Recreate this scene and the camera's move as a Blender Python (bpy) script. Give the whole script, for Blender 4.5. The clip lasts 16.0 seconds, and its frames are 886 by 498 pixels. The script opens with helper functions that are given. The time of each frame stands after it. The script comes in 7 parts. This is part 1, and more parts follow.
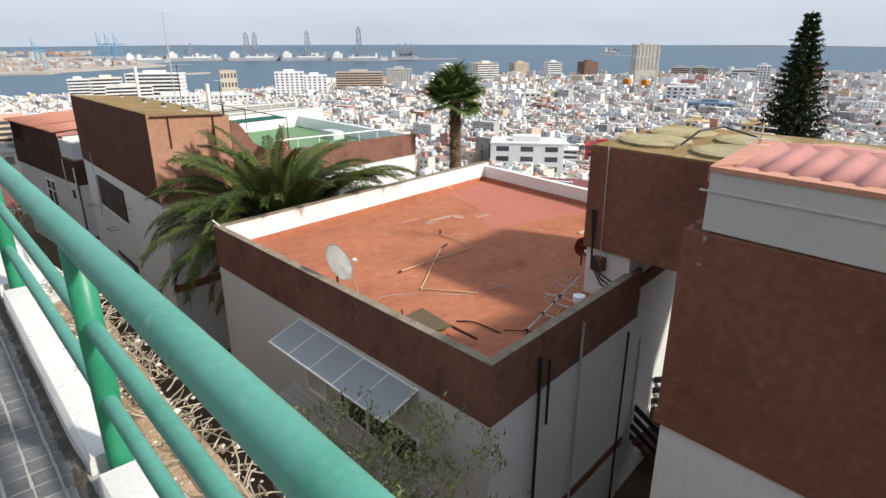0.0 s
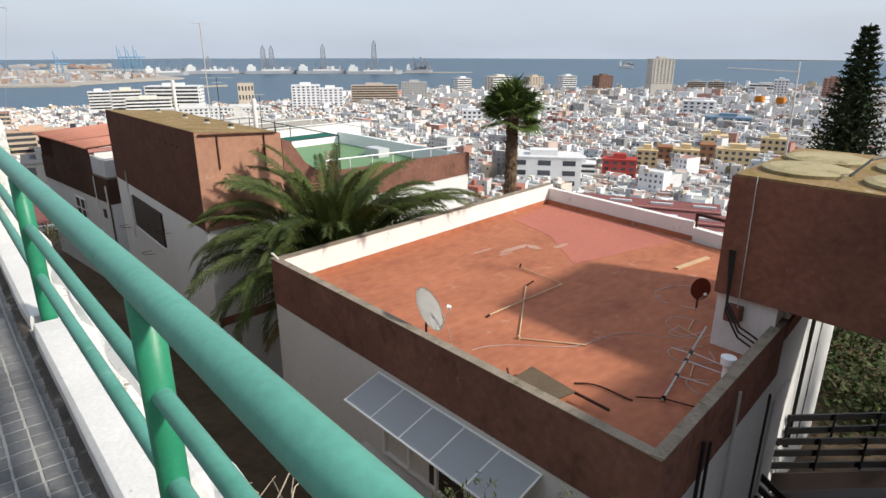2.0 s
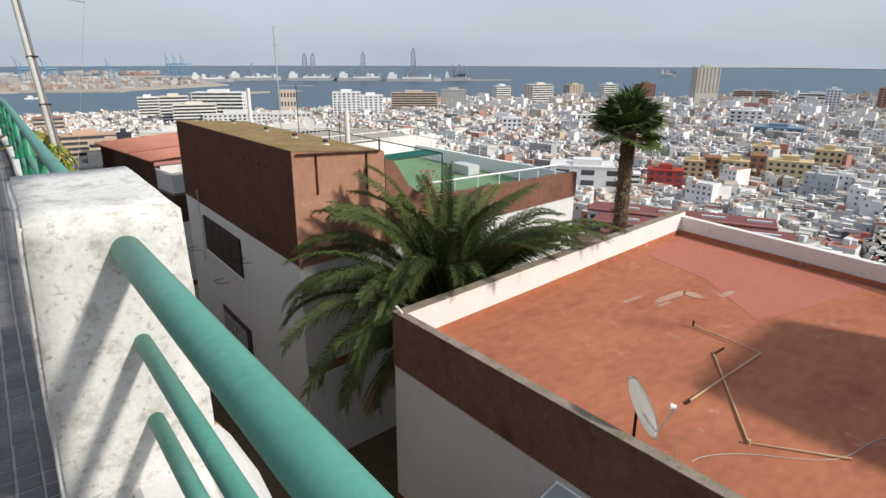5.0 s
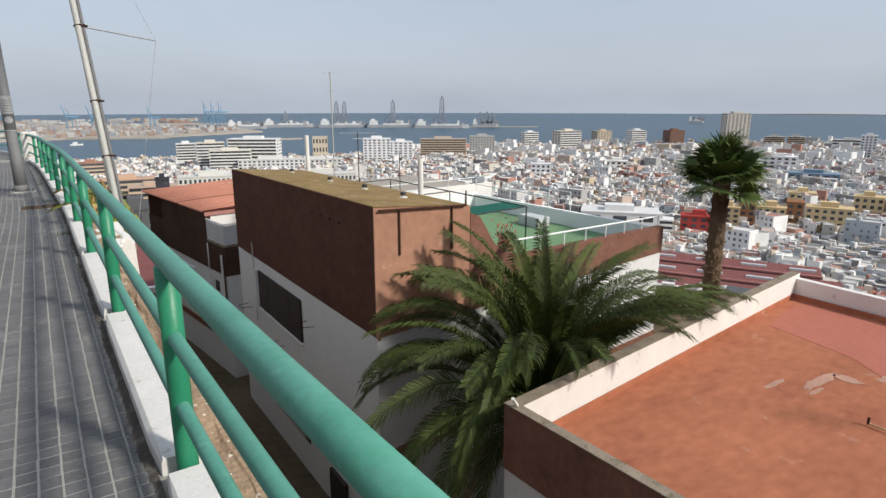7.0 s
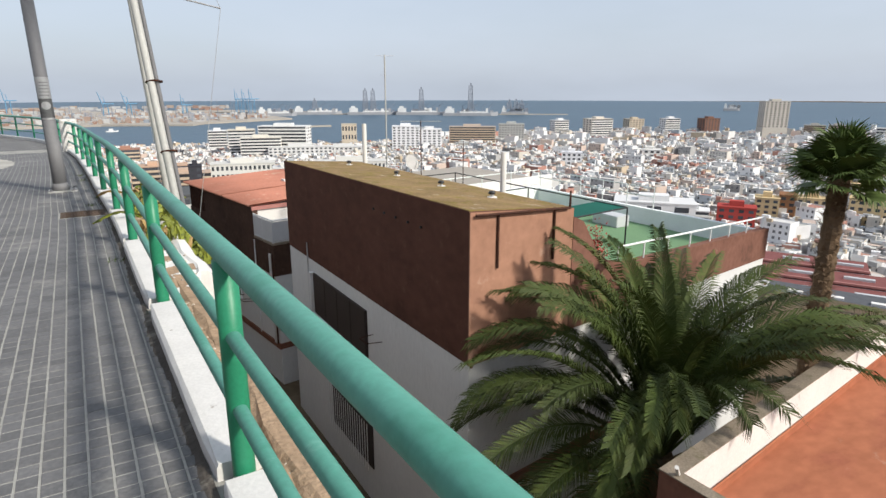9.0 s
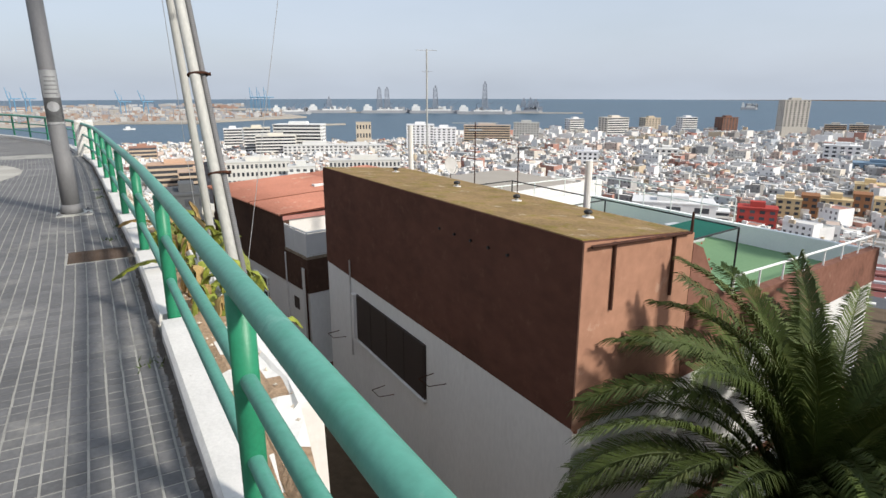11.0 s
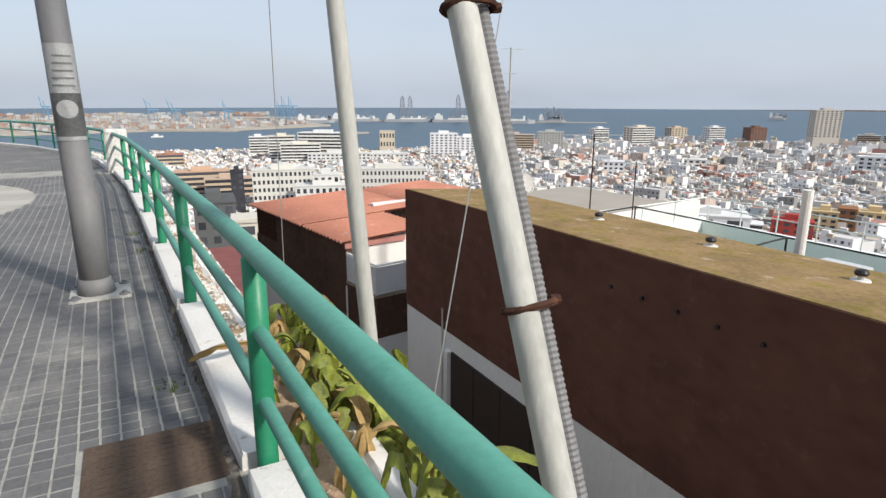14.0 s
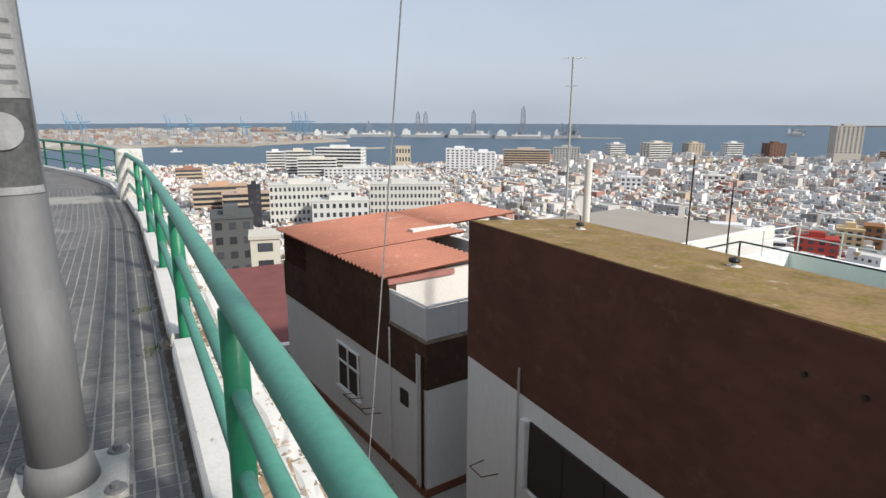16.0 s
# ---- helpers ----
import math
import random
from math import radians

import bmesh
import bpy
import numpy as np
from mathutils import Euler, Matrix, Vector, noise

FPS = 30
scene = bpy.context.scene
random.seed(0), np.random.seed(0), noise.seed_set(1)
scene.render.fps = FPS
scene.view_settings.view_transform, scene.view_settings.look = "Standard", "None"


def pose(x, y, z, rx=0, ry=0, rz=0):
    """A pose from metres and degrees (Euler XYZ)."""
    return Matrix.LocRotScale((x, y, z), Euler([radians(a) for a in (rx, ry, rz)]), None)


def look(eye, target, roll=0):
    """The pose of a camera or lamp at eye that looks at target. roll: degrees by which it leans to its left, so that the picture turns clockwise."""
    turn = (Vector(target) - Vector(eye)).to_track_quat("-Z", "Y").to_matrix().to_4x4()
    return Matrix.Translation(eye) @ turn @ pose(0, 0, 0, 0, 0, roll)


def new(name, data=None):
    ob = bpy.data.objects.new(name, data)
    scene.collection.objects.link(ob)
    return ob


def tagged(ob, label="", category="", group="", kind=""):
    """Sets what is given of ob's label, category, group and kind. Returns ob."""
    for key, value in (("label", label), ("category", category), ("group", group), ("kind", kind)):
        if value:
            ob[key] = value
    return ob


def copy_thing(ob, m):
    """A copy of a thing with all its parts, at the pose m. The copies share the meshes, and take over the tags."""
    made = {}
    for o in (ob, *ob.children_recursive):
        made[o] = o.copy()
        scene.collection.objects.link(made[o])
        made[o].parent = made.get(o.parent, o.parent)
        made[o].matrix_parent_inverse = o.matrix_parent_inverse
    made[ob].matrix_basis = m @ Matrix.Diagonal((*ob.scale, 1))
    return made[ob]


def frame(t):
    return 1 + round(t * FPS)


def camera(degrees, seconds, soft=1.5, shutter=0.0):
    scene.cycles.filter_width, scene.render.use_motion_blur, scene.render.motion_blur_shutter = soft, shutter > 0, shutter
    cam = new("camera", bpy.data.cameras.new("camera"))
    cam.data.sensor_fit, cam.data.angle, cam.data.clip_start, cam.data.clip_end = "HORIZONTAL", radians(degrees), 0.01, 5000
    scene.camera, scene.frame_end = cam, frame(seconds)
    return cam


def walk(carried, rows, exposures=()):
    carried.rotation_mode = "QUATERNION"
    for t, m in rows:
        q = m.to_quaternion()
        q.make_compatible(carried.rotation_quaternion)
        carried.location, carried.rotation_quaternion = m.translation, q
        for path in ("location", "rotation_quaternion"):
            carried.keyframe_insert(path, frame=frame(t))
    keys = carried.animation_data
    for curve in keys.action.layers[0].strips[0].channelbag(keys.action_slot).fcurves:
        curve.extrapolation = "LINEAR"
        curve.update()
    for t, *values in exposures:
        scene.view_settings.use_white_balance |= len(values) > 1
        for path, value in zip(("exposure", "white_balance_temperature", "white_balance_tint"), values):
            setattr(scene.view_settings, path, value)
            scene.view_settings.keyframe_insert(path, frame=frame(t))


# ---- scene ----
cam = camera(73.3, 16.0)
PATH = [
    (0, (-0.193, -15.385, 1.87), (1.05, -13.973, 1.191), -0.0),
    (0.5, (-0.254, -14.652, 1.895), (0.987, -13.239, 1.215), 0.1),
    (1, (-0.268, -13.932, 1.867), (0.969, -12.506, 1.207), 0.1),
    (1.5, (-0.239, -13.138, 1.83), (0.992, -11.702, 1.18), 0.0),
    (2, (-0.242, -12.343, 1.785), (0.979, -10.894, 1.145), 0.1),
    (2.5, (-0.235, -11.557, 1.764), (0.967, -10.093, 1.121), 0.1),
    (3, (-0.203, -10.766, 1.723), (0.984, -9.287, 1.088), 0.1),
    (3.5, (-0.152, -9.975, 1.713), (1.022, -8.486, 1.078), 0.0),
    (4, (-0.167, -9.302, 1.694), (0.996, -7.801, 1.065), 0.1),
    (6.5, (-0.35, -5.728, 1.625), (0.743, -4.144, 1.082), 0.1),
    (7, (-0.357, -5.066, 1.59), (0.73, -3.456, 1.114), 0.0),
    (7.5, (-0.368, -4.32, 1.571), (0.702, -2.697, 1.101), -0.0),
    (8, (-0.386, -3.619, 1.501), (0.665, -1.984, 1.028), 0.0),
    (8.5, (-0.373, -2.905, 1.502), (0.658, -1.26, 1.023), -0.1),
    (9, (-0.408, -2.248, 1.51), (0.599, -0.598, 0.995), 0.0),
    (11.5, (-0.336, 1.33, 1.474), (0.63, 3.003, 0.957), 0.1),
    (12, (-0.354, 2.068, 1.442), (0.608, 3.746, 0.932), 0.1),
    (12.5, (-0.364, 2.836, 1.454), (0.589, 4.52, 0.948), 0.1),
    (13, (-0.418, 3.537, 1.402), (0.521, 5.234, 0.912), 0.1),
    (13.5, (-0.413, 4.33, 1.38), (0.512, 6.033, 0.888), 0.2),
    (14, (-0.419, 5.086, 1.344), (0.494, 6.796, 0.852), 0.2),
    (14.5, (-0.357, 5.799, 1.361), (0.539, 7.516, 0.86), 0.1),
    (15, (-0.343, 6.461, 1.348), (0.546, 8.185, 0.86), 0.1),
    (15.5, (-0.317, 7.202, 1.362), (0.567, 8.934, 0.897), 0.4),
    (16, (-0.299, 7.894, 1.318), (0.577, 9.637, 0.874), 0.2),
]
EXPOSURE = [(0, 0.62), (1.5, 0.54), (3.0, 0.44), (4.2, 0.42), (5.4, 0.2), (6.5, 0.0), (7.0, 0.2), (7.6, 0.36), (9.0, 0.42), (14.5, 0.42), (15.5, 0.36), (16, 0.29)]
walk(cam, [(t, look(eye, target, roll)) for t, eye, target, roll in PATH], exposures=EXPOSURE)


# ---- light ----
SUN_TO = Vector((2.2, -4.7, 3.95)).normalized()
world = bpy.data.worlds.new("hazy_sky")
scene.world = world
world.use_nodes = True
wn, wl = world.node_tree.nodes, world.node_tree.links
sky = wn.new("ShaderNodeTexSky")
sky.sky_type = "NISHITA"
sky.sun_disc = False
sky.sun_elevation = math.asin(SUN_TO.z)
sky.sun_rotation = math.atan2(SUN_TO.x, SUN_TO.y)
sky.altitude, sky.air_density, sky.dust_density, sky.ozone_density = 80, 1.0, 3.0, 1.0
haze = wn.new("ShaderNodeMix")
haze.data_type = "RGBA"
haze.inputs[0].default_value = 0.72
haze.inputs[7].default_value = (5.15, 5.75, 6.75, 1)
wl.new(sky.outputs[0], haze.inputs[6])
bg = wn["Background"]
bg.inputs[1].default_value = 0.1
cloud_at = wn.new("ShaderNodeTexCoord")
cloud = wn.new("ShaderNodeTexNoise")
cloud.inputs["Scale"].default_value, cloud.inputs["Detail"].default_value = 2.2, 5
stretch = wn.new("ShaderNodeMapping")
stretch.inputs["Scale"].default_value = (1, 1, 3.5)
wl.new(cloud_at.outputs["Generated"], stretch.inputs[0])
wl.new(stretch.outputs[0], cloud.inputs["Vector"])
veil = wn.new("ShaderNodeMapRange")
veil.inputs[1].default_value, veil.inputs[2].default_value = 0.35, 0.7
veil.inputs[3].default_value, veil.inputs[4].default_value = 0.66, 0.82
wl.new(cloud.outputs["Fac"], veil.inputs[0])
wl.new(veil.outputs[0], haze.inputs[0])
wl.new(haze.outputs[2], bg.inputs[0])

sun_data = bpy.data.lights.new("sun", "SUN")
sun_data.energy, sun_data.angle, sun_data.color = 3.3, radians(4.0), (1.0, 0.94, 0.84)
sun = new("sun", sun_data)
sun.matrix_world = look((0, 0, 60), Vector((0, 0, 60)) - SUN_TO)


# ---- materials ----
def mat(name, color, rough=0.85, var=0.18, big=0.6, fine=18.0, bump=0.15, metal=0.0, patch=None, amount=0.35,
        edge=0.08, island=0.0, rand=0.0, stretch=(1, 1, 1), spec=None, scuff=None):
    """Paint or stone with large and fine variation, and patches of a second colour where patch is given."""
    m = bpy.data.materials.new(name)
    m.use_nodes = True
    n, l = m.node_tree.nodes, m.node_tree.links
    p = n["Principled BSDF"]
    geo = n.new("ShaderNodeNewGeometry")
    mp = n.new("ShaderNodeMapping")
    mp.inputs["Scale"].default_value = stretch
    l.new(geo.outputs["Position"], mp.inputs[0])
    n1, n2 = n.new("ShaderNodeTexNoise"), n.new("ShaderNodeTexNoise")
    n1.inputs["Scale"].default_value, n1.inputs["Detail"].default_value = big, 6
    n2.inputs["Scale"].default_value, n2.inputs["Detail"].default_value = fine, 5
    for k in (n1, n2):
        l.new(mp.outputs[0], k.inputs["Vector"])
    total = n.new("ShaderNodeMath")
    total.operation = "ADD"
    l.new(n1.outputs["Fac"], total.inputs[0])
    l.new(n2.outputs["Fac"], total.inputs[1])
    ramp = n.new("ShaderNodeMapRange")
    ramp.inputs[1].default_value, ramp.inputs[2].default_value = 0.6, 1.4
    ramp.inputs[3].default_value, ramp.inputs[4].default_value = 1 - var, 1 + var
    l.new(total.outputs[0], ramp.inputs[0])
    base = n.new("ShaderNodeRGB")
    base.outputs[0].default_value = (*color, 1)
    out = base.outputs[0]
    if patch:
        n3 = n.new("ShaderNodeTexNoise")
        n3.inputs["Scale"].default_value, n3.inputs["Detail"].default_value, n3.inputs["Roughness"].default_value = big * 1.7, 8, 0.62
        l.new(mp.outputs[0], n3.inputs["Vector"])
        f = n.new("ShaderNodeMapRange")
        f.inputs[1].default_value, f.inputs[2].default_value = 0.5 + (0.5 - amount) * 0.5, 0.5 + (0.5 - amount) * 0.5 + edge
        l.new(n3.outputs["Fac"], f.inputs[0])
        mx = n.new("ShaderNodeMix")
        mx.data_type = "RGBA"
        mx.inputs[7].default_value = (*patch, 1)
        l.new(f.outputs[0], mx.inputs[0])
        l.new(out, mx.inputs[6])
        out = mx.outputs[2]
    if scuff:
        s_color, s_scale, s_from, s_to = scuff
        n4 = n.new("ShaderNodeTexNoise")
        n4.inputs["Scale"].default_value, n4.inputs["Detail"].default_value, n4.inputs["Roughness"].default_value = s_scale, 9, 0.68
        l.new(geo.outputs["Position"], n4.inputs["Vector"])
        f4 = n.new("ShaderNodeMapRange")
        f4.inputs[1].default_value, f4.inputs[2].default_value = s_from, s_to
        l.new(n4.outputs["Fac"], f4.inputs[0])
        mx4 = n.new("ShaderNodeMix")
        mx4.data_type = "RGBA"
        mx4.inputs[7].default_value = (*s_color, 1)
        l.new(f4.outputs[0], mx4.inputs[0])
        l.new(out, mx4.inputs[6])
        out = mx4.outputs[2]
    val = ramp.outputs[0]
    for amount_, node, socket in ((island, "ShaderNodeNewGeometry", "Random Per Island"), (rand, "ShaderNodeObjectInfo", "Random")):
        if amount_:
            src = n.new(node)
            r = n.new("ShaderNodeMapRange")
            r.inputs[3].default_value, r.inputs[4].default_value = 1 - amount_, 1 + amount_
            l.new(src.outputs[socket], r.inputs[0])
            mul = n.new("ShaderNodeMath")
            mul.operation = "MULTIPLY"
            l.new(val, mul.inputs[0])
            l.new(r.outputs[0], mul.inputs[1])
            val = mul.outputs[0]
    sc = n.new("ShaderNodeVectorMath")
    sc.operation = "SCALE"
    l.new(out, sc.inputs[0])
    l.new(val, sc.inputs["Scale"])
    l.new(sc.outputs[0], p.inputs["Base Color"])
    p.inputs["Roughness"].default_value, p.inputs["Metallic"].default_value = rough, metal
    p.inputs["Specular IOR Level"].default_value = (0.08 if rough > 0.7 else 0.4) if spec is None else spec
    if bump:
        b = n.new("ShaderNodeBump")
        b.inputs["Strength"].default_value, b.inputs["Distance"].default_value = bump, 0.02
        l.new(total.outputs[0], b.inputs["Height"])
        l.new(b.outputs[0], p.inputs["Normal"])
    return m


def palette(name, colors, rough=0.9, var=0.12):
    """One material whose separate blocks each take a colour from the list."""
    m = mat(name, colors[0], rough, var, 0.15, 2.0, 0.0)
    n, l = m.node_tree.nodes, m.node_tree.links
    geo = n.new("ShaderNodeNewGeometry")
    r = n.new("ShaderNodeValToRGB")
    r.color_ramp.interpolation = "CONSTANT"
    e = r.color_ramp.elements
    for k, c in enumerate(colors):
        s = e[k] if k < 2 else e.new(k / len(colors))
        s.position, s.color = k / len(colors), (*c, 1)
    l.new(geo.outputs["Random Per Island"], r.inputs[0])
    sc = [k for k in n if k.type == "VECT_MATH"][0]
    l.new(r.outputs[0], sc.inputs[0])
    return m


M_BROWN = mat("brown_render", (0.205, 0.094, 0.064), 0.94, 0.3, 0.5, 9, 0.15, patch=(0.135, 0.064, 0.046), amount=0.5, edge=0.25, stretch=(1, 0.8, 0.9), scuff=((0.26, 0.135, 0.09), 4.5, 0.6, 0.72))
M_WHITE = mat("white_wall_paint", (0.66, 0.66, 0.65), 0.9, 0.08, 0.5, 12, 0.12, patch=(0.5, 0.49, 0.47), amount=0.25, edge=0.25, stretch=(1, 1, 0.4))
M_PARAPET = mat("weathered_white_parapet", (0.72, 0.70, 0.67), 0.9, 0.10, 1.2, 20, 0.12, patch=(0.33, 0.29, 0.26), amount=0.2, edge=0.12)
M_BRIGHT = mat("fresh_white_paint", (0.8, 0.82, 0.82), 0.85, 0.06, 1.2, 20, 0.08)
M_COPING = mat("lichened_coping", (0.24, 0.2, 0.155), 0.95, 0.35, 2.5, 30, 0.2, patch=(0.13, 0.12, 0.07), amount=0.4, edge=0.15)
M_TERRA = mat("terracotta_roof_coating", (0.375, 0.143, 0.08), 0.85, 0.22, 0.5, 4, 0.1, patch=(0.285, 0.1, 0.064), amount=0.45, edge=0.2, stretch=(0.7, 1.2, 1), scuff=(((0.43, 0.26, 0.19)), 1.4, 0.62, 0.72))
M_WEATHERED = mat("weathered_brown_paint", (0.2, 0.1, 0.074), 0.94, 0.25, 0.9, 7, 0.15, patch=(0.12, 0.062, 0.048), amount=0.45, edge=0.2, stretch=(1, 1, 0.8), scuff=((0.3, 0.19, 0.14), 2.6, 0.62, 0.75))
M_TERRA2 = mat("faded_pink_roof_coating", (0.40, 0.145, 0.105), 0.85, 0.12, 0.5, 9, 0.12)
M_SCUFF = mat("bare_cement_scuff", (0.42, 0.25, 0.19), 0.9, 0.25, 3, 20, 0.3)
M_RAIL = mat("sun_bleached_green_paint", (0.088, 0.29, 0.225), 0.5, 0.14, 2.5, 40, 0.06, patch=(0.056, 0.245, 0.172), amount=0.45, edge=0.2, scuff=((0.14, 0.34, 0.275), 7, 0.6, 0.7))
M_POST = mat("green_paint", (0.022, 0.215, 0.112), 0.42, 0.14, 3, 60, 0.06, patch=(0.04, 0.27, 0.165), amount=0.3, edge=0.2)
M_KERB = mat("whitewashed_concrete", (0.66, 0.645, 0.62), 0.9, 0.10, 4, 45, 0.12, patch=(0.40, 0.36, 0.31), amount=0.16, edge=0.08, scuff=((0.36, 0.33, 0.29), 9, 0.64, 0.7))
M_PILLAR = mat("whitewashed_pillar", (0.62, 0.615, 0.59), 0.95, 0.12, 5.0, 60, 0.08, patch=(0.4, 0.38, 0.345), amount=0.45, edge=0.14, scuff=((0.36, 0.345, 0.31), 38, 0.55, 0.66))
M_TILE = mat("dark_paving_tile", (0.13, 0.128, 0.129), 0.7, 0.25, 0.7, 45, 0.2, patch=(0.078, 0.078, 0.08), amount=0.42, edge=0.25, island=0.14, scuff=((0.23, 0.222, 0.205), 1.4, 0.55, 0.72))
M_TILE1 = mat("dark_paving_piece", (0.13, 0.128, 0.129), 0.7, 0.25, 0.7, 45, 0.2, patch=(0.078, 0.078, 0.08), amount=0.42, edge=0.25, rand=0.14, scuff=((0.23, 0.222, 0.205), 1.4, 0.55, 0.72))
M_GROUT = mat("dusty_grout", (0.33, 0.325, 0.3), 0.95, 0.2, 1.6, 50, 0.1, patch=(0.13, 0.128, 0.125), amount=0.42, edge=0.3)
M_PALE = mat("pale_paving", (0.40, 0.385, 0.35), 0.9, 0.15, 1, 30, 0.3, patch=(0.3, 0.29, 0.27), amount=0.4, edge=0.3, rand=0.1)
M_SOIL = mat("dry_soil", (0.36, 0.255, 0.17), 1.0, 0.3, 2.0, 30, 0.9, patch=(0.23, 0.16, 0.105), amount=0.4, edge=0.2)
M_STONE = mat("pale_pebble", (0.5, 0.44, 0.37), 0.95, 0.2, 3, 40, 0.4, island=0.4)
M_GREEN = mat("green_terrace_coating", (0.16, 0.27, 0.15), 0.85, 0.1, 0.4, 10, 0.1, patch=(0.14, 0.24, 0.135), amount=0.4, edge=0.3)
M_MOSS = mat("mossy_roof_screed", (0.25, 0.17, 0.085), 0.95, 0.35, 1.6, 14, 0.25, patch=(0.2, 0.155, 0.045), amount=0.5, edge=0.15, scuff=((0.38, 0.31, 0.22), 1.9, 0.59, 0.67))
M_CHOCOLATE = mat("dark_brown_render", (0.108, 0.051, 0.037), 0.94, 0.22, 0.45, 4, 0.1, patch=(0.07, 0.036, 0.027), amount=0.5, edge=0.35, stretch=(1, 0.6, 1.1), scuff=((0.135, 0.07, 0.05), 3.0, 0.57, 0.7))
M_UMBER = mat("umber_render", (0.078, 0.046, 0.034), 0.94, 0.25, 0.5, 5, 0.1, patch=(0.05, 0.031, 0.024), amount=0.5, edge=0.3, scuff=((0.11, 0.07, 0.053), 3.0, 0.58, 0.7))
M_TRIM = mat("pale_orange_trim", (0.5, 0.26, 0.185), 0.8, 0.14, 0.8, 10, 0.1)
# Faded brown, lightened further to carry the sun on the south wall.
M_SUNLIT_BROWN = mat("sunlit_faded_brown_render", (0.355, 0.192, 0.13), 0.94, 0.2, 0.7, 5, 0.1, patch=(0.265, 0.14, 0.096), amount=0.4, edge=0.25, scuff=((0.4, 0.26, 0.19), 2.5, 0.6, 0.72))
M_TIN = mat("red_corrugated_sheet", (0.43, 0.18, 0.12), 0.7, 0.16, 0.7, 10, 0.1, patch=(0.5, 0.36, 0.28), amount=0.3, edge=0.12)
M_MAROON = mat("dark_maroon_roofing", (0.2, 0.08, 0.075), 0.85, 0.2, 0.8, 10, 0.1)
M_ORANGE = mat("orange_plastic", (0.55, 0.22, 0.03), 0.5, 0.1, 3, 20, 0.0)
M_TWIG = mat("pale_dry_twig", (0.33, 0.28, 0.21), 0.95, 0.25, 4, 30, 0.1, island=0.3)
M_TINPINK = mat("maroon_corrugated_sheet", (0.40, 0.18, 0.155), 0.7, 0.12, 0.8, 10, 0.1)
M_FASCIA = mat("grey_fascia_paint", (0.50, 0.51, 0.49), 0.75, 0.08, 0.6, 12, 0.1)
M_DARK = mat("dark_shutter", (0.035, 0.025, 0.022), 0.6, 0.2, 1, 20, 0.1)
M_IRON = mat("rusty_iron", (0.06, 0.03, 0.022), 0.8, 0.4, 6, 60, 0.4, patch=(0.12, 0.05, 0.03), amount=0.4)
M_BLACK = mat("black_cable", (0.015, 0.015, 0.016), 0.5, 0.2, 4, 30, 0.0)
M_GREYPOLE = mat("grey_street_pole_paint", (0.165, 0.165, 0.169), 0.6, 0.12, 1.5, 40, 0.1, patch=(0.13, 0.13, 0.135), amount=0.35, edge=0.3, stretch=(1, 1, 0.4))
M_PIPE = mat("weathered_pale_pipe", (0.42, 0.42, 0.395), 0.6, 0.2, 2, 40, 0.15, patch=(0.27, 0.265, 0.235), amount=0.4, edge=0.25, stretch=(1, 1, 0.3))
M_CONDUIT = mat("grey_ribbed_conduit", (0.17, 0.17, 0.175), 0.6, 0.15, 3, 30, 0.0)
M_GALV = mat("galvanised_steel", (0.55, 0.56, 0.57), 0.45, 0.12, 3, 30, 0.05, metal=0.6)
M_DISH = mat("dish_grey_paint", (0.46, 0.46, 0.44), 0.5, 0.08, 2, 30, 0.0)
M_WHITEMETAL = mat("white_painted_metal", (0.78, 0.80, 0.79), 0.5, 0.06, 3, 30, 0.0)
M_BALC = mat("grey_balcony_panel", (0.52, 0.535, 0.545), 0.5, 0.08, 2, 30, 0.0)
M_PAPER = mat("weathered_poster_paper", (0.62, 0.63, 0.64), 0.9, 0.16, 8, 60, 0.0, patch=(0.42, 0.43, 0.44), amount=0.3, edge=0.1)
M_PAPER2 = mat("dark_poster_print", (0.2, 0.205, 0.21), 0.85, 0.3, 14, 60, 0.0)
M_INK = mat("poster_ink", (0.33, 0.34, 0.35), 0.9, 0.1, 8, 60, 0.0)
M_WOOD = mat("grey_boards", (0.42, 0.40, 0.38), 0.85, 0.2, 1.2, 25, 0.3, rand=0.15, stretch=(4, 1, 4))
M_LID = mat("plywood_lid", (0.12, 0.088, 0.058), 0.9, 0.2, 2, 20, 0.3)
M_TIMBER = mat("raw_timber_strip", (0.5, 0.36, 0.22), 0.85, 0.15, 3, 30, 0.1)
M_TANKLID = mat("ochre_tank_lid", (0.34, 0.29, 0.17), 0.9, 0.25, 1.2, 15, 0.4, patch=(0.16, 0.14, 0.06), amount=0.4, edge=0.2)
M_FROND = mat("palm_frond_green", (0.05, 0.07, 0.016), 0.6, 0.25, 1.5, 20, 0.0, patch=(0.125, 0.13, 0.03), amount=0.4, edge=0.3, rand=0.35, spec=0.2)
M_FAN = mat("fan_leaf_green", (0.085, 0.125, 0.034), 0.6, 0.25, 1.5, 20, 0.0, patch=(0.15, 0.17, 0.05), amount=0.3, edge=0.3, rand=0.3, spec=0.2)
M_DRYFROND = mat("dry_frond", (0.20, 0.145, 0.075), 0.85, 0.25, 1.5, 20, 0.0, rand=0.2)
M_PALMTRUNK = mat("palm_bark", (0.14, 0.095, 0.06), 0.95, 0.35, 5, 30, 0.8)
M_PINE = mat("dark_conifer", (0.034, 0.048, 0.024), 0.8, 0.3, 1, 12, 0.0, island=0.35)
M_BUSH = mat("bush_leaf", (0.06, 0.085, 0.02), 0.7, 0.3, 1, 12, 0.0, island=0.4)
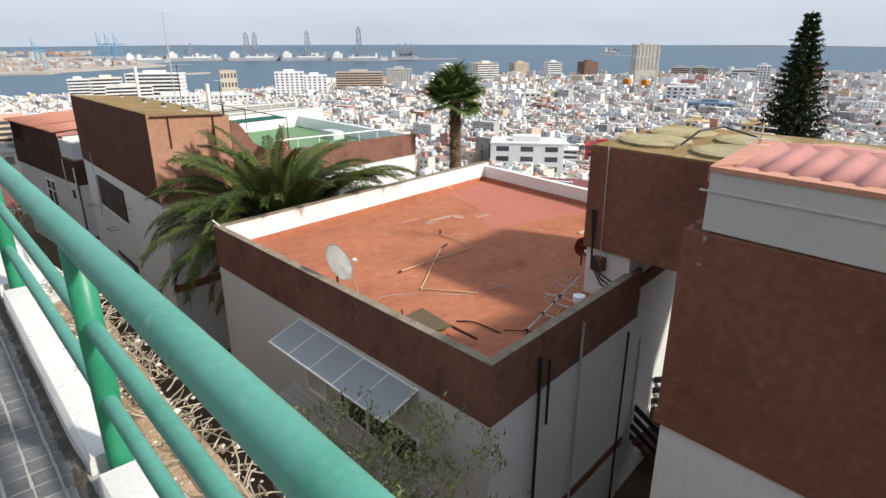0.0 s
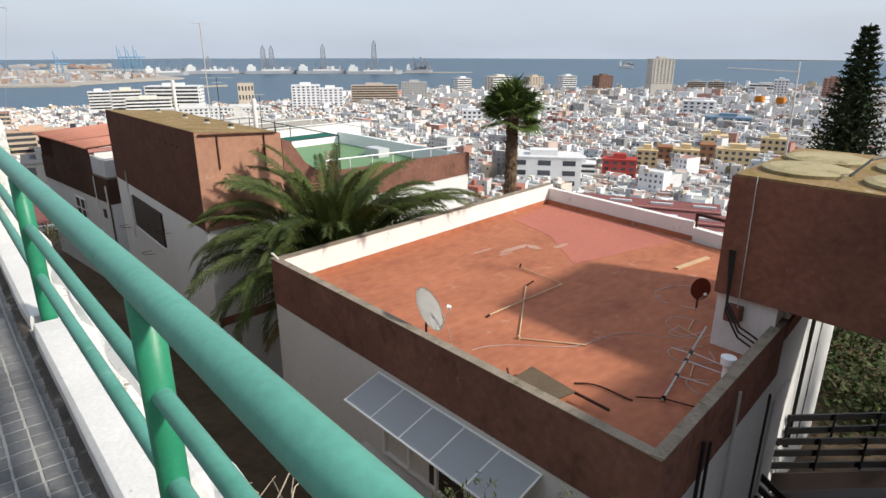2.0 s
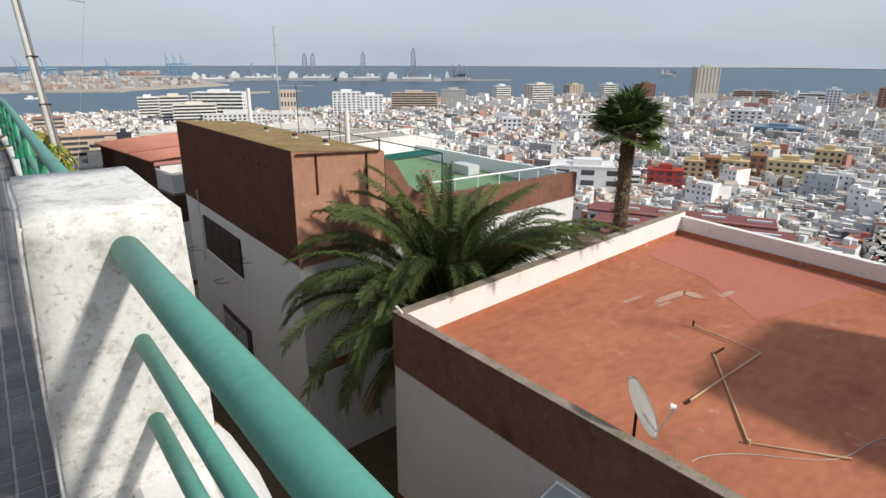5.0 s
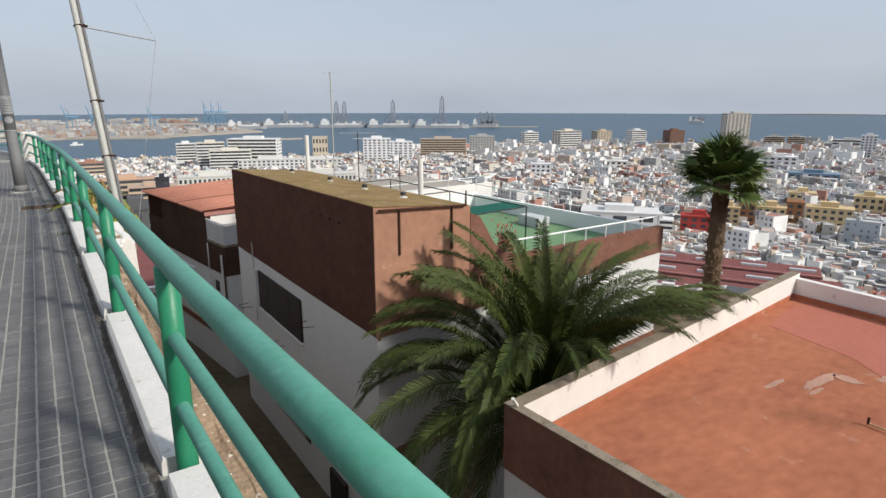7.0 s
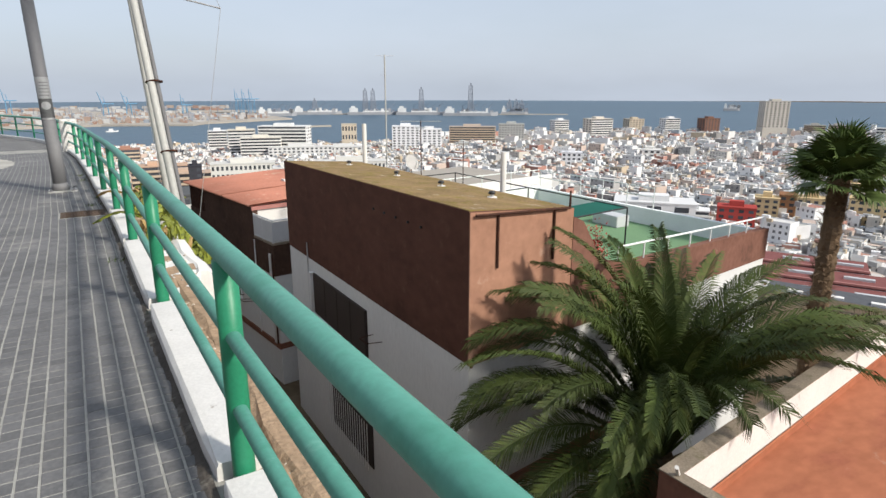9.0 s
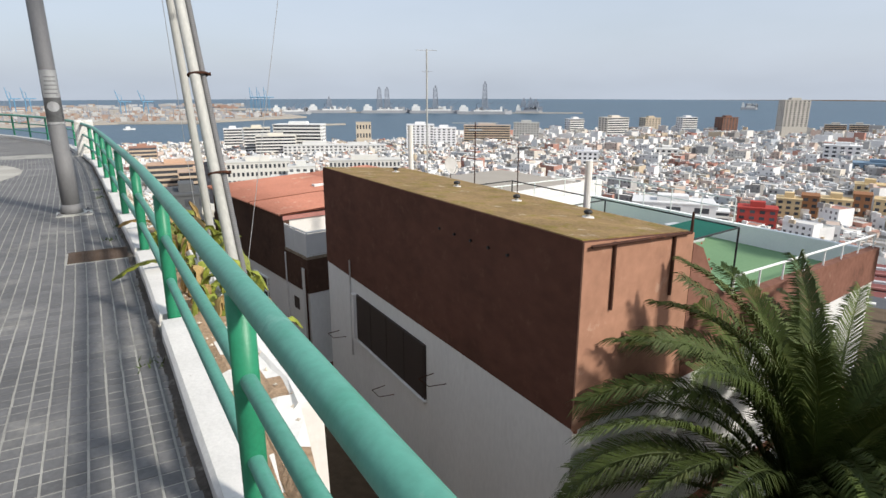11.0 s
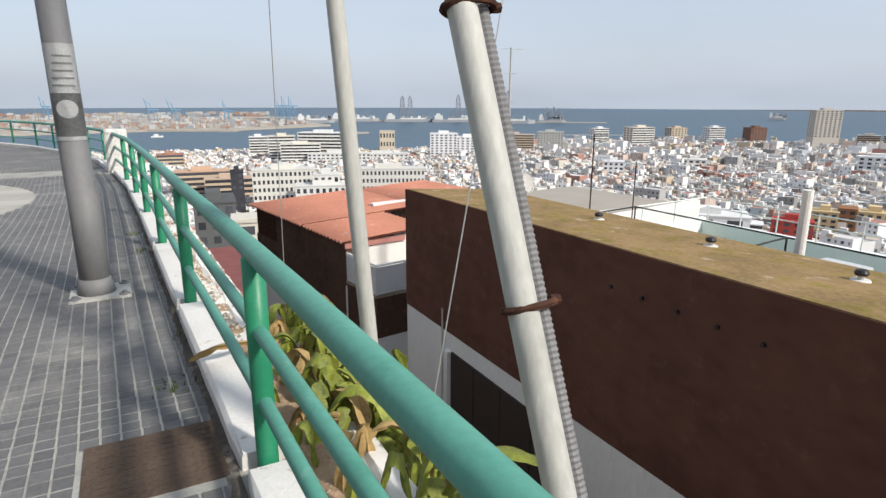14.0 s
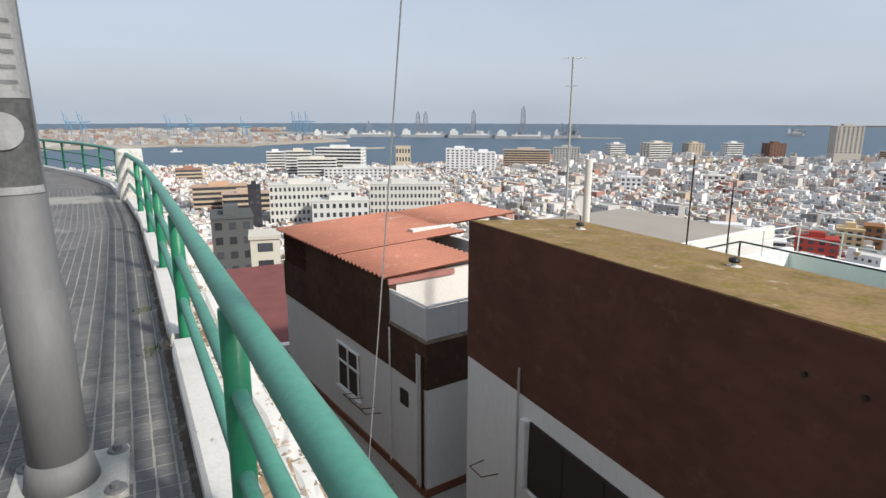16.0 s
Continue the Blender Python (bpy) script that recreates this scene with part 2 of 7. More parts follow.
M_BARK = mat("dry_twig_bark", (0.27, 0.21, 0.15), 0.95, 0.25, 5, 30, 0.2)
M_CACTUS = mat("cactus_green", (0.19, 0.215, 0.03), 0.6, 0.3, 9, 40, 0.15, patch=(0.06, 0.085, 0.02), amount=0.45, edge=0.15, rand=0.25)
M_CACTUSDRY = mat("withered_cactus", (0.36, 0.25, 0.11), 0.9, 0.3, 8, 40, 0.2)
M_FLOWER = mat("red_bougainvillea", (0.5, 0.03, 0.035), 0.7, 0.2, 4, 20, 0.0)
M_RUSTPLATE = mat("rusty_cover_plate", (0.10, 0.072, 0.055), 0.8, 0.3, 5, 50, 0.6)
M_EARTH = mat("hillside_earth", (0.12, 0.088, 0.058), 1.0, 0.3, 0.15, 3, 0.3, patch=(0.07, 0.06, 0.035), amount=0.45, edge=0.2)
M_CITY = palette("city_walls", [(0.706, 0.706, 0.701), (0.749, 0.749, 0.744), (0.535, 0.53, 0.519), (0.599, 0.556, 0.492), (0.514, 0.428, 0.321), (0.728, 0.728, 0.733), (0.685, 0.663, 0.642), (0.556, 0.449, 0.385), (0.749, 0.749, 0.744),
                                (0.385, 0.38, 0.374), (0.706, 0.706, 0.706), (0.407, 0.225, 0.182), (0.749, 0.749, 0.738), (0.289, 0.278, 0.268), (0.599, 0.578, 0.535), (0.642, 0.642, 0.642), (0.428, 0.46, 0.492)])
M_CITYROOF = palette("city_roofs", [(0.59, 0.572, 0.549), (0.472, 0.46, 0.443), (0.389, 0.212, 0.171), (0.614, 0.602, 0.59), (0.342, 0.336, 0.33), (0.401, 0.248, 0.201), (0.566, 0.537, 0.496), (0.425, 0.425, 0.395), (0.496, 0.401, 0.342)])
M_CITYWIN = mat("city_window", (0.13, 0.13, 0.135), 0.4, 0.2, 1, 4, 0.0, island=0.6)
M_WIN = mat("facade_window", (0.06, 0.065, 0.075), 0.25, 0.2, 1, 4, 0.0, rand=0.4)
M_PORT = palette("port_stacks", [(0.3, 0.2, 0.16), (0.36, 0.35, 0.34), (0.36, 0.29, 0.24), (0.26, 0.29, 0.33), (0.45, 0.45, 0.45), (0.33, 0.25, 0.21), (0.32, 0.32, 0.34), (0.5, 0.5, 0.49), (0.38, 0.36, 0.34)])
M_QUAY = mat("quay_concrete", (0.36, 0.33, 0.29), 0.95, 0.15, 0.02, 0.4, 0.0)
M_CRANE = mat("crane_blue", (0.14, 0.3, 0.45), 0.6, 0.1, 0.1, 1, 0.0)
M_HULL = mat("ship_hull_grey", (0.30, 0.31, 0.33), 0.6, 0.15, 0.05, 1, 0.0)
M_SHIPWHITE = mat("ship_white", (0.62, 0.63, 0.63), 0.6, 0.1, 0.05, 1, 0.0)
M_DERRICK = mat("derrick_grey", (0.22, 0.24, 0.28), 0.7, 0.1, 0.05, 1, 0.0)


def glass(name, color, rough, alpha_mix):
    m = bpy.data.materials.new(name)
    m.use_nodes = True
    p = m.node_tree.nodes["Principled BSDF"]
    p.inputs["Base Color"].default_value = (*color, 1)
    p.inputs["Roughness"].default_value = rough
    p.inputs["Transmission Weight"].default_value = alpha_mix
    p.inputs["IOR"].default_value = 1.45
    return m


M_FROST = glass("frosted_canopy_panel", (0.42, 0.45, 0.47), 0.35, 0.35)

M_SEA = mat("sea_water", (0.034, 0.078, 0.118), 0.42, 0.12, 0.0012, 0.02, 0.0, spec=0.5)
sea_nodes, sea_links = M_SEA.node_tree.nodes, M_SEA.node_tree.links
wave = sea_nodes.new("ShaderNodeTexNoise")
wave.inputs["Scale"].default_value, wave.inputs["Detail"].default_value = 0.05, 8
wave_bump = sea_nodes.new("ShaderNodeBump")
wave_bump.inputs["Strength"].default_value, wave_bump.inputs["Distance"].default_value = 0.6, 4.0
sea_geo = sea_nodes.new("ShaderNodeNewGeometry")
sea_links.new(sea_geo.outputs["Position"], wave.inputs["Vector"])
sea_links.new(wave.outputs["Fac"], wave_bump.inputs["Height"])
sea_links.new(wave_bump.outputs[0], sea_nodes["Principled BSDF"].inputs["Normal"])


# ---- mesh tools ----
def mesh_of(name, bm, material, smooth=False):
    bmesh.ops.recalc_face_normals(bm, faces=bm.faces)
    me = bpy.data.meshes.new(name)
    bm.to_mesh(me)
    bm.free()
    me.materials.append(material)
    if smooth:
        me.shade_smooth()
    return me


def part(name, bm, material, parent=None, label="", smooth=False):
    ob = new(name, mesh_of(name, bm, material, smooth))
    if parent:
        ob.parent = parent
    if label:
        ob["label"] = label
    return ob


def part_of(name, me, parent, m=None, label=""):
    """Another object on the same mesh, under a thing."""
    ob = new(name, me)
    ob.parent = parent
    if m is not None:
        ob.matrix_local = m
    if label:
        ob["label"] = label
    return ob


def thing(name, label, category, group="", kind="", at=(0, 0, 0)):
    ob = new(name)
    ob.location = at
    return tagged(ob, label, category, group, kind)


def prism(poly, z0, z1, bm=None):
    """A solid over a polygon given anticlockwise; z0 and z1 may be lists, one height a corner."""
    bm = bm or bmesh.new()
    k = len(poly)
    lo = z0 if isinstance(z0, (list, tuple)) else [z0] * k
    hi = z1 if isinstance(z1, (list, tuple)) else [z1] * k
    a = [bm.verts.new((x, y, z)) for (x, y), z in zip(poly, lo)]
    b = [bm.verts.new((x, y, z)) for (x, y), z in zip(poly, hi)]
    bm.faces.new(a[::-1])
    bm.faces.new(b)
    for i in range(k):
        j = (i + 1) % k
        bm.faces.new((a[i], a[j], b[j], b[i]))
    return bm


def box(x0, x1, y0, y1, z0, z1, bm=None, bevel=0.0):
    own = prism([(x0, y0), (x1, y0), (x1, y1), (x0, y1)], z0, z1, bm)
    if bevel:
        bmesh.ops.bevel(own, geom=own.edges[:], offset=bevel, segments=2, affect="EDGES")
    return own


def tube(points, r, seg=10, bm=None, caps=True):
    """A round bar along points; r is one radius or one a point."""
    bm = bm or bmesh.new()
    pts = [Vector(p) for p in points]
    rs = r if isinstance(r, (list, tuple)) else [r] * len(pts)
    rings, side = [], None
    for i, p in enumerate(pts):
        d = (pts[min(i + 1, len(pts) - 1)] - pts[max(i - 1, 0)]).normalized()
        if side is None:
            side = d.cross((0, 0, 1)) if abs(d.z) < 0.95 else d.cross((0, 1, 0))
        side = (side - d * side.dot(d)).normalized()
        up = side.cross(d)
        rings.append([bm.verts.new(p + rs[i] * (math.cos(a) * side + math.sin(a) * up)) for a in (2 * math.pi * k / seg for k in range(seg))])
    for a, b in zip(rings, rings[1:]):
        for k in range(seg):
            bm.faces.new((a[k], a[(k + 1) % seg], b[(k + 1) % seg], b[k]))
    if caps:
        bm.faces.new(rings[0][::-1])
        bm.faces.new(rings[-1])
    return bm


def wall_along(a, b, thick, z0, z1, bm=None):
    """A wall from a to b, its thickness to the left of that way."""
    a, b = Vector(a), Vector(b)
    n = Vector((-(b - a).y, (b - a).x)).normalized() * thick
    return prism([tuple(a), tuple(b), tuple(b + n), tuple(a + n)], z0, z1, bm)


def bowed(points, cuts=6):
    """A smooth line through points, for slack cables."""
    p = [Vector(q) for q in points]
    p = [p[0] * 2 - p[1]] + p + [p[-1] * 2 - p[-2]]
    line = []
    for i in range(1, len(p) - 2):
        for k in range(cuts):
            t = k / cuts
            line.append(0.5 * (2 * p[i] + (p[i + 1] - p[i - 1]) * t + (2 * p[i - 1] - 5 * p[i] + 4 * p[i + 1] - p[i + 2]) * t * t + (3 * p[i] - p[i - 1] - 3 * p[i + 1] + p[i + 2]) * t ** 3))
    return line + [p[-2]]


# ---- ground ----
SLOPE = -0.022
EDGE_Y = [-60, -14.5, -11, -8, -3, 6, 8, 9.7, 12.2, 14.7, 18.7, 22.9, 25.2, 28.2, 32.8, 35.4, 42, 47, 52]
EDGE_X = [0.14, 0.14, 0.105, 0.055, 0.01, 0, -0.025, -0.075, -0.13, -0.19, -0.32, -0.62, -0.85, -1.6, -3.4, -4.95, -9.5, -30, -900]


def edge_x(y):
    return float(np.interp(y, EDGE_Y, EDGE_X))


def kerb_z(y):
    return SLOPE * y if y < 23 else SLOPE * 23


COAST_B = [-40, -8, 4, 23, 40, 60, 67, 80, 130]
COAST_R = [950, 930, 930, 880, 1090, 1230, 1370, 1500, 1500]


def ground_z(x, y):
    d = x - edge_x(min(y, 52))
    r = math.hypot(x, y)
    bearing = math.degrees(math.atan2(x, y))
    if d < 0.2:
        # West rise is out of view, added to cut sky light on west walls.
        rise = float(np.interp(-d, [0, 13, 16, 60, 400], [0, 0, 9, 26, 60])) * float(np.interp(y, [-400, 25, 42], [1, 1, 0]))
        return kerb_z(max(y, -30)) - 0.22 + rise
    if r > float(np.interp(bearing, COAST_B, COAST_R)):
        return -86
    steep = float(np.interp(d, [0.2, 0.3, 0.6, 4.4, 5.2, 40], [-0.35, -4.6, -9.4, -10.2, -10.6, -11.5]))
    near = steep + (0.35 * noise.noise((x * 0.9, y * 0.9, 3)) if 0.9 < d < 4.6 else 0)
    far = float(np.interp(r, [0, 38, 90, 260, 9000], [0, 0, -14, -64.5, -64.5]))
    return max(-76, near + far)


def axis_steps(near, far):
    out = [0.0]
    step = near
    while out[-1] < far:
        out.append(out[-1] + step)
        step *= 1.17
    return out


gx = sorted({round(v, 3) for v in [-k for k in axis_steps(0.6, 4900)] + [k + 1.3 for k in axis_steps(0.5, 4900)] + [-0.2, 0.15, 0.2, 0.24, 0.3, 0.4, 0.52, 0.62, 0.8, 1.0, 1.15]})
gy = sorted({round(v, 3) for v in [-8 - k for k in axis_steps(1.6, 4900)] + [k + 45 for k in axis_steps(2.0, 4900)] + list(np.arange(-8, 45, 1.5))})
verts = [(x, y, ground_z(x, y)) for y in gy for x in gx]
w = len(gx)
faces = [(j * w + i, j * w + i + 1, (j + 1) * w + i + 1, (j + 1) * w + i) for j in range(len(gy) - 1) for i in range(w - 1)]
gm = bpy.data.meshes.new("ground")
gm.from_pydata(verts, [], faces)
gm.materials.append(M_EARTH)
tagged(new("ground", gm), "brown earth hillside falling to a coastal plain", "ground", kind="structure")

bm = bmesh.new()
bmesh.ops.create_circle(bm, cap_ends=True, radius=4960, segments=256)
bmesh.ops.translate(bm, verts=bm.verts, vec=(0, 0, -77))
water = part("water", bm, M_SEA)
tagged(water, "calm grey-blue sea reaching the horizon", "sea", kind="structure")


# ---- walkway ----
TX, TY = 0.0892, 0.097


def walk_z(y):
    return kerb_z(y) - 0.055


rows_y = [-26 + 2 * k for k in range(36)]
slab_v, slab_f = [], []
for k, y in enumerate(rows_y):
    for x in (edge_x(y) - 14, edge_x(y) - 5, edge_x(y) - 0.06):
        slab_v.append((x, y, walk_z(y)))
for k in range(len(rows_y) - 1):
    for i in range(2):
        a = k * 3 + i
        slab_f.append((a, a + 1, a + 4, a + 3))
pm = bpy.data.meshes.new("pavement")
pm.from_pydata(slab_v, [], slab_f)
pm.materials.append(M_GROUT)
pavement = tagged(new("pavement", pm), "grey pavement of small dark rectangular paving pieces with dusty joints", "pavement", kind="structure")


def tile_geometry(cx, cy, cz, wx, wy):
    a, b, t = wx / 2, wy / 2, 0.0035
    i = 0.002
    v = [(cx - a, cy - b, cz), (cx + a, cy - b, cz), (cx + a, cy + b, cz), (cx - a, cy + b, cz),
         (cx - a + i, cy - b + i, cz + t), (cx + a - i, cy - b + i, cz + t), (cx + a - i, cy + b - i, cz + t), (cx - a + i, cy + b - i, cz + t)]
    f = [(4, 5, 6, 7), (0, 1, 5, 4), (1, 2, 6, 5), (2, 3, 7, 6), (3, 0, 4, 7)]
    return v, f


PALE_C, PALE_R = (-7.2, 17.8), 5.3
HATCH = (-0.75, -0.11, 7.45, 8.02)
rng = random.Random(4)
tv, tf = [], []
single = []
for r in range(int((37 + 13.5) / TY)):
    y = -13.5 + r * TY
    for c in range(48):
        x = edge_x(y) - 0.15 - c * TX
        if math.hypot(x - PALE_C[0], y - PALE_C[1]) < PALE_R or (HATCH[0] < x < HATCH[1] and HATCH[2] < y < HATCH[3]):
            continue
        if (x + 0.715) ** 2 + (y - 10.72) ** 2 < 0.06:
            continue
        z = walk_z(y) + rng.uniform(-0.001, 0.0015)
        if c < 8 and 0.3 < y < 3.9 and len(single) < 296:
            single.append((x, y, z))
            continue
        v, f = tile_geometry(x + rng.uniform(-0.0015, 0.0015), y + rng.uniform(-0.0015, 0.0015), z, TX - rng.uniform(0.009, 0.012), TY - rng.uniform(0.009, 0.012))
        o = len(tv)
        tv += v
        tf += [tuple(i + o for i in q) for q in f]
tm = bpy.data.meshes.new("paving_rest")
tm.from_pydata(tv, [], tf)
tm.materials.append(M_TILE)
rest = new("paving_rest", tm)
rest.parent = pavement
tagged(rest, kind="stuff")

# strip of dirt and crumbled mortar between paving and kerb
dv, df = [], []
for k in range(361):
    y = -16 + k * 0.105
    e, z = edge_x(y), walk_z(y)
    wd = 0.165 + 0.03 * noise.noise((y * 1.3, 2, 5)) + 0.02 * noise.noise((y * 6, 7, 1))
    for x, dz in ((-wd, 0.0005), (-0.5 * (wd + 0.115), 0.010 + 0.008 * noise.noise((y * 9, 1, 3))), (-0.115, 0.016 + 0.01 * noise.noise((y * 7, 4, 3)))):
        dv.append((e + x, y, z + dz))
for k in range(360):
    for i in range(2):
        a = k * 3 + i
        df.append((a, a + 1, a + 4, a + 3))
dm = bpy.data.meshes.new("gutter_dirt")
dm.from_pydata(dv, [], df)
dm.materials.append(mat("dark_gutter_dirt", (0.085, 0.075, 0.066), 0.95, 0.35, 4, 40, 0.5, patch=(0.2, 0.185, 0.16), amount=0.4, edge=0.12))
tagged(new("gutter_dirt", dm), "dark dirt gathered along the foot of the kerb", "dirt", kind="structure")

# pale round inset of coarse slabs
bm = bmesh.new()
inset = thing("paving_inset", "pale round inset of stone slabs in the pavement", "paving", kind="structure")
for k in range(-9, 9):
    y0, y1 = k * 0.58 + 0.012, (k + 1) * 0.58 - 0.012
    w0 = math.sqrt(max(0.0, (PALE_R - 0.02) ** 2 - y0 * y0))
    w1 = math.sqrt(max(0.0, (PALE_R - 0.02) ** 2 - y1 * y1))
    yc = PALE_C[1] + (y0 + y1) / 2
    part("slab", prism([(PALE_C[0] - w0, PALE_C[1] + y0), (PALE_C[0] + w0, PALE_C[1] + y0), (PALE_C[0] + w1, PALE_C[1] + y1), (PALE_C[0] - w1, PALE_C[1] + y1)],
                       walk_z(yc) - 0.01, walk_z(yc) + 0.008), M_PALE, inset)

# rusty utility cover let into the paving
near, far = walk_z(HATCH[2]) + 0.006, walk_z(HATCH[3]) + 0.006
bm = prism([(HATCH[0] + 0.02, HATCH[2] + 0.02), (HATCH[1] - 0.02, HATCH[2] + 0.02), (HATCH[1] - 0.02, HATCH[3] - 0.02), (HATCH[0] + 0.02, HATCH[3] - 0.02)], [near - 0.02, near - 0.02, far - 0.02, far - 0.02], [near, near, far, far])
cover = thing("utility_cover", "rusty brown rectangular utility cover let into the pavement", "cover", at=(0, 0, 0))
part("plate", bm, M_RUSTPLATE, cover)
rib = mesh_of("rib", box(-0.03, 0.03, -0.008, 0.008, 0, 0.004), M_RUSTPLATE)
for i in range(6):
    for j in range(9):
        part_of("rib", rib, cover, pose(HATCH[0] + 0.12 + i * 0.08, HATCH[2] + 0.08 + j * 0.05, walk_z(HATCH[2] + 0.08 + j * 0.05) + 0.005))

# ---- kerb, planting strip and retaining wall ----
POST_Y = [-20.3, -18.0, -15.6, -13.1, -10.65, -8.2]
POST_Y2 = [-2.53, 0.0, 2.53, 5.05, 7.42, 9.9, 12.35, 14.8, 17.3, 19.8]
kerb = thing("kerb", "whitewashed kerb blocks worn at the ends, under the railing", "kerb", kind="structure")
ends = sorted(POST_Y + [-5.4] + POST_Y2 + [22.4])
for a, b in zip(ends, ends[1:]):
    y0, y1 = a + 0.055, b - 0.075
    bm = bmesh.new()
    steps = 10
    ring_prev = None
    for k in range(steps + 1):
        y = y0 + (y1 - y0) * k / steps
        e, z = edge_x(y), kerb_z(y)
        worn = 0.018 if k in (0, steps) else rng.uniform(0, 0.004)
        rr = [(-0.12 + worn, z - 0.12), (-0.115 + worn, z + 0.025 - worn), (-0.09, z + 0.045 - worn), (0.08, z + 0.045 - worn), (0.1 - worn, z + 0.03 - worn), (0.105 - worn, z - 0.2)]
        ring = [bm.verts.new((e + px, y, pz)) for px, pz in rr]
        if ring_prev:
            for i in range(6):
                bm.faces.new((ring_prev[i], ring_prev[(i + 1) % 6], ring[(i + 1) % 6], ring[i]))
        else:
            bm.faces.new(ring[::-1])
        ring_prev = ring
    bm.faces.new(ring_prev)
    part("kerb_block", bm, M_KERB, kerb)

sv, sf = [], []
ny = 180
for k in range(ny + 1):
    y = -22 + k * 46 / ny
    e = edge_x(y)
    wide = float(np.interp(y, [-11, -9.5, 2.6, 3.5], [0.45, 0.42, 0.5, 1]))
    for i, x in enumerate((-0.1, 0.1, 0.1 + 0.08 * wide, 0.1 + 0.16 * wide, 0.1 + 0.24 * wide, 0.1 + 0.34 * wide)):
        sv.append((e + x, y, kerb_z(y) - 0.07 + 0.05 * noise.noise((x * 6, y * 2.3, 0)) + (0.02 if 1 < i < 5 else 0)))
for k in range(ny):
    for i in range(5):
        a = k * 6 + i
        sf.append((a, a + 1, a + 7, a + 6))
sm = bpy.data.meshes.new("planting_strip")
sm.from_pydata(sv, [], sf)
sm.materials.append(M_SOIL)
sm.materials.append(M_PARAPET)
for q in sm.polygons:
    if noise.noise((q.center.x * 14, q.center.y * 4, 2)) > (-0.05 if q.center.y > 8.8 else -0.6 if -10.9 < q.center.y < -5.4 else 0.12 if 2.4 < q.center.y < 5 else 2):
        q.material_index = 1
tagged(new("planting_strip", sm), "strip of dry stony soil outside the railing", "soil", kind="structure")

def strip_wall(y0, y1, material, label, inset=0.0):
    """The top of the retaining wall between two places along the walk."""
    bm, prev = bmesh.new(), None
    n = int((y1 - y0) * 3)
    for k in range(n + 1):
        y = y0 + (y1 - y0) * k / n
        e, z = edge_x(y), kerb_z(y)
        jag, out = rng.uniform(-0.025, 0.02), 0.06 * noise.noise((y * 1.7, 4, 1))
        ring = [bm.verts.new((e + px - inset, y, pz)) for px, pz in ((0.38, z - 3.2), (0.38, z - 0.06 + jag), (0.42 + out, z - 0.03 + jag), (0.5 + out, z - 0.04 + jag), (0.55 + out, z - 0.12), (0.62, z - 3.2))]
        if prev:
            for i in range(6):
                bm.faces.new((prev[i], prev[(i + 1) % 6], ring[(i + 1) % 6], ring[i]))
        else:
            bm.faces.new(ring[::-1])
        prev = ring
    bm.faces.new(prev)
    tagged(part("retaining_wall", bm, material), label, "wall", kind="structure")


strip_wall(-24, -10.5, M_SOIL, "crumbling earthen edge of the planting strip", 0.2)
strip_wall(-10.5, -5.4, M_KERB, "whitewashed edge of the planting strip", 0.22)
strip_wall(-5.4, 3.4, M_SOIL, "crumbling earthen edge of the planting strip", 0.22)
strip_wall(3.4, 8.6, M_PARAPET, "rough whitewashed retaining wall below the walkway")
strip_wall(8.6, 24.0, M_PARAPET, "broken whitewashed retaining wall below the walkway", 0.15)

pv, pf = [], []
for k in range(900):
    y, x = rng.uniform(-15, 22), rng.uniform(0.11, 0.42)
    x = 0.11 + (x - 0.11) * (float(np.interp(y, [-11, -9.5, 2.6, 3.5], [1, 0.3, 0.38, 1])) if y < 8.6 else 0.35)
    s = rng.uniform(0.006, 0.02)
    c = Vector((edge_x(y) + x, y, kerb_z(y) - 0.055 + 0.05 * noise.noise((x * 6, y * 2.3, 0))))
    o = len(pv)
    pv += [tuple(c + Vector(d) * s * rng.uniform(0.7, 1.3)) for d in ((1, 0, 0), (0, 1, 0), (-1, 0, 0), (0, -1, 0), (0, 0, 0.8), (0, 0, -0.8))]
    pf += [(o + a, o + b, o + c2) for a, b, c2 in ((0, 1, 4), (1, 2, 4), (2, 3, 4), (3, 0, 4), (1, 0, 5), (2, 1, 5), (3, 2, 5), (0, 3, 5))]
me = bpy.data.meshes.new("pebbles")
me.from_pydata(pv, [], pf)
me.materials.append(M_STONE)
tagged(new("pebbles", me), "pale pebbles scattered on dry soil", "pebbles", kind="stuff")


# ---- railing ----
POST_ME = mesh_of("post", tube([(0, 0, -0.08), (0, 0, 0.0), (0, 0, 0.45), (0, 0, 0.9)], 0.046, 16), M_POST, True)


def railing(label, ys, start, end, closed_ends, thick=0.043):
    """A green tube railing from start to end along the edge, with posts at ys."""
    rail = thing("railing", label, "railing", "railings of the walkway", at=(0, 0, 0))
    for y in ys:
        part_of("post", POST_ME, rail, pose(edge_x(y), y, kerb_z(y)))
    line = [start] + [start + (end - start) * k / 24 for k in range(1, 24)] + [end]
    for name, h, r in (("top_rail", 0.93, thick), ("middle_rail", 0.6, 0.029), ("lower_rail", 0.29, 0.029)):
        part(name, tube([(edge_x(y), y, kerb_z(y) + h) for y in line], r, 20, caps=closed_ends), M_RAIL, rail, smooth=True)
    return rail


railing("green painted steel tube railing on a white kerb", POST_Y, -24.0, -5.7, True, 0.05)
railing("green painted steel tube railing on a white kerb", POST_Y2, -5.05, 22.6, True)

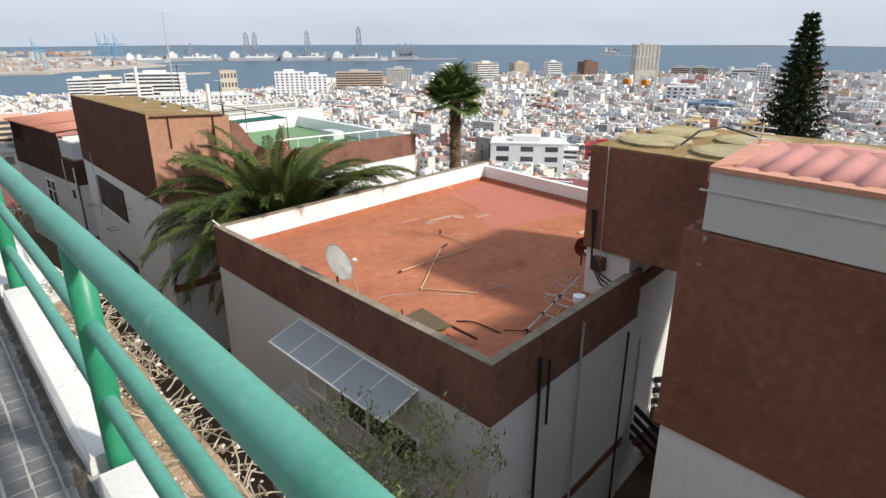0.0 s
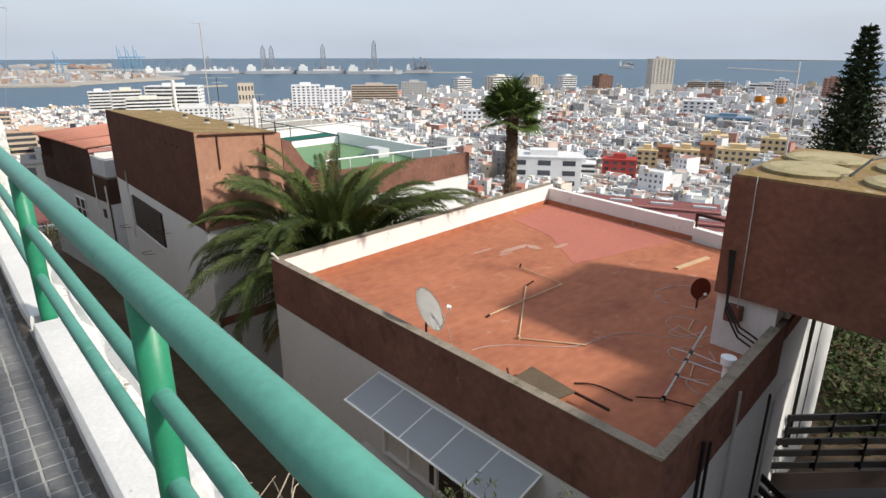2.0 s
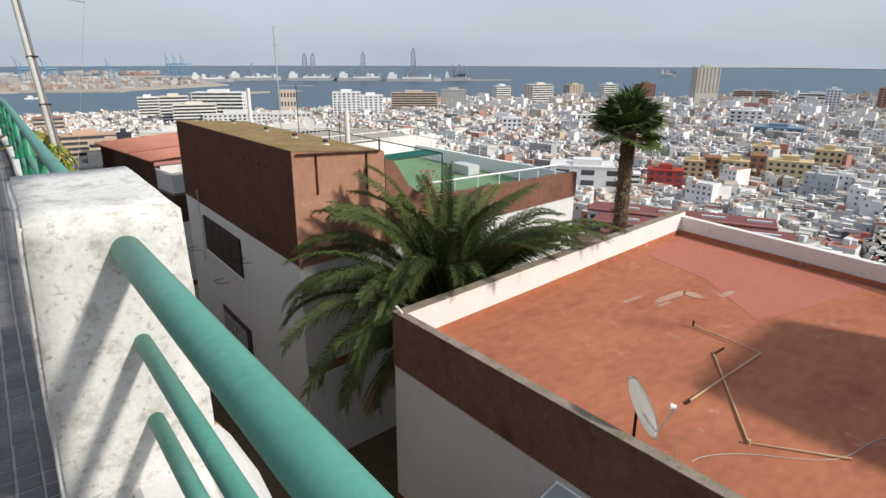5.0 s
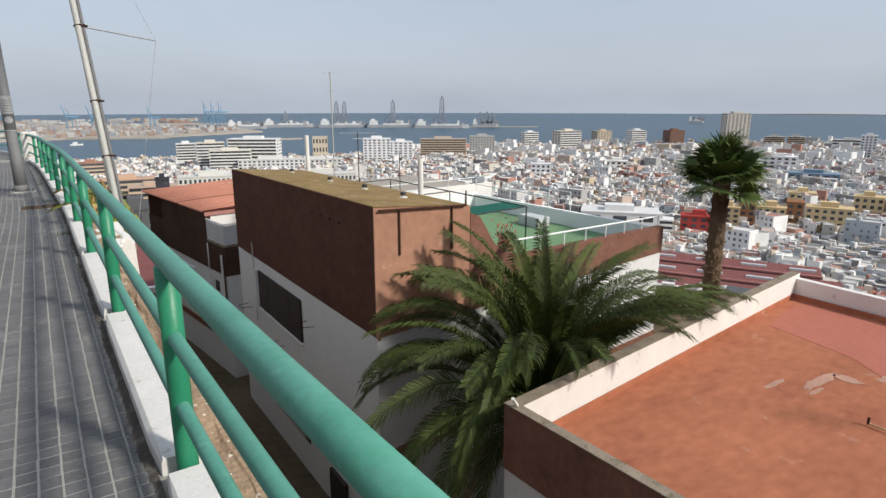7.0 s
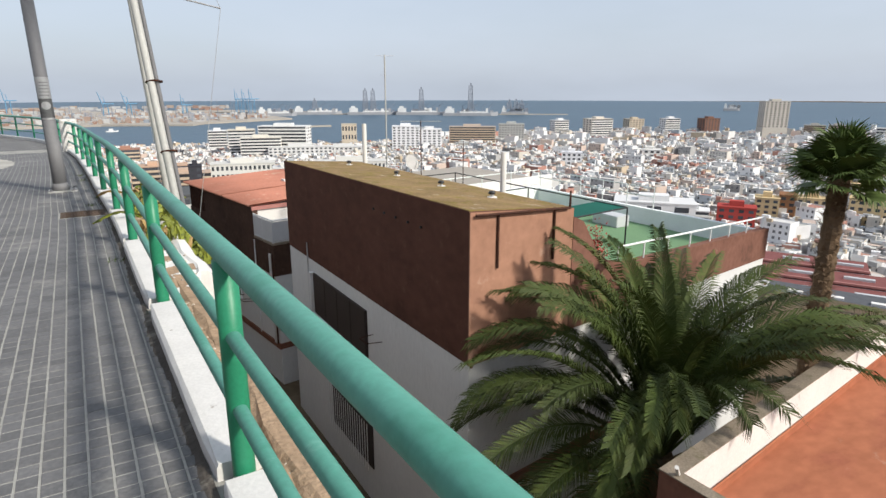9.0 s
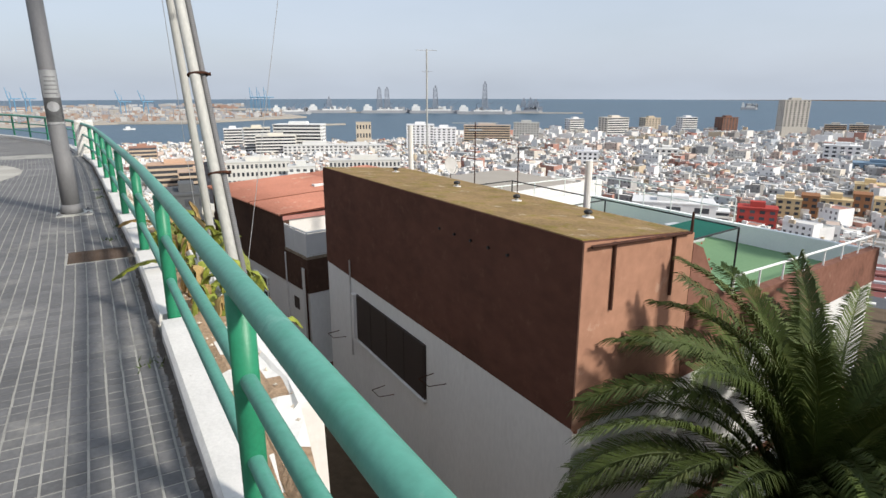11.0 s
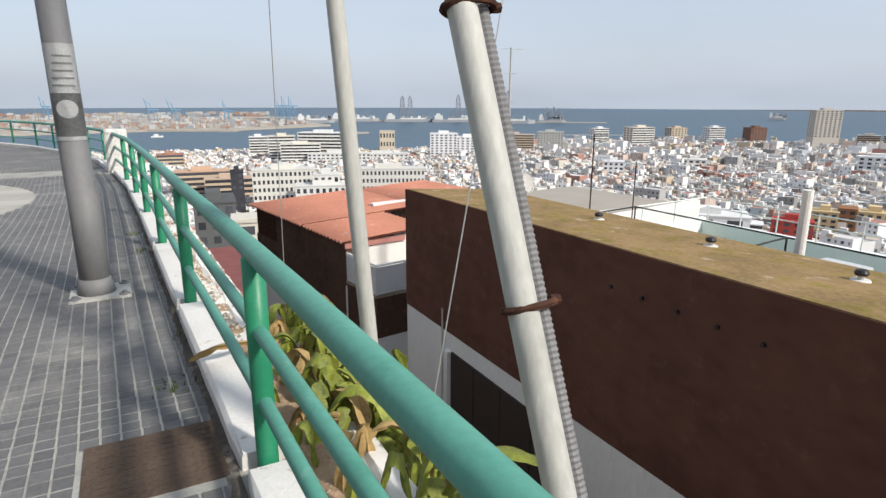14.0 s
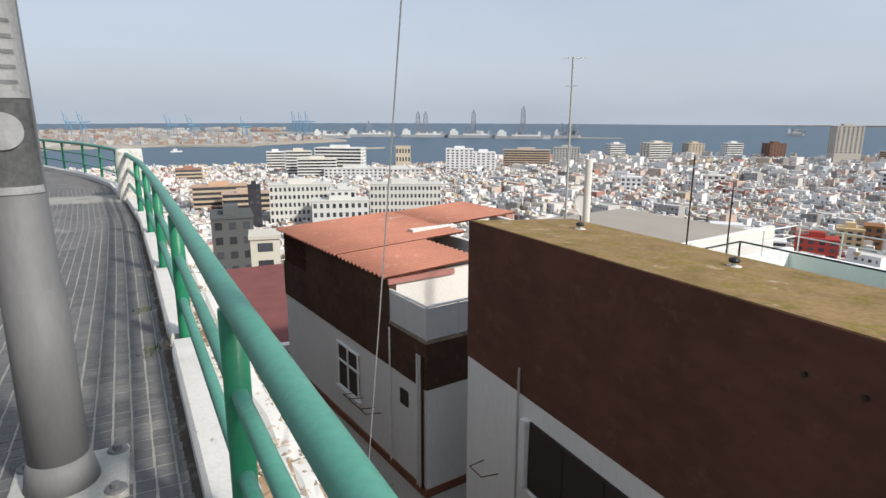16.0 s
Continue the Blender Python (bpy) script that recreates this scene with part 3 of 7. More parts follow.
far_rail = thing("railing", "green steel railing curving along the far walkway", "railing", "railings of the walkway")
far_ys = [23.6 + 1.75 * k for k in range(14)]
for y in far_ys:
    ob = part_of("post", POST_ME, far_rail, pose(edge_x(y), y, kerb_z(y)))
    ob.scale = (0.75, 0.75, 1)
for h, r in ((0.9, 0.045), (0.6, 0.025), (0.3, 0.025)):
    part("rail", tube([(edge_x(y), y, kerb_z(y) + h) for y in [23.1] + far_ys], r, 10), M_RAIL, far_rail, smooth=True)
bm = bmesh.new()
for a, b in zip([23.2] + far_ys, far_ys):
    wall_along((edge_x(a), a), (edge_x(b), b), 0.2, kerb_z(a) - 0.3, kerb_z(a) + 0.05, bm)
part("footing", bm, M_KERB, far_rail)


def pillar(label, x0, x1, y0, y1, z0, z1, lean):
    """A whitewashed pillar with a flared foot and a rough flat top."""
    bm = bmesh.new()
    levels = [(z0, lean), (z0 + 0.25, lean * 0.75), (z1 - 0.3, 0.02), (z1, 0.0)]
    prev = None
    for z, out in levels:
        ring = [bm.verts.new(p) for p in ((x0 - out, y0 - out * 0.6, z), (x1 + out * 0.3, y0 - out * 0.6, z), (x1 + out * 0.3, y1 + out * 0.6, z), (x0 - out, y1 + out * 0.6, z))]
        if prev:
            for i in range(4):
                bm.faces.new((prev[i], prev[(i + 1) % 4], ring[(i + 1) % 4], ring[i]))
        else:
            bm.faces.new(ring[::-1])
        prev = ring
    bm.faces.new(prev)
    bmesh.ops.bevel(bm, geom=bm.edges[:], offset=0.015, segments=3, affect="EDGES")
    bmesh.ops.subdivide_edges(bm, edges=[e for e in bm.edges if e.calc_length() > 0.2], cuts=4, use_grid_fill=True)
    for v in bm.verts:
        v.co += Vector((1, 1, 1)) * 0.008 * noise.noise(v.co * 4)
    ob = part("pillar", bm, M_PILLAR, smooth=True)
    return tagged(ob, label, "pillar", "pillars of the railing")


pillar("rough whitewashed concrete pillar between two railing runs", -0.245, 0.222, -5.75, -4.81, -0.1, 1.185, 0.06)
pillar("whitewashed concrete pillar leaning at the bend of the walkway", -0.78, -0.28, 22.55, 23.1, -0.75, 0.54, 0.03)

# ---- houses ----
FLOOR_Z = -11.4


# House A: flat terracotta roof
A_SW, A_SE, A_NE, A_NW = (6.60, -9.0), (12.75, -8.25), (19.45, 4.0), (6.08, 2.42)
A_FOOT = [A_SW, A_SE, (12.75, -7.0), (18.6, -6.4), A_NE, A_NW]
house_a = thing("house", "white flat-roofed house with brown parapet band and terracotta roof", "house", "houses below the walkway")


def grow(poly, d):
    c = Vector((sum(p[0] for p in poly) / len(poly), sum(p[1] for p in poly) / len(poly)))
    out = []
    for p in poly:
        v = Vector(p) - c
        out.append(tuple(c + v * (1 + d / v.length)))
    return out


part("wall", prism(A_FOOT, FLOOR_Z, -5.0), M_WHITE, house_a, "white painted walls")
part("brown_band", prism(grow(A_FOOT, 0.03), -5.0, -4.62), M_WEATHERED, house_a, "brown painted band")
deck = prism(grow(A_FOOT, -0.06), -4.7, -4.5)
part("roof", deck, M_TERRA, house_a, "worn terracotta roof coating")


def parapet(a, b, thick, z0, z1, parent, material, name="parapet", coping=None):
    part(name, wall_along(a, b, thick, z0, z1), material, parent)
    if coping:
        va, vb = Vector(a), Vector(b)
        n = Vector((-(vb - va).y, (vb - va).x)).normalized()
        part("coping", wall_along(tuple(va - n * 0.02), tuple(vb - n * 0.02), thick + 0.03, z1, z1 + 0.02), coping, parent)


AO = grow(A_FOOT, 0.03)
parapet(AO[5], AO[0], 0.17, -4.62, -3.69, house_a, M_WEATHERED, coping=M_COPING)
parapet(AO[0], AO[1], 0.17, -4.62, -3.67, house_a, M_WEATHERED, coping=M_COPING)
parapet(AO[4], AO[5], 0.24, -4.62, -3.72, house_a, M_PARAPET, coping=M_COPING)
parapet((19.2, -2.9), AO[4], 0.24, -4.62, -3.86, house_a, M_PARAPET)
parapet((18.7, -6.3), (19.2, -2.9), 0.24, -4.62, -4.05, house_a, M_PARAPET)
upstand = bmesh.new()
wall_along((A_NW[0] + 0.3, A_NW[1] - 0.26), (A_NE[0] - 0.3, A_NE[1] - 0.26), 0.03, -4.5, -4.34, upstand)
wall_along((A_NE[0] - 0.3, A_NE[1] - 0.26), (18.95, -2.9), -0.03, -4.5, -4.34, upstand)
part("upstand", upstand, M_TERRA, house_a)
part("roof_patch", prism([(13.9, -1.8), (18.7, -2.6), (18.9, 3.4), (16.1, 2.9), (15.6, 0.6)], -4.498, -4.493), M_TERRA2, house_a, "faded pink part of the roof")
for cx, cy, rx, ry, ph in ((13.6, 0.4, 0.7, 0.13, 0), (14.2, 0.1, 0.16, 0.3, 5), (15.0, -0.4, 0.35, 0.1, 1), (12.6, 0.9, 0.4, 0.07, 4), (13.0, 0.2, 0.3, 0.05, 7)):
    k = 22
    part("scuff", prism([(cx + rx * (1 + 0.5 * noise.noise((i * 0.9, ph, 0))) * math.cos(2 * math.pi * i / k),
                          cy + ry * (1 + 0.6 * noise.noise((i * 0.8, ph + 9, 0))) * math.sin(2 * math.pi * i / k)) for i in range(k)], -4.496, -4.492), M_SCUFF, house_a)
bm = bmesh.new()
wall_along((6.03, 2.44), (6.57, -9.03), 0.06, -8.75, -8.5, bm)
wall_along((6.57, -9.03), (12.75, -8.28), 0.06, -8.95, -8.7, bm)
part("lower_band", bm, M_BROWN, house_a)


def a_wall(y, out):
    """A place on the street wall of house A, out metres in front of it."""
    return A_SW[0] + (A_NW[0] - A_SW[0]) * (y - A_SW[1]) / (A_NW[1] - A_SW[1]) - out


# ribbon window of house A
win = part("window", box(a_wall(-4.7, 0.03), a_wall(-4.7, -0.2), -7.0, -2.55, -7.15, -6.4), M_DARK, house_a, "dark ribbon window")
for k in range(6):
    y = -7.0 + k * 0.89
    part("mullion", box(a_wall(y, 0.09), a_wall(y, 0.0), y - 0.035, y + 0.035, -7.15, -6.4, bevel=0.006), M_WHITEMETAL, win)
for z in (-7.2, -6.44):
    part("frame_bar", prism([(a_wall(-7.03, 0.08), -7.03), (a_wall(-7.03, 0), -7.03), (a_wall(-2.5, 0), -2.5), (a_wall(-2.5, 0.08), -2.5)], z, z + 0.06), M_WHITEMETAL, win)

canopy = part("canopy", tube([(a_wall(-7, 0.5), -7.0, -5.36), (a_wall(-2.34, 0.5), -2.34, -5.36)], 0.012, 6), M_WHITEMETAL, house_a, "white framed canopy of frosted panels")
for k in range(6):
    y = -6.98 + k * 0.924
    part("bar", tube([(a_wall(y, 0.02), y, -5.16), (a_wall(y, 0.92), y, -5.5)], 0.022, 6), M_WHITEMETAL, canopy)
for o, z in ((0.02, -5.16), (0.92, -5.5)):
    part("bar", tube([(a_wall(-7, o), -7.0, z), (a_wall(-2.34, o), -2.34, z)], 0.024, 6), M_WHITEMETAL, canopy)
for k in range(5):
    y0, y1 = -6.96 + k * 0.924, -6.96 + k * 0.924 + 0.885
    bm = prism([(a_wall(y0, 0.92), y0), (a_wall(y0, 0.02), y0), (a_wall(y1, 0.02), y1), (a_wall(y1, 0.92), y1)],
               [-5.495, -5.155, -5.155, -5.495], [-5.485, -5.145, -5.145, -5.485])
    part("panel", bm, M_FROST, canopy)

# lean-to of grey boards below the ribbon window
lean = thing("lean_to_roof", "weathered grey boarded lean-to roof against a white wall", "roof")
for k in range(7):
    o0, o1 = 0.02 + k * 0.16, 0.02 + (k + 1) * 0.16 - 0.012
    z0, z1 = -7.3 - o0 * 0.5, -7.3 - o1 * 0.5
    part("board", prism([(a_wall(-8.4, o1), -8.4), (a_wall(-8.4, o0), -8.4), (a_wall(-1.7, o0), -1.7), (a_wall(-1.7, o1), -1.7)],
                        [z1 - 0.03, z0 - 0.03, z0 - 0.03, z1 - 0.03], [z1, z0, z0, z1]), M_WOOD, lean)
part("support_wall", box(5.25, 5.4, -8.3, -1.8, FLOOR_Z, -7.95), M_WHITE, lean)

# pipes down the south wall of A
for x, z0, z1, m, r in ((8.1, -10.5, -4.15, M_BLACK, 0.035), (8.45, -5.9, -4.35, M_BLACK, 0.03), (9.75, -9.5, -4.0, M_PIPE, 0.03), (12.2, -10.5, -5.2, M_BLACK, 0.03)):
    y = -9.0 + (x - 6.6) * 0.122 - 0.09
    pipe = part("drainpipe", tube([(x, y, z1), (x, y, z0)], r, 8), m, house_a)

# House B: tall brown box and green terrace
B_S0, B_S1, B_N0, B_N1 = (5.93, 7.12), (8.95, 7.5), (5.86, 18.87), (8.85, 19.2)
house_b = thing("house", "white house with tall brown rendered roof storey and green terrace", "house", "houses below the walkway")
B_FOOT = [B_S0, (19.1, 8.75), (18.6, 20.0), B_N0]
part("wall", prism(B_FOOT, FLOOR_Z, -4.0), M_WHITE, house_b, "white painted walls")
hi = [B_S0, B_S1, B_N1, B_N0]
# Darker brown round the storey, lighter south skin: shade and sun in colour.
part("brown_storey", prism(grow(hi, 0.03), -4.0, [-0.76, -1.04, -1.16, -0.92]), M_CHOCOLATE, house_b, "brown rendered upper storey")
part("south_face", prism([(5.9, 7.075), (8.97, 7.46), (8.97, 7.5), (5.9, 7.11)], -4.0, [-0.765, -1.045, -1.045, -0.765]), M_SUNLIT_BROWN, house_b, "faded brown end wall, coloured lighter for the sun on it")
part("roof", prism(grow(hi, -0.06), -1.3, [-0.745, -1.025, -1.145, -0.905]), M_MOSS, house_b, "mossy ochre roof screed")
curve = [(9.0, -1.25), (9.35, -1.4), (9.6, -1.75), (9.9, -2.2), (10.4, -2.55), (11.2, -2.75), (19.15, -2.98)]


def b_south(x, out=0.0):
    return B_S0[1] + (x - B_S0[0]) * (8.75 - 7.12) / (19.1 - 5.93) - out


bm = bmesh.new()
cols = [[bm.verts.new(p) for p in ((x, b_south(x, 0.03), -4.0), (x, b_south(x, -0.22), -4.0), (x, b_south(x, -0.22), z), (x, b_south(x, 0.03), z))] for x, z in curve]
for a, b in zip(cols, cols[1:]):
    for i in range(4):
        bm.faces.new((a[i], a[(i + 1) % 4], b[(i + 1) % 4], b[i]))
bm.faces.new(cols[0][::-1])
bm.faces.new(cols[-1])
part("parapet", bm, M_WEATHERED, house_b, "brown parapet sweeping down in a curve")
part("terrace", prism([(8.9, 7.7), (18.9, 8.95), (18.45, 19.8), (8.8, 19.0)], -4.0, -3.7), M_GREEN, house_b, "green coated terrace floor")
parapet((19.1, 8.95), (18.6, 20.0), 0.2, -4.0, -3.05, house_b, M_BRIGHT)
parapet((18.6, 20.0), (8.9, 19.2), 0.2, -4.0, -2.95, house_b, M_BRIGHT)
part("terrace_box", box(17.2, 17.9, 13.6, 14.9, -3.7, -3.25, bevel=0.02), M_BALC, house_b)
bm = bmesh.new()
wall_along((5.9, 18.9), (5.97, 7.08), 0.06, -7.45, -7.15, bm)
wall_along((5.97, 7.08), (19.1, 8.7), 0.06, -7.5, -7.2, bm)
part("lower_band", bm, M_BROWN, house_b)
part("plinth_band", wall_along((5.88, 18.9), (5.96, 7.08), 0.05, -4.06, -3.98), M_BROWN, house_b)

shutter = part("window", box(5.845, 6.1, 12.15, 16.4, -5.85, -4.42), M_DARK, house_b, "dark brown shuttered window")
for k in range(4):
    y = 12.17 + k * 1.06
    part("shutter_panel", box(5.832, 5.88, y + 0.015, y + 1.045, -5.83, -4.44, bevel=0.008), M_DARK, shutter)
part("window_sill", box(5.79, 5.95, 12.1, 16.6, -5.93, -5.86, bevel=0.015), M_WHITE, shutter)
part("reveal", box(5.74, 5.92, 16.41, 16.6, -5.86, -4.42, bevel=0.01), M_WHITE, shutter)
low = part("window", box(5.87, 6.05, 12.0, 15.2, -9.4, -7.85), M_DARK, house_b, "lower window behind a white grille")
for k in range(18):
    y = 12.05 + k * 0.18
    part("grille_bar", tube([(5.72, y, -9.4), (5.72, y, -7.85)], 0.012, 5), M_WHITEMETAL, low)
part("door", box(5.80, 6.0, 9.2, 10.3, FLOOR_Z, -9.3), M_DARK, house_b, "dark doorway")
for y, z in ((11.2, -5.0), (14.0, -6.6), (17.5, -6.2)):
    part("clothes_bracket", tube([(5.9, y, z), (5.45, y, z + 0.05), (5.45, y + 0.5, z + 0.02), (5.9, y + 0.6, z)], 0.012, 5), M_IRON, house_b)
part("vent_pipe", tube([(5.8, 16.75, -6.5), (5.8, 16.75, -3.45)], 0.025, 8), M_GALV, house_b)
for k in range(5):
    part("wall_hole", tube([(5.9, 9.0 + k * 0.62, -1.42), (5.86, 9.0 + k * 0.62, -1.42)], 0.03, 8), M_BLACK, house_b)

# roof vents of the brown storey
vent_proto = thing("roof_vent", "small dark mushroom roof vent on a pale cement foot", "vent", "roof vents", at=(7.85, 9.06, -0.95))
part("foot", tube([(0, 0, -0.03), (0, 0, 0.03)], [0.15, 0.11], 14), M_PARAPET, vent_proto)
part("stem", tube([(0, 0, 0.02), (0, 0, 0.12)], 0.04, 10), M_GALV, vent_proto)
part("cap", tube([(0, 0, 0.09), (0, 0, 0.12), (0, 0, 0.155), (0, 0, 0.17)], [0.078, 0.088, 0.07, 0.02], 14), M_BLACK, vent_proto)
for y in (11.3, 13.9, 17.6):
    copy_thing(vent_proto, pose(7.8, y, -0.95 - 0.013 * (y - 9)))

# rusty frame fixed at the end of the brown storey
bracket = thing("iron_bracket", "rusty iron bar frame hung over the brown wall end", "bracket")
part("bar", tube([(6.0, 7.02, -0.83), (8.75, 7.36, -1.0)], 0.028, 6), M_IRON, bracket)
for x, z in ((6.62, -0.85), (8.3, -0.95)):
    part("hanger", tube([(x, b_south(x, 0.07), z), (x, b_south(x, 0.07), z - 1.15)], 0.03, 6), M_IRON, bracket)
part("finial", tube([(8.75, 7.36, -1.0), (8.75, 7.36, -0.62)], [0.03, 0.02], 6), M_IRON, bracket)

# terrace railing
trail = thing("terrace_railing", "low white metal railing along the terrace parapet", "railing")
part("bar", tube([(10.9, b_south(10.9, -0.08), -2.3), (18.9, b_south(18.9, -0.08), -2.58)], 0.03, 8), M_WHITEMETAL, trail)
for k in range(8):
    x = 10.9 + k * 1.14
    part("upright", tube([(x, b_south(x, -0.08), -2.95), (x, b_south(x, -0.08), -2.3 - (x - 10.9) * 0.035)], 0.022, 6), M_WHITEMETAL, trail)
erail = thing("terrace_railing", "slender white railing on the far terrace parapet", "railing")
for z in (-2.5, -2.15):
    part("bar", tube([(18.5, 13.0, z), (18.3, 19.6, z), (9.4, 19.0, z)], 0.022, 6), M_WHITEMETAL, erail)
for k in range(6):
    part("upright", tube([(18.5 - 0.035 * k, 13.0 + k * 1.3, -3.05), (18.5 - 0.035 * k, 13.0 + k * 1.3, -2.15)], 0.022, 6), M_WHITEMETAL, erail)
for k in range(5):
    part("upright", tube([(16.5 - k * 1.7, 19.45 - k * 0.11, -2.95), (16.5 - k * 1.7, 19.45 - k * 0.11, -2.15)], 0.022, 6), M_WHITEMETAL, erail)
cage = thing("pergola_frame", "thin dark metal frame with a green net on the terrace", "pergola")
for x, y in ((9.4, 8.2), (11.9, 8.5), (9.3, 12.2), (11.8, 12.5), (9.2, 16.4), (11.7, 16.7)):
    part("post", tube([(x, y, -3.7), (x, y, -1.5)], 0.022, 6), M_BLACK, cage)
for a, b in (((9.4, 8.2), (11.9, 8.5)), ((9.3, 12.2), (11.8, 12.5)), ((9.2, 16.4), (11.7, 16.7)), ((9.4, 8.2), (9.2, 16.4)), ((11.9, 8.5), (11.7, 16.7))):
    part("beam", tube([(*a, -1.5), (*b, -1.5)], 0.02, 6), M_BLACK, cage)
part("net", prism([(9.4, 8.2), (11.9, 8.5), (11.86, 9.6), (9.38, 9.3)], -1.52, -1.51), mat("green_net", (0.02, 0.11, 0.085), 0.9), cage)

# House C: lower house with corrugated roof and a corner balcony
C0, C1 = (5.83, 21.0), (4.42, 31.4)
house_c = thing("house", "white and brown house with red corrugated roof and corner balcony", "house", "houses below the walkway")


def c_at(s, out=0.0):
    """A place on the street wall of house C, s metres along it."""
    ux, uy = (C1[0] - C0[0]) / 10.5, (C1[1] - C0[1]) / 10.5
    return (C0[0] + ux * s - uy * out, C0[1] + uy * s + ux * out)


C_FOOT = [c_at(0), c_at(0, -8.5), c_at(10.5, -8.5), c_at(10.5)]
part("wall", prism(C_FOOT, FLOOR_Z - 1, -5.8), M_WHITE, house_c, "white painted walls")
part("brown_band", prism([c_at(-0.02, 0.03), c_at(-0.02, -8.5), c_at(10.52, -8.5), c_at(10.52, 0.03)], -5.8, -4.5), M_UMBER, house_c)
part("deck", prism([c_at(-0.04, 0.05), c_at(-0.04, -4.0), c_at(1.9, -4.0), c_at(1.9, 0.05)], -4.5, -4.42), M_COPING, house_c)
wall_pts = [c_at(1.9, 0.03), c_at(1.9, -0.2), c_at(8.1, -0.2), c_at(8.1, 0.03)]
part("brown_wall", prism(wall_pts, -4.5, -3.22), M_UMBER, house_c)
part("brown_wall", prism([c_at(8.1, 0.03), c_at(8.1, -0.2), c_at(10.5, -0.2), c_at(10.5, 0.03)], -4.5, -4.4), M_UMBER, house_c)
for k in range(24):
    part("louver_bar", prism([c_at(8.15 + k * 0.098, 0.0), c_at(8.15 + k * 0.098, -0.05), c_at(8.19 + k * 0.098, -0.05), c_at(8.19 + k * 0.098, 0.0)], -4.4, -3.25), M_IRON, house_c)
part("louver_back", prism([c_at(8.1, -0.14), c_at(8.1, -0.2), c_at(10.5, -0.2), c_at(10.5, -0.14)], -4.4, -3.25), M_DARK, house_c)
part("white_wall", prism([c_at(1.95, 0.0), c_at(1.95, -3.1), c_at(2.15, -3.1), c_at(2.15, 0.0)], -4.42, -3.22), M_PARAPET, house_c, "white balcony wall")
part("red_trim", prism([c_at(1.87, 0.06), c_at(1.87, -2.2), c_at(1.95, -2.2), c_at(1.95, 0.06)], -3.36, -3.2), M_TINPINK, house_c)
part("inner_wall", prism([c_at(4.0, -4.9), c_at(4.0, -5.1), c_at(8.5, -5.1), c_at(8.5, -4.9)], -5.8, -3.2), M_WHITE, house_c)
part("inner_wall", prism([c_at(2.15, -3.1), c_at(2.15, -6.0), c_at(2.3, -6.0), c_at(2.3, -3.1)], -5.8, -3.3), M_WHITE, house_c)


def corrugated(name, poly_a, poly_b, n_waves, material, parent, label, amp=0.045, z_shift=0.0):
    """Corrugated sheet between two edges of equal length, its waves running from edge to edge; each edge is two 3D ends."""
    a0, a1, b0, b1 = (Vector(p) for p in (*poly_a, *poly_b))
    bm = bmesh.new()
    k = n_waves * 6
    top = []
    for i in range(k + 1):
        dz = Vector((0, 0, amp * math.cos(2 * math.pi * i / 6)))
        top.append([bm.verts.new(p + dz) for p in (a0.lerp(a1, i / k), b0.lerp(b1, i / k))] + [bm.verts.new(p + dz - Vector((0, 0, 0.012))) for p in (b0.lerp(b1, i / k), a0.lerp(a1, i / k))])
    for p, q in zip(top, top[1:]):
        for i in range(4):
            bm.faces.new((p[i], q[i], q[(i + 1) % 4], p[(i + 1) % 4]))
    return part(name, bm, material, parent, label, smooth=True)


def c3(s, out, z):
    return (*c_at(s, out), z)


corrugated("roof_sheet", (c3(1.8, 0.18, -3.14), c3(5.0, 0.18, -3.14)), (c3(1.8, -3.2, -3.0), c3(5.0, -3.2, -3.0)), 12, M_TIN, house_c, "red corrugated roof sheets")
corrugated("roof_sheet", (c3(5.0, 0.22, -3.12), c3(10.7, 0.22, -3.16)), (c3(5.0, -5.0, -2.9), c3(10.7, -5.0, -2.95)), 21, M_TIN, house_c, "patched red corrugated roof sheets")
corrugated("roof_sheet", (c3(6.6, -4.9, -2.92), c3(10.5, -4.9, -2.95)), (c3(6.6, -8.8, -2.75), c3(10.5, -8.8, -2.78)), 14, M_TIN, house_c, "red corrugated roof sheets")
part("skylight_trim", prism([c_at(6.2, -3.4), c_at(6.2, -5.4), c_at(6.5, -5.4), c_at(6.5, -3.4)], -2.97, -2.86), M_PARAPET, house_c)
bal = part("balcony_rail", tube([c3(1.9, 0, -4.38), c3(0.02, 0, -4.38), c3(0.02, -4.0, -4.38)], 0.03, 6), M_BALC, house_c, "grey panelled balcony railing")
for s0, s1, o0, o1 in ((0.0, 1.0, 0.0, 0.0), (1.0, 1.9, 0.0, 0.0)):
    part("panel", prism([c_at(s0 + 0.02, 0.02), c_at(s0 + 0.02, -0.02), c_at(s1 - 0.02, -0.02), c_at(s1 - 0.02, 0.02)], -4.34, -3.56), M_BALC, bal)
for k in range(4):
    part("panel", prism([c_at(0.0, -0.02 - k * 1.0), c_at(0.0, -0.98 - k * 1.0), c_at(0.04, -0.98 - k), c_at(0.04, -0.02 - k)], -4.34, -3.56), M_BALC, bal)
for s, o in ((0.02, 0.0), (1.0, 0.0), (1.88, 0.0), (0.02, -1.0), (0.02, -2.0), (0.02, -3.0)):
    x, y = c_at(s, o)
    part("upright", box(x - 0.025, x + 0.025, y - 0.025, y + 0.025, -4.42, -3.5), M_BALC, bal)
part("handrail", tube([c3(1.9, 0, -3.5), c3(0.02, 0, -3.5), c3(0.02, -4.0, -3.5)], 0.035, 6), M_WHITEMETAL, bal)
part("red_pot", tube([c3(0.8, -1.9, -4.42), c3(0.8, -1.9, -4.0)], [0.12, 0.17], 12), mat("clay_pot", (0.4, 0.12, 0.06), 0.8), house_c)
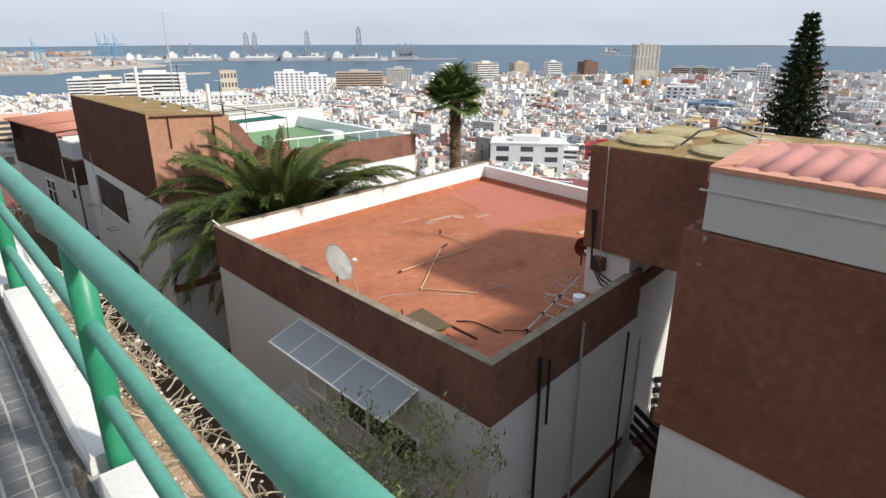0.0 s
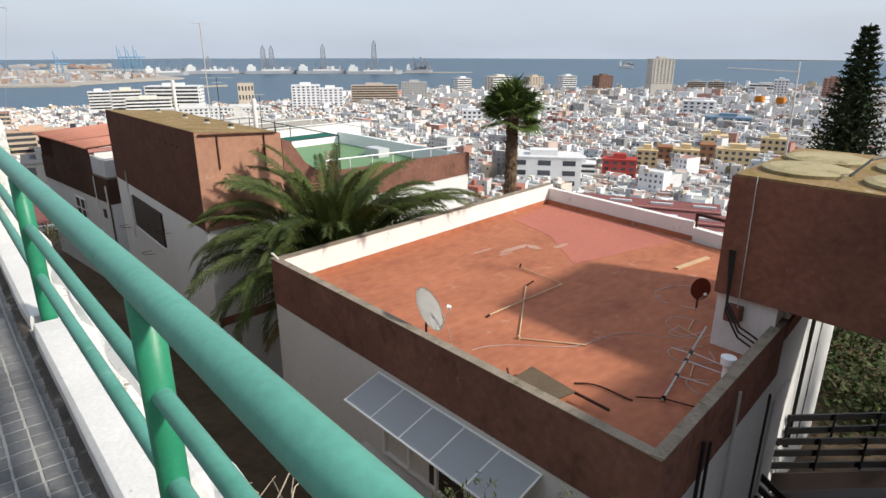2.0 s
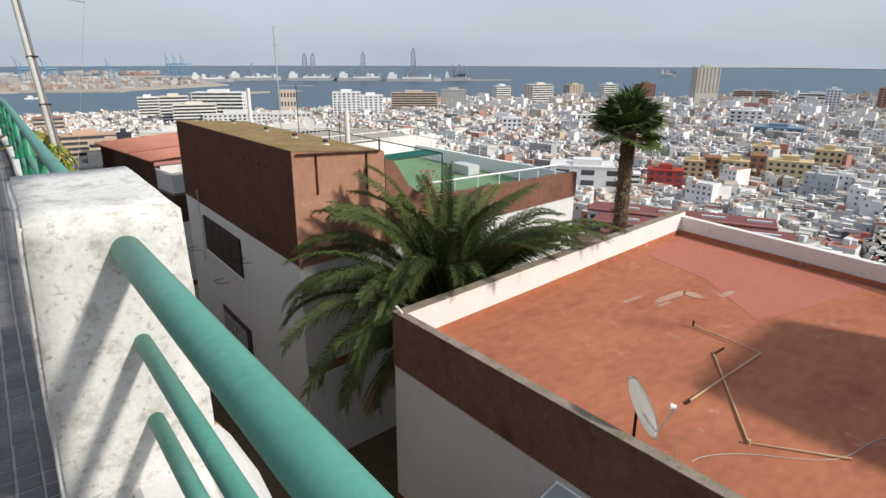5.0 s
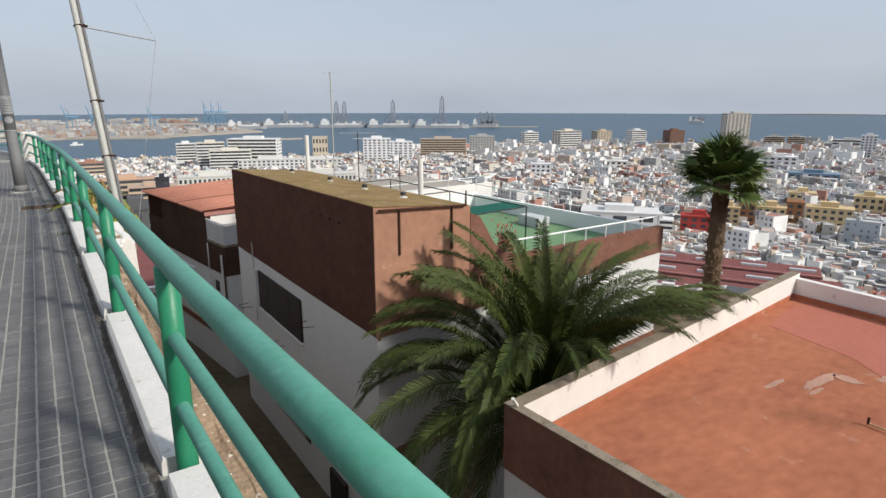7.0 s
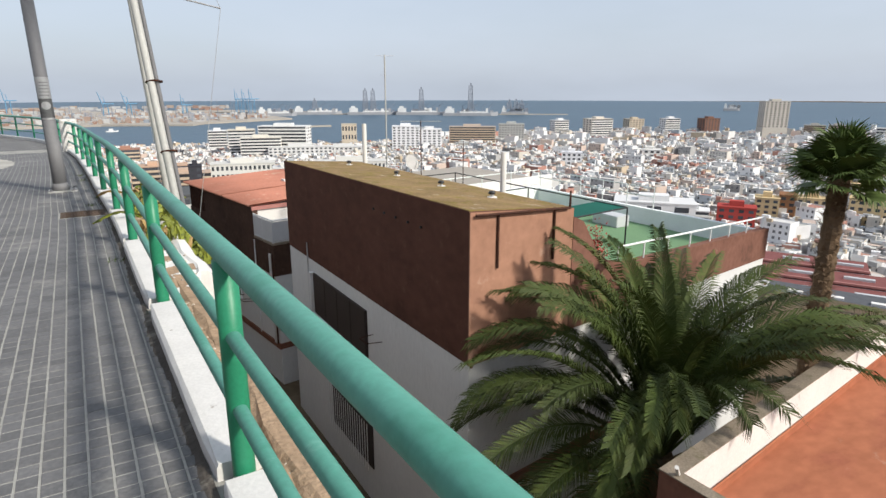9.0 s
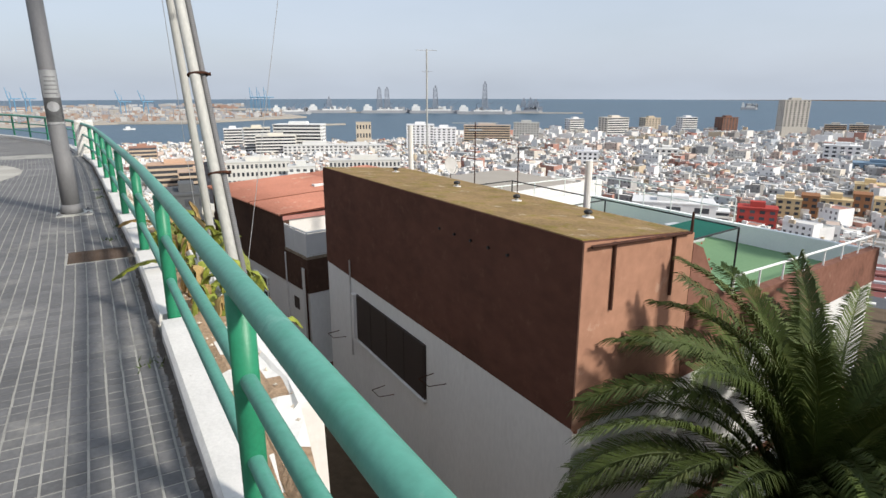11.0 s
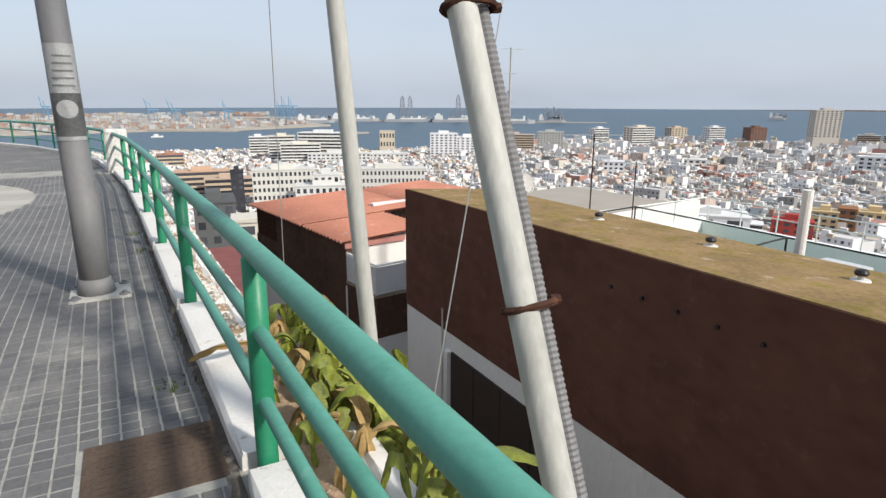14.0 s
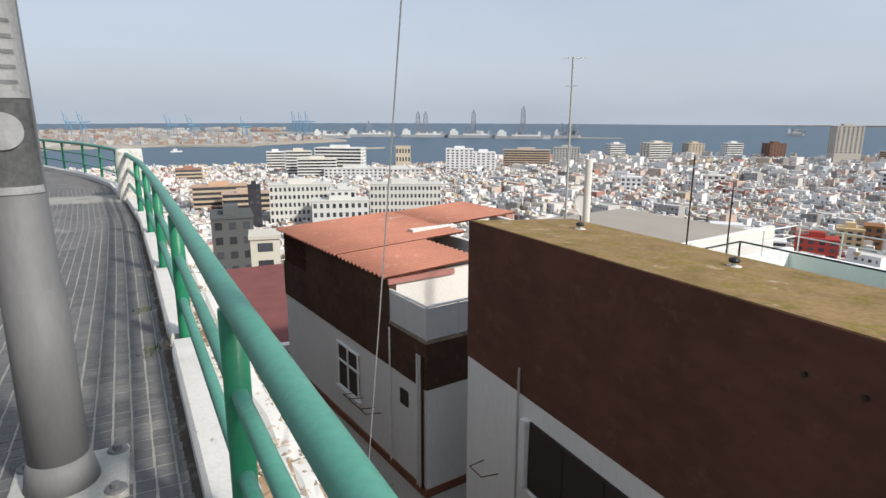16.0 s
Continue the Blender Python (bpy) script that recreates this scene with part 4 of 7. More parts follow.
cw = part("window", prism([c_at(4.0, 0.02), c_at(4.0, -0.15), c_at(5.55, -0.15), c_at(5.55, 0.02)], -7.75, -6.25), M_DARK, house_c, "white framed window with six panes")
for s in (4.0, 4.75, 5.5):
    part("frame_bar", prism([c_at(s, 0.06), c_at(s, 0.0), c_at(s + 0.07, 0.0), c_at(s + 0.07, 0.06)], -7.75, -6.2), M_WHITEMETAL, cw)
for z in (-7.8, -6.85, -6.25):
    part("frame_bar", prism([c_at(3.97, 0.065), c_at(3.97, 0.0), c_at(5.6, 0.0), c_at(5.6, 0.065)], z, z + 0.06), M_WHITEMETAL, cw)
part("window_sill", prism([c_at(3.9, 0.12), c_at(3.9, 0.0), c_at(5.65, 0.0), c_at(5.65, 0.12)], -7.9, -7.8), M_WHITE, cw)
part("small_window", prism([c_at(0.95, 0.015), c_at(0.95, -0.1), c_at(1.4, -0.1), c_at(1.4, 0.015)], -6.72, -6.24), M_DARK, house_c)
part("lower_band", prism([c_at(-0.03, 0.06), c_at(-0.03, -8.0), c_at(10.5, -8.0), c_at(10.5, 0.06)], -9.0, -8.75), M_BROWN, house_c)
for s in (0.15, 0.28, 0.41):
    part("drainpipe", tube([c3(s, 0.05, -8.8), c3(s, 0.05, -4.9)], 0.035, 8), M_WHITE if s > 0.2 else M_IRON, house_c)
part("drainpipe", tube([c3(1.9, 0.05, -8.8), c3(1.9, 0.05, -4.6)], 0.03, 8), M_WHITE, house_c)
for s in (2.6, 3.0):
    part("clothes_bracket", tube([c3(s, 0, -7.6), c3(s, 0.5, -7.5), c3(s + 1.2, 0.5, -7.5), c3(s + 1.2, 0, -7.6)], 0.015, 5), M_IRON, house_c)

# House D: brown wall with grey fascia and corrugated roof, beside the start of the walk
house_d = thing("house", "brown walled house with grey fascia and maroon corrugated roof", "house", "houses below the walkway")
D0 = (6.84, -12.22)
D_BROWN = [(6.78, -26.0), (12.35, -26.0), (12.35, -11.7), (6.78, -12.03)]
D_FOOT = [(6.84, -26.0), (12.3, -26.0), (12.3, -11.85), D0]
part("wall", prism(grow(D_BROWN, -0.07), FLOOR_Z, -3.3), M_WHITE, house_d, "white painted walls")
bm = prism(D_BROWN, -3.3, -0.34)
bmesh.ops.bevel(bm, geom=[e for e in bm.edges if abs(e.verts[0].co.z - e.verts[1].co.z) < 0.1 and e.verts[0].co.z > -1], offset=0.09, segments=4, affect="EDGES")
part("lower_ledge", prism(grow(D_BROWN, 0.04), -3.3, -3.12), M_BROWN, house_d)
part("brown_storey", bm, M_BROWN, house_d, "brown rendered upper wall")
for y, z, w in ((-12.31, -0.5, 0.05), (-12.29, -0.84, 0.035)):
    part("plaster_patch", tube([(6.79, y, z), (6.774, y, z), (6.77, y + 0.005, z)], [w, w, w * 0.6], 9), M_COPING, house_d, "pale plaster filling")
part("fascia", prism(grow(D_FOOT, -0.02), -0.4, [0.33, -0.1, -0.1, 0.33]), M_FASCIA, house_d, "pale grey fascia")
part("fascia_seam", wall_along((6.83, -12.14), (6.83, -26), 0.03, 0.08, 0.1), M_FASCIA, house_d)
part("roof_edge", wall_along((6.83, -26), (6.83, -12.22), -0.26, 0.33, 0.39), M_TRIM, house_d, "pale orange roof edging")
part("gable_edge", prism([(7.09, -12.46), (8.45, -12.38), (8.45, -12.12), (6.83, -12.22)], 0.2, [0.42, 0.53, 0.53, 0.39]), M_TRIM, house_d, "pale orange roof edging")
part("gable_wall", prism([(7.0, -12.4), (8.45, -12.3), (8.45, -12.1), (7.0, -12.2)], -0.3, [0.3, 0.4, 0.4, 0.3]), M_FASCIA, house_d)
corrugated("roof_sheet", ((7.0, -26, 0.375), (7.0, -12.44, 0.375)), ((8.4, -26, 0.5), (8.4, -12.4, 0.5)), 42, M_TINPINK, house_d, "faded maroon corrugated roof sheets", amp=0.03)
corrugated("roof_sheet", ((8.38, -26, 0.49), (8.38, -12.4, 0.49)), ((12.2, -26, -0.02), (12.2, -12.2, -0.02)), 42, M_TINPINK, house_d, "faded maroon corrugated roof sheets", amp=0.03)
aer = thing("roof_aerial", "small yellow-tipped aerial lying on the roof edge", "aerial")
part("boom", tube([(8.1, -12.25, 0.45), (8.3, -12.2, 0.75)], 0.014, 6), M_TIMBER, aer)
for k in range(4):
    part("element", tube([(8.12 + k * 0.05, -12.38, 0.5 + k * 0.07), (8.12 + k * 0.05, -12.08, 0.5 + k * 0.07)], 0.008, 5), M_WHITEMETAL, aer)

# Tank house on the back of A
tank_house = thing("tank_house", "brown rendered tank room with round water tank lids on top", "outbuilding")
T_FOOT = [(12.4, -19.5), (17.6, -19.2), (16.6, -6.5), (11.95, -7.0)]
part("brown_storey", prism(T_FOOT, -3.2, -0.66), M_BROWN, tank_house)
# Unseen wall under the tanks, added to dim the recess.
part("shade_wall", prism([(12.6, -19.4), (17.5, -19.1), (17.1, -13.2), (12.6, -13.4)], FLOOR_Z, -3.2), M_BROWN, tank_house)
part("roof", prism(grow(T_FOOT, -0.05), -0.7, -0.62), M_MOSS, tank_house)
part("white_wall", prism([(12.15, -8.25), (13.2, -8.1), (13.1, -6.9), (12.1, -7.02)], FLOOR_Z, -3.2), M_WHITE, tank_house)
south = [(12.84, -8.2), (16.2, -7.72), (21.1, -7.05)]
part("recess_wall", prism([south[0], south[1], (16.1, -7.1), (12.76, -7.5)], FLOOR_Z, -3.2), M_WHITE, tank_house, "white wall in the recess below the tanks")
part("end_wall", prism([south[1], south[2], (21.0, -6.4), (16.1, -7.1)], FLOOR_Z, -4.3), M_WHITE, tank_house, "white end wall")
part("lintel_band", prism([(12.86, -8.26), (16.1, -7.8), (16.1, -7.7), (12.86, -8.16)], -4.2, -3.85), M_BROWN, tank_house)
recess_door = part("door", prism([(13.3, -8.2), (14.5, -8.03), (14.5, -7.98), (13.3, -8.15)], -8.6, -5.9), M_WHITE, tank_house, "plain white door")
part("door_handle", tube([(14.35, -8.06, -7.6), (14.35, -8.16, -7.6), (14.22, -8.18, -7.6)], 0.018, 6), M_BLACK, recess_door)
part("drainpipe", tube([(16.2, -7.8, -8.8), (16.2, -7.8, -3.3)], 0.05, 8), M_BLACK, tank_house)
part("conduit", tube([(18.0, -7.52, -9.5), (18.0, -7.52, -4.4)], 0.015, 6), M_IRON, tank_house)
lid = mesh_of("tank_lid", tube([(0, 0, 0), (0, 0, 0.07), (0, 0, 0.11), (0, 0, 0.13)], [0.82, 0.84, 0.7, 0.2], 28), M_TANKLID)
for x, y in ((13.3, -7.9), (13.2, -9.8), (15.0, -7.7), (15.0, -9.5), (13.4, -11.7), (15.2, -11.5)):
    part_of("tank_lid", lid, tank_house, pose(x, y, -0.62))
part("hose", tube([(12.8, -8.8, -0.5), (13.2, -9.0, -0.2), (13.7, -9.3, -0.12), (14.0, -9.9, -0.3), (13.8, -10.6, -0.5)], 0.025, 6), M_BLACK, tank_house)
for dz, dy in ((0, 0), (0.12, 0.1), (0.25, 0.05)):
    part("cable", tube([(11.93, -7.2 - dy, -2.2), (11.85, -7.35, -3.3 - dz), (11.8, -7.7, -3.75 - dz), (11.95, -8.15, -4.0 - dz), (12.3, -8.3, -4.1)], 0.022, 6), M_BLACK, tank_house)
part("cable", tube([(11.93, -7.5, -0.6), (11.93, -7.55, -3.6)], 0.012, 5), M_PIPE, tank_house)
part("junction_box", box(11.86, 12.12, -7.62, -7.3, -3.75, -3.4, bevel=0.02), M_BROWN, tank_house)


# ---- far town ----
def block(x, y, w, d, z0, z1, yaw):
    """Box corners for the far town: centre of the front face, width, depth, heights, turn in degrees."""
    c, s = math.cos(radians(yaw)), math.sin(radians(yaw))
    pts = [(-w / 2, 0), (w / 2, 0), (w / 2, d), (-w / 2, d)]
    return [(x + a * c - b * s, y + a * s + b * c) for a, b in pts]


WIN_ME = mesh_of("window", box(-0.5, 0.5, -0.06, 0.3, 0, 1), M_WIN)
RIBBON_ME = mesh_of("balcony", box(-0.5, 0.5, -0.9, 0.1, 0, 1), mat("balcony_parapet", (0.72, 0.71, 0.68), 0.85, 0.08, 0.3, 3, 0.0))
RIBBON_TAN = mesh_of("balcony", box(-0.5, 0.5, -0.9, 0.1, 0, 1), mat("tan_balcony_parapet", (0.5, 0.4, 0.3), 0.85, 0.08, 0.3, 3, 0.0))


def facade_mat(name, color):
    return mat(name, color, 0.9, 0.07, 0.05, 0.8, 0.0)


def building(label, x, y, w, d, z1, yaw, color, storeys, bays, style="windows", z0=-77, roof=(0.4, 0.39, 0.38), hut=True, side_bays=3):
    """A far building with its storeys: windows one by one, or balcony bands over dark recesses."""
    ob = thing("building", label, "building", "buildings of the town", at=(x, y, z0))
    ob.rotation_euler.z = radians(yaw)
    h = z1 - z0
    wall_m = facade_mat("facade_paint", color)
    part("wall", box(-w / 2, w / 2, 0, d, 0, h), wall_m, ob)
    part("roof", box(-w / 2 - 0.3, w / 2 + 0.3, -0.3, d + 0.3, h, h + 0.7), facade_mat("roof_edge", tuple(c * 0.9 for c in color)), ob)
    if hut:
        part("roof_hut", box(-w * 0.2, w * 0.18, d * 0.25, d * 0.7, h + 0.7, h + 3.6), facade_mat("roof_hut_paint", color), ob)
    vis = min(storeys, 14)
    sh = h / storeys
    for f in range(storeys - vis, storeys):
        zf = f * sh
        if style == "bands":
            part_of("recess", WIN_ME, ob, Matrix.Translation((0, 0, zf + sh * 0.42)) @ Matrix.Diagonal((w * 0.97, 1, sh * 0.55, 1)))
            part_of("balcony", RIBBON_ME if sum(color) > 1.4 else RIBBON_TAN, ob, Matrix.Translation((0, 0, zf)) @ Matrix.Diagonal((w * 0.99, 1, sh * 0.42, 1)))
        else:
            for b in range(bays):
                px = -w / 2 + (b + 0.5) * w / bays
                part_of("window", WIN_ME, ob, Matrix.Translation((px, 0, zf + sh * 0.28)) @ Matrix.Diagonal((w / bays * 0.52, 1, sh * 0.5, 1)))
        for side in (-1, 1):
            for b in range(side_bays):
                py = (b + 0.5) * d / side_bays
                part_of("window", WIN_ME, ob, Matrix.Translation((side * w / 2, py, zf + sh * 0.28)) @ Matrix.Rotation(radians(90 * side), 4, "Z") @ Matrix.Diagonal((d / side_bays * 0.45, 1, sh * 0.5, 1)))
    return ob


WHITE_, TAN_, BROWN_, GREY_, YELLOW_ = (0.66, 0.66, 0.66), (0.5, 0.43, 0.33), (0.2, 0.11, 0.08), (0.5, 0.5, 0.5), (0.62, 0.48, 0.28)
building("tall pale concrete apartment tower above the town", 930, 533, 36, 26, -15, -38, (0.5, 0.47, 0.42), 22, 6, side_bays=4)
for bx, by, bw, bz, byaw in ((1012, 516, 30, -53, -63), (1042, 496, 26, -53, -64)):
    building("pale apartment block with balconies near the shore", bx, by, bw, 16, bz, byaw, (0.5, 0.47, 0.43), 8, 3, "bands", side_bays=2)
building("dark brown apartment block near the shore", 945, 652, 28, 24, -46, -22, BROWN_, 9, 5)
building("white apartment block with dark balcony bands", 866, 672, 26, 22, -45, -24, WHITE_, 9, 4, "bands")
building("beige apartment block near the shore", 870, 752, 29, 24, -49, -20, (0.52, 0.44, 0.34), 8, 5)
building("white and tan apartment block with balcony bands", 706, 678, 36, 30, -42, -18, (0.62, 0.57, 0.5), 10, 5, "bands")
building("white apartment block with dark balcony bands", 710, 774, 26, 20, -48, -16, WHITE_, 8, 4, "bands")
building("long apartment block with dark balconies by the water", 456, 670, 62, 18, -46, -34, (0.5, 0.42, 0.36), 10, 8, "bands")
building("grey slab block with even window rows by the water", 531, 682, 36, 18, -45, -38, (0.46, 0.46, 0.44), 10, 9)
building("white high-rise with many small windows by the water", 352, 664, 34, 22, -42, -29, (0.72, 0.72, 0.73), 11, 6)
building("white high-rise with many small windows by the water", 378, 650, 30, 22, -46, -29, (0.72, 0.72, 0.73), 10, 5)
building("tan tower with slender fins and a wide cap", 318, 763, 20, 18, -43, -23, (0.55, 0.48, 0.38), 3, 5, hut=False)
building("white stepped hotel with long balcony bands", 150, 775, 22, 20, -47, -11, (0.7, 0.7, 0.7), 9, 3, "bands")
building("cream stepped hotel with long balcony bands", 164, 711, 30, 25, -43, -13, (0.62, 0.58, 0.5), 10, 4, "bands")
building("white stepped hotel with long balcony bands", 205, 691, 56, 25, -39, -32, (0.7, 0.7, 0.69), 10, 6, "bands")
building("cream hotel wing with long balcony bands", 176, 676, 44, 18, -50, -18, (0.66, 0.63, 0.56), 8, 5, "bands")
building("white low hotel annexe with windows", 214, 655, 70, 14, -60, -20, (0.62, 0.62, 0.61), 5, 14)
building("grey office building with regular window grid", 93, 406, 41, 16, -46, -13, (0.62, 0.61, 0.57), 6, 14)
building("grey office building with regular window grid", 170, 408, 52, 16, -49.5, -23, (0.6, 0.59, 0.56), 5, 18)
building("white stepped office wing with paired windows", 111, 376, 36, 17, -54, -17, (0.62, 0.62, 0.6), 4, 9)
building("white office upper floor with paired windows", 114, 380, 17, 14, -47.5, -17, (0.62, 0.62, 0.6), 5, 4)
building("black glazed building edge", 63, 407, 8, 14, -46, -9, (0.05, 0.05, 0.06), 8, 2)
building("orange and white flats with long balconies", 51, 490, 40, 18, -54, -6, (0.52, 0.36, 0.26), 6, 5, "bands")
building("orange and white flats with long balconies", 66, 462, 34, 16, -57, -8, (0.5, 0.38, 0.3), 5, 5, "bands")
building("brown and white striped flats at the water", 43, 696, 26, 20, -58, -4, (0.35, 0.2, 0.15), 5, 3, "bands")
building("dark grey concrete building", 26, 225, 14, 20, -35, -6, (0.11, 0.115, 0.12), 8, 3, hut=True)
building("cream house with a small red roof", 19.5, 124, 5.5, 7, -22.5, -10, (0.6, 0.57, 0.5), 16, 1, hut=False, side_bays=1)
building("long white building by the shore", 268, 661, 62, 16, -63, -22, (0.6, 0.6, 0.59), 4, 12)
for bx, by, bw, bz, byaw in ((347, 196, 13, -61, -59), (356, 189, 9, -59, -61), (362, 178, 16, -60, -63), (374, 170, 9, -57, -64), (381, 154, 24, -59, -67), (434, 154, 16, -57, -69), (425, 190, 16, -58, -62)):
    building("yellow ochre apartment block with small windows", bx, by, bw, 13, bz, byaw, YELLOW_ if bw != 9 else (0.3, 0.15, 0.08), 5, max(2, int(bw / 4)), hut=bw > 12)
building("red and white apartment house with balconies", 314, 194, 20, 12, -63, -57, (0.4, 0.07, 0.06), 4, 4)
building("red and white apartment house with balconies", 294, 208, 18, 12, -65, -54, (0.7, 0.7, 0.7), 4, 4, "bands")
building("white apartment tower near the shore", 925, 346, 18, 20, -41, -69, WHITE_, 10, 4)
building("brown apartment tower near the shore", 1036, 317, 25, 20, -41, -73, (0.35, 0.2, 0.15), 10, 4)
building("long low hotel near the shore", 1058, 421, 50, 20, -55, -68, (0.6, 0.58, 0.55), 5, 8, "bands")
building("large plain white building with few windows", 250, 199, 40, 20, -55, -49, (0.68, 0.68, 0.68), 4, 3)
building("white building with flat roofs", 639, 316, 32, 16, -53, -63, (0.74, 0.74, 0.74), 6, 5)
building("white building with flat roofs", 408, 428, 19, 14, -57, -43, (0.72, 0.72, 0.74), 5, 4)
building("white building with flat roofs", 503, 415, 23, 14, -58, -50, (0.74, 0.73, 0.7), 5, 4)
building("blue-grey building among white houses", 570, 250, 40, 20, -60, -66, (0.2, 0.28, 0.36), 4, 6)

# neighbouring roofs below the walk
maroon = thing("house", "low house with a maroon flat roof and white parapet", "house")
part("wall", prism([(3.0, 38), (9.5, 37), (11, 58), (2.5, 58)], -20, -11.2), M_WHITE, maroon)
part("roof", prism([(3.3, 38.3), (9.2, 37.4), (10.6, 57.6), (2.9, 57.6)], -11.3, -11.1), M_MAROON, maroon)
parapet((9.5, 37), (11, 58), 0.3, -11.2, -10.6, maroon, M_PARAPET)
parapet((3.0, 38), (9.5, 37), 0.5, -11.2, -10.5, maroon, M_PARAPET)
for k, (cx, cy, sx, sy, z) in enumerate(((14, 82, 9, 12, -21), (24, 95, 10, 10, -24), (12, 110, 8, 10, -28), (33, 80, 12, 10, -20))):
    h = thing("house", "white flat-roofed house on the hillside", "house", "hillside houses")
    part("wall", box(cx - sx / 2, cx + sx / 2, cy - sy / 2, cy + sy / 2, z - 16, z), M_WHITE, h)
    part("roof", box(cx - sx / 2 + 0.3, cx + sx / 2 - 0.3, cy - sy / 2 + 0.3, cy + sy / 2 - 0.3, z, z + 0.1), M_TINPINK if k % 2 else M_COPING, h)
long_roof = thing("building", "long low building with maroon roof sheets and white walls", "building")
away, along = Vector((math.sin(radians(62)), math.cos(radians(62)))), Vector((math.cos(radians(62)), -math.sin(radians(62))))
for k in range(3):
    mid = away * (190 + 15.5 * k) + along * (4 - 5 * k)
    px = block(mid.x, mid.y, 64, 14.5, 0, 0, -62)
    top = -55.5 + 0.4 * k
    part("wall", prism(px, -77, top), M_WHITE, long_roof)
    part("roof", prism(grow(px, 0.5), top, top + 0.5), M_MAROON, long_roof)
    part("parapet", prism([tuple(Vector(q) + away * o) for q, o in ((px[0], -0.5), (px[1], -0.5), (px[1], 0.2), (px[0], 0.2))], top + 0.5, top + 1.1), M_TINPINK, long_roof)
    for i in range(4):
        c = mid + along * (-24 + i * 15 + 3 * k) + away * 7
        part("skylight", prism([tuple(c + along * u + away * v) for u, v in ((-4, -0.7), (4, -0.7), (4, 0.7), (-4, 0.7))][::1], top + 0.5, top + 1.2), M_BALC, long_roof)
    for f in range(2):
        for i in range(16):
            q = Vector(px[0]).lerp(Vector(px[1]), (i + 0.5) / 16)
            part_of("window", WIN_ME, long_roof, Matrix.Translation((q.x, q.y, top - 2.9 - 3.2 * f)) @ Matrix.Rotation(radians(-62), 4, "Z") @ Matrix.Diagonal((2.0, 1, 1.6, 1)))
M_SLATE = mat("dark_grey_roofing", (0.1, 0.105, 0.115), 0.85, 0.2, 0.5, 4, 0.0)
for k, (bd, rd, wd, dd, zt, m) in enumerate(((67, 150, 30, 18, -46, M_SLATE), (59, 152, 20, 14, -47, M_WHITE), (54, 160, 22, 12, -50, M_COPING), (75, 168, 26, 16, -49, M_COPING), (49, 176, 24, 14, -54, M_WHITE), (71, 214, 22, 14, -60, M_WHITE), (79, 205, 24, 14, -57, M_MAROON))):
    lx, ly = rd * math.sin(radians(bd)), rd * math.cos(radians(bd))
    h = thing("house", "flat-roofed house with dark roofing and pale skylights" if m is M_SLATE else "white flat-roofed house on the hillside", "house", "hillside houses")
    px = block(lx, ly, wd, dd, 0, 0, -bd)
    part("wall", prism(px, -77, zt), M_WHITE, h)
    part("roof", prism(grow(px, -0.35), zt - 0.2, zt + 0.06), m, h)
    for q in range(3):
        c = Vector((lx, ly)) + Vector((math.cos(radians(-bd)), math.sin(radians(-bd)))) * (wd * (q - 1) * 0.28) + Vector((math.sin(radians(bd)), math.cos(radians(bd)))) * dd * 0.55
        part("roof_box", prism(block(c.x, c.y, 3.2, 1.6, 0, 0, -bd), zt, zt + (0.5 if m is M_SLATE else 2.0)), M_PARAPET, h)
    for q in range(int(wd / 4)):
        c = Vector(px[0]).lerp(Vector(px[1]), (q + 0.5) / int(wd / 4))
        part_of("window", WIN_ME, h, Matrix.Translation((c.x, c.y, zt - 2.8)) @ Matrix.Rotation(radians(-bd), 4, "Z") @ Matrix.Diagonal((1.6, 1, 1.5, 1)))


def joined(name, v, f, material):
    me = bpy.data.meshes.new(name)
    me.from_pydata(v, [], f)
    me.materials.append(material)
    return new(name, me)


town = thing("town", "dense white low-rise town of small flat-roofed houses", "town", kind="stuff")
rng = random.Random(11)
walls_v, walls_f, roof_v, roof_f, win_v, win_f = [], [], [], [], [], []


def put_block(V, F, pts, z0, z1, top=True):
    o = len(V)
    V += [(*p, z0) for p in pts] + [(*p, z1) for p in pts]
    F += [(o + i, o + (i + 1) % 4, o + 4 + (i + 1) % 4, o + 4 + i) for i in range(4)]
    if top:
        F.append((o + 4, o + 5, o + 6, o + 7))


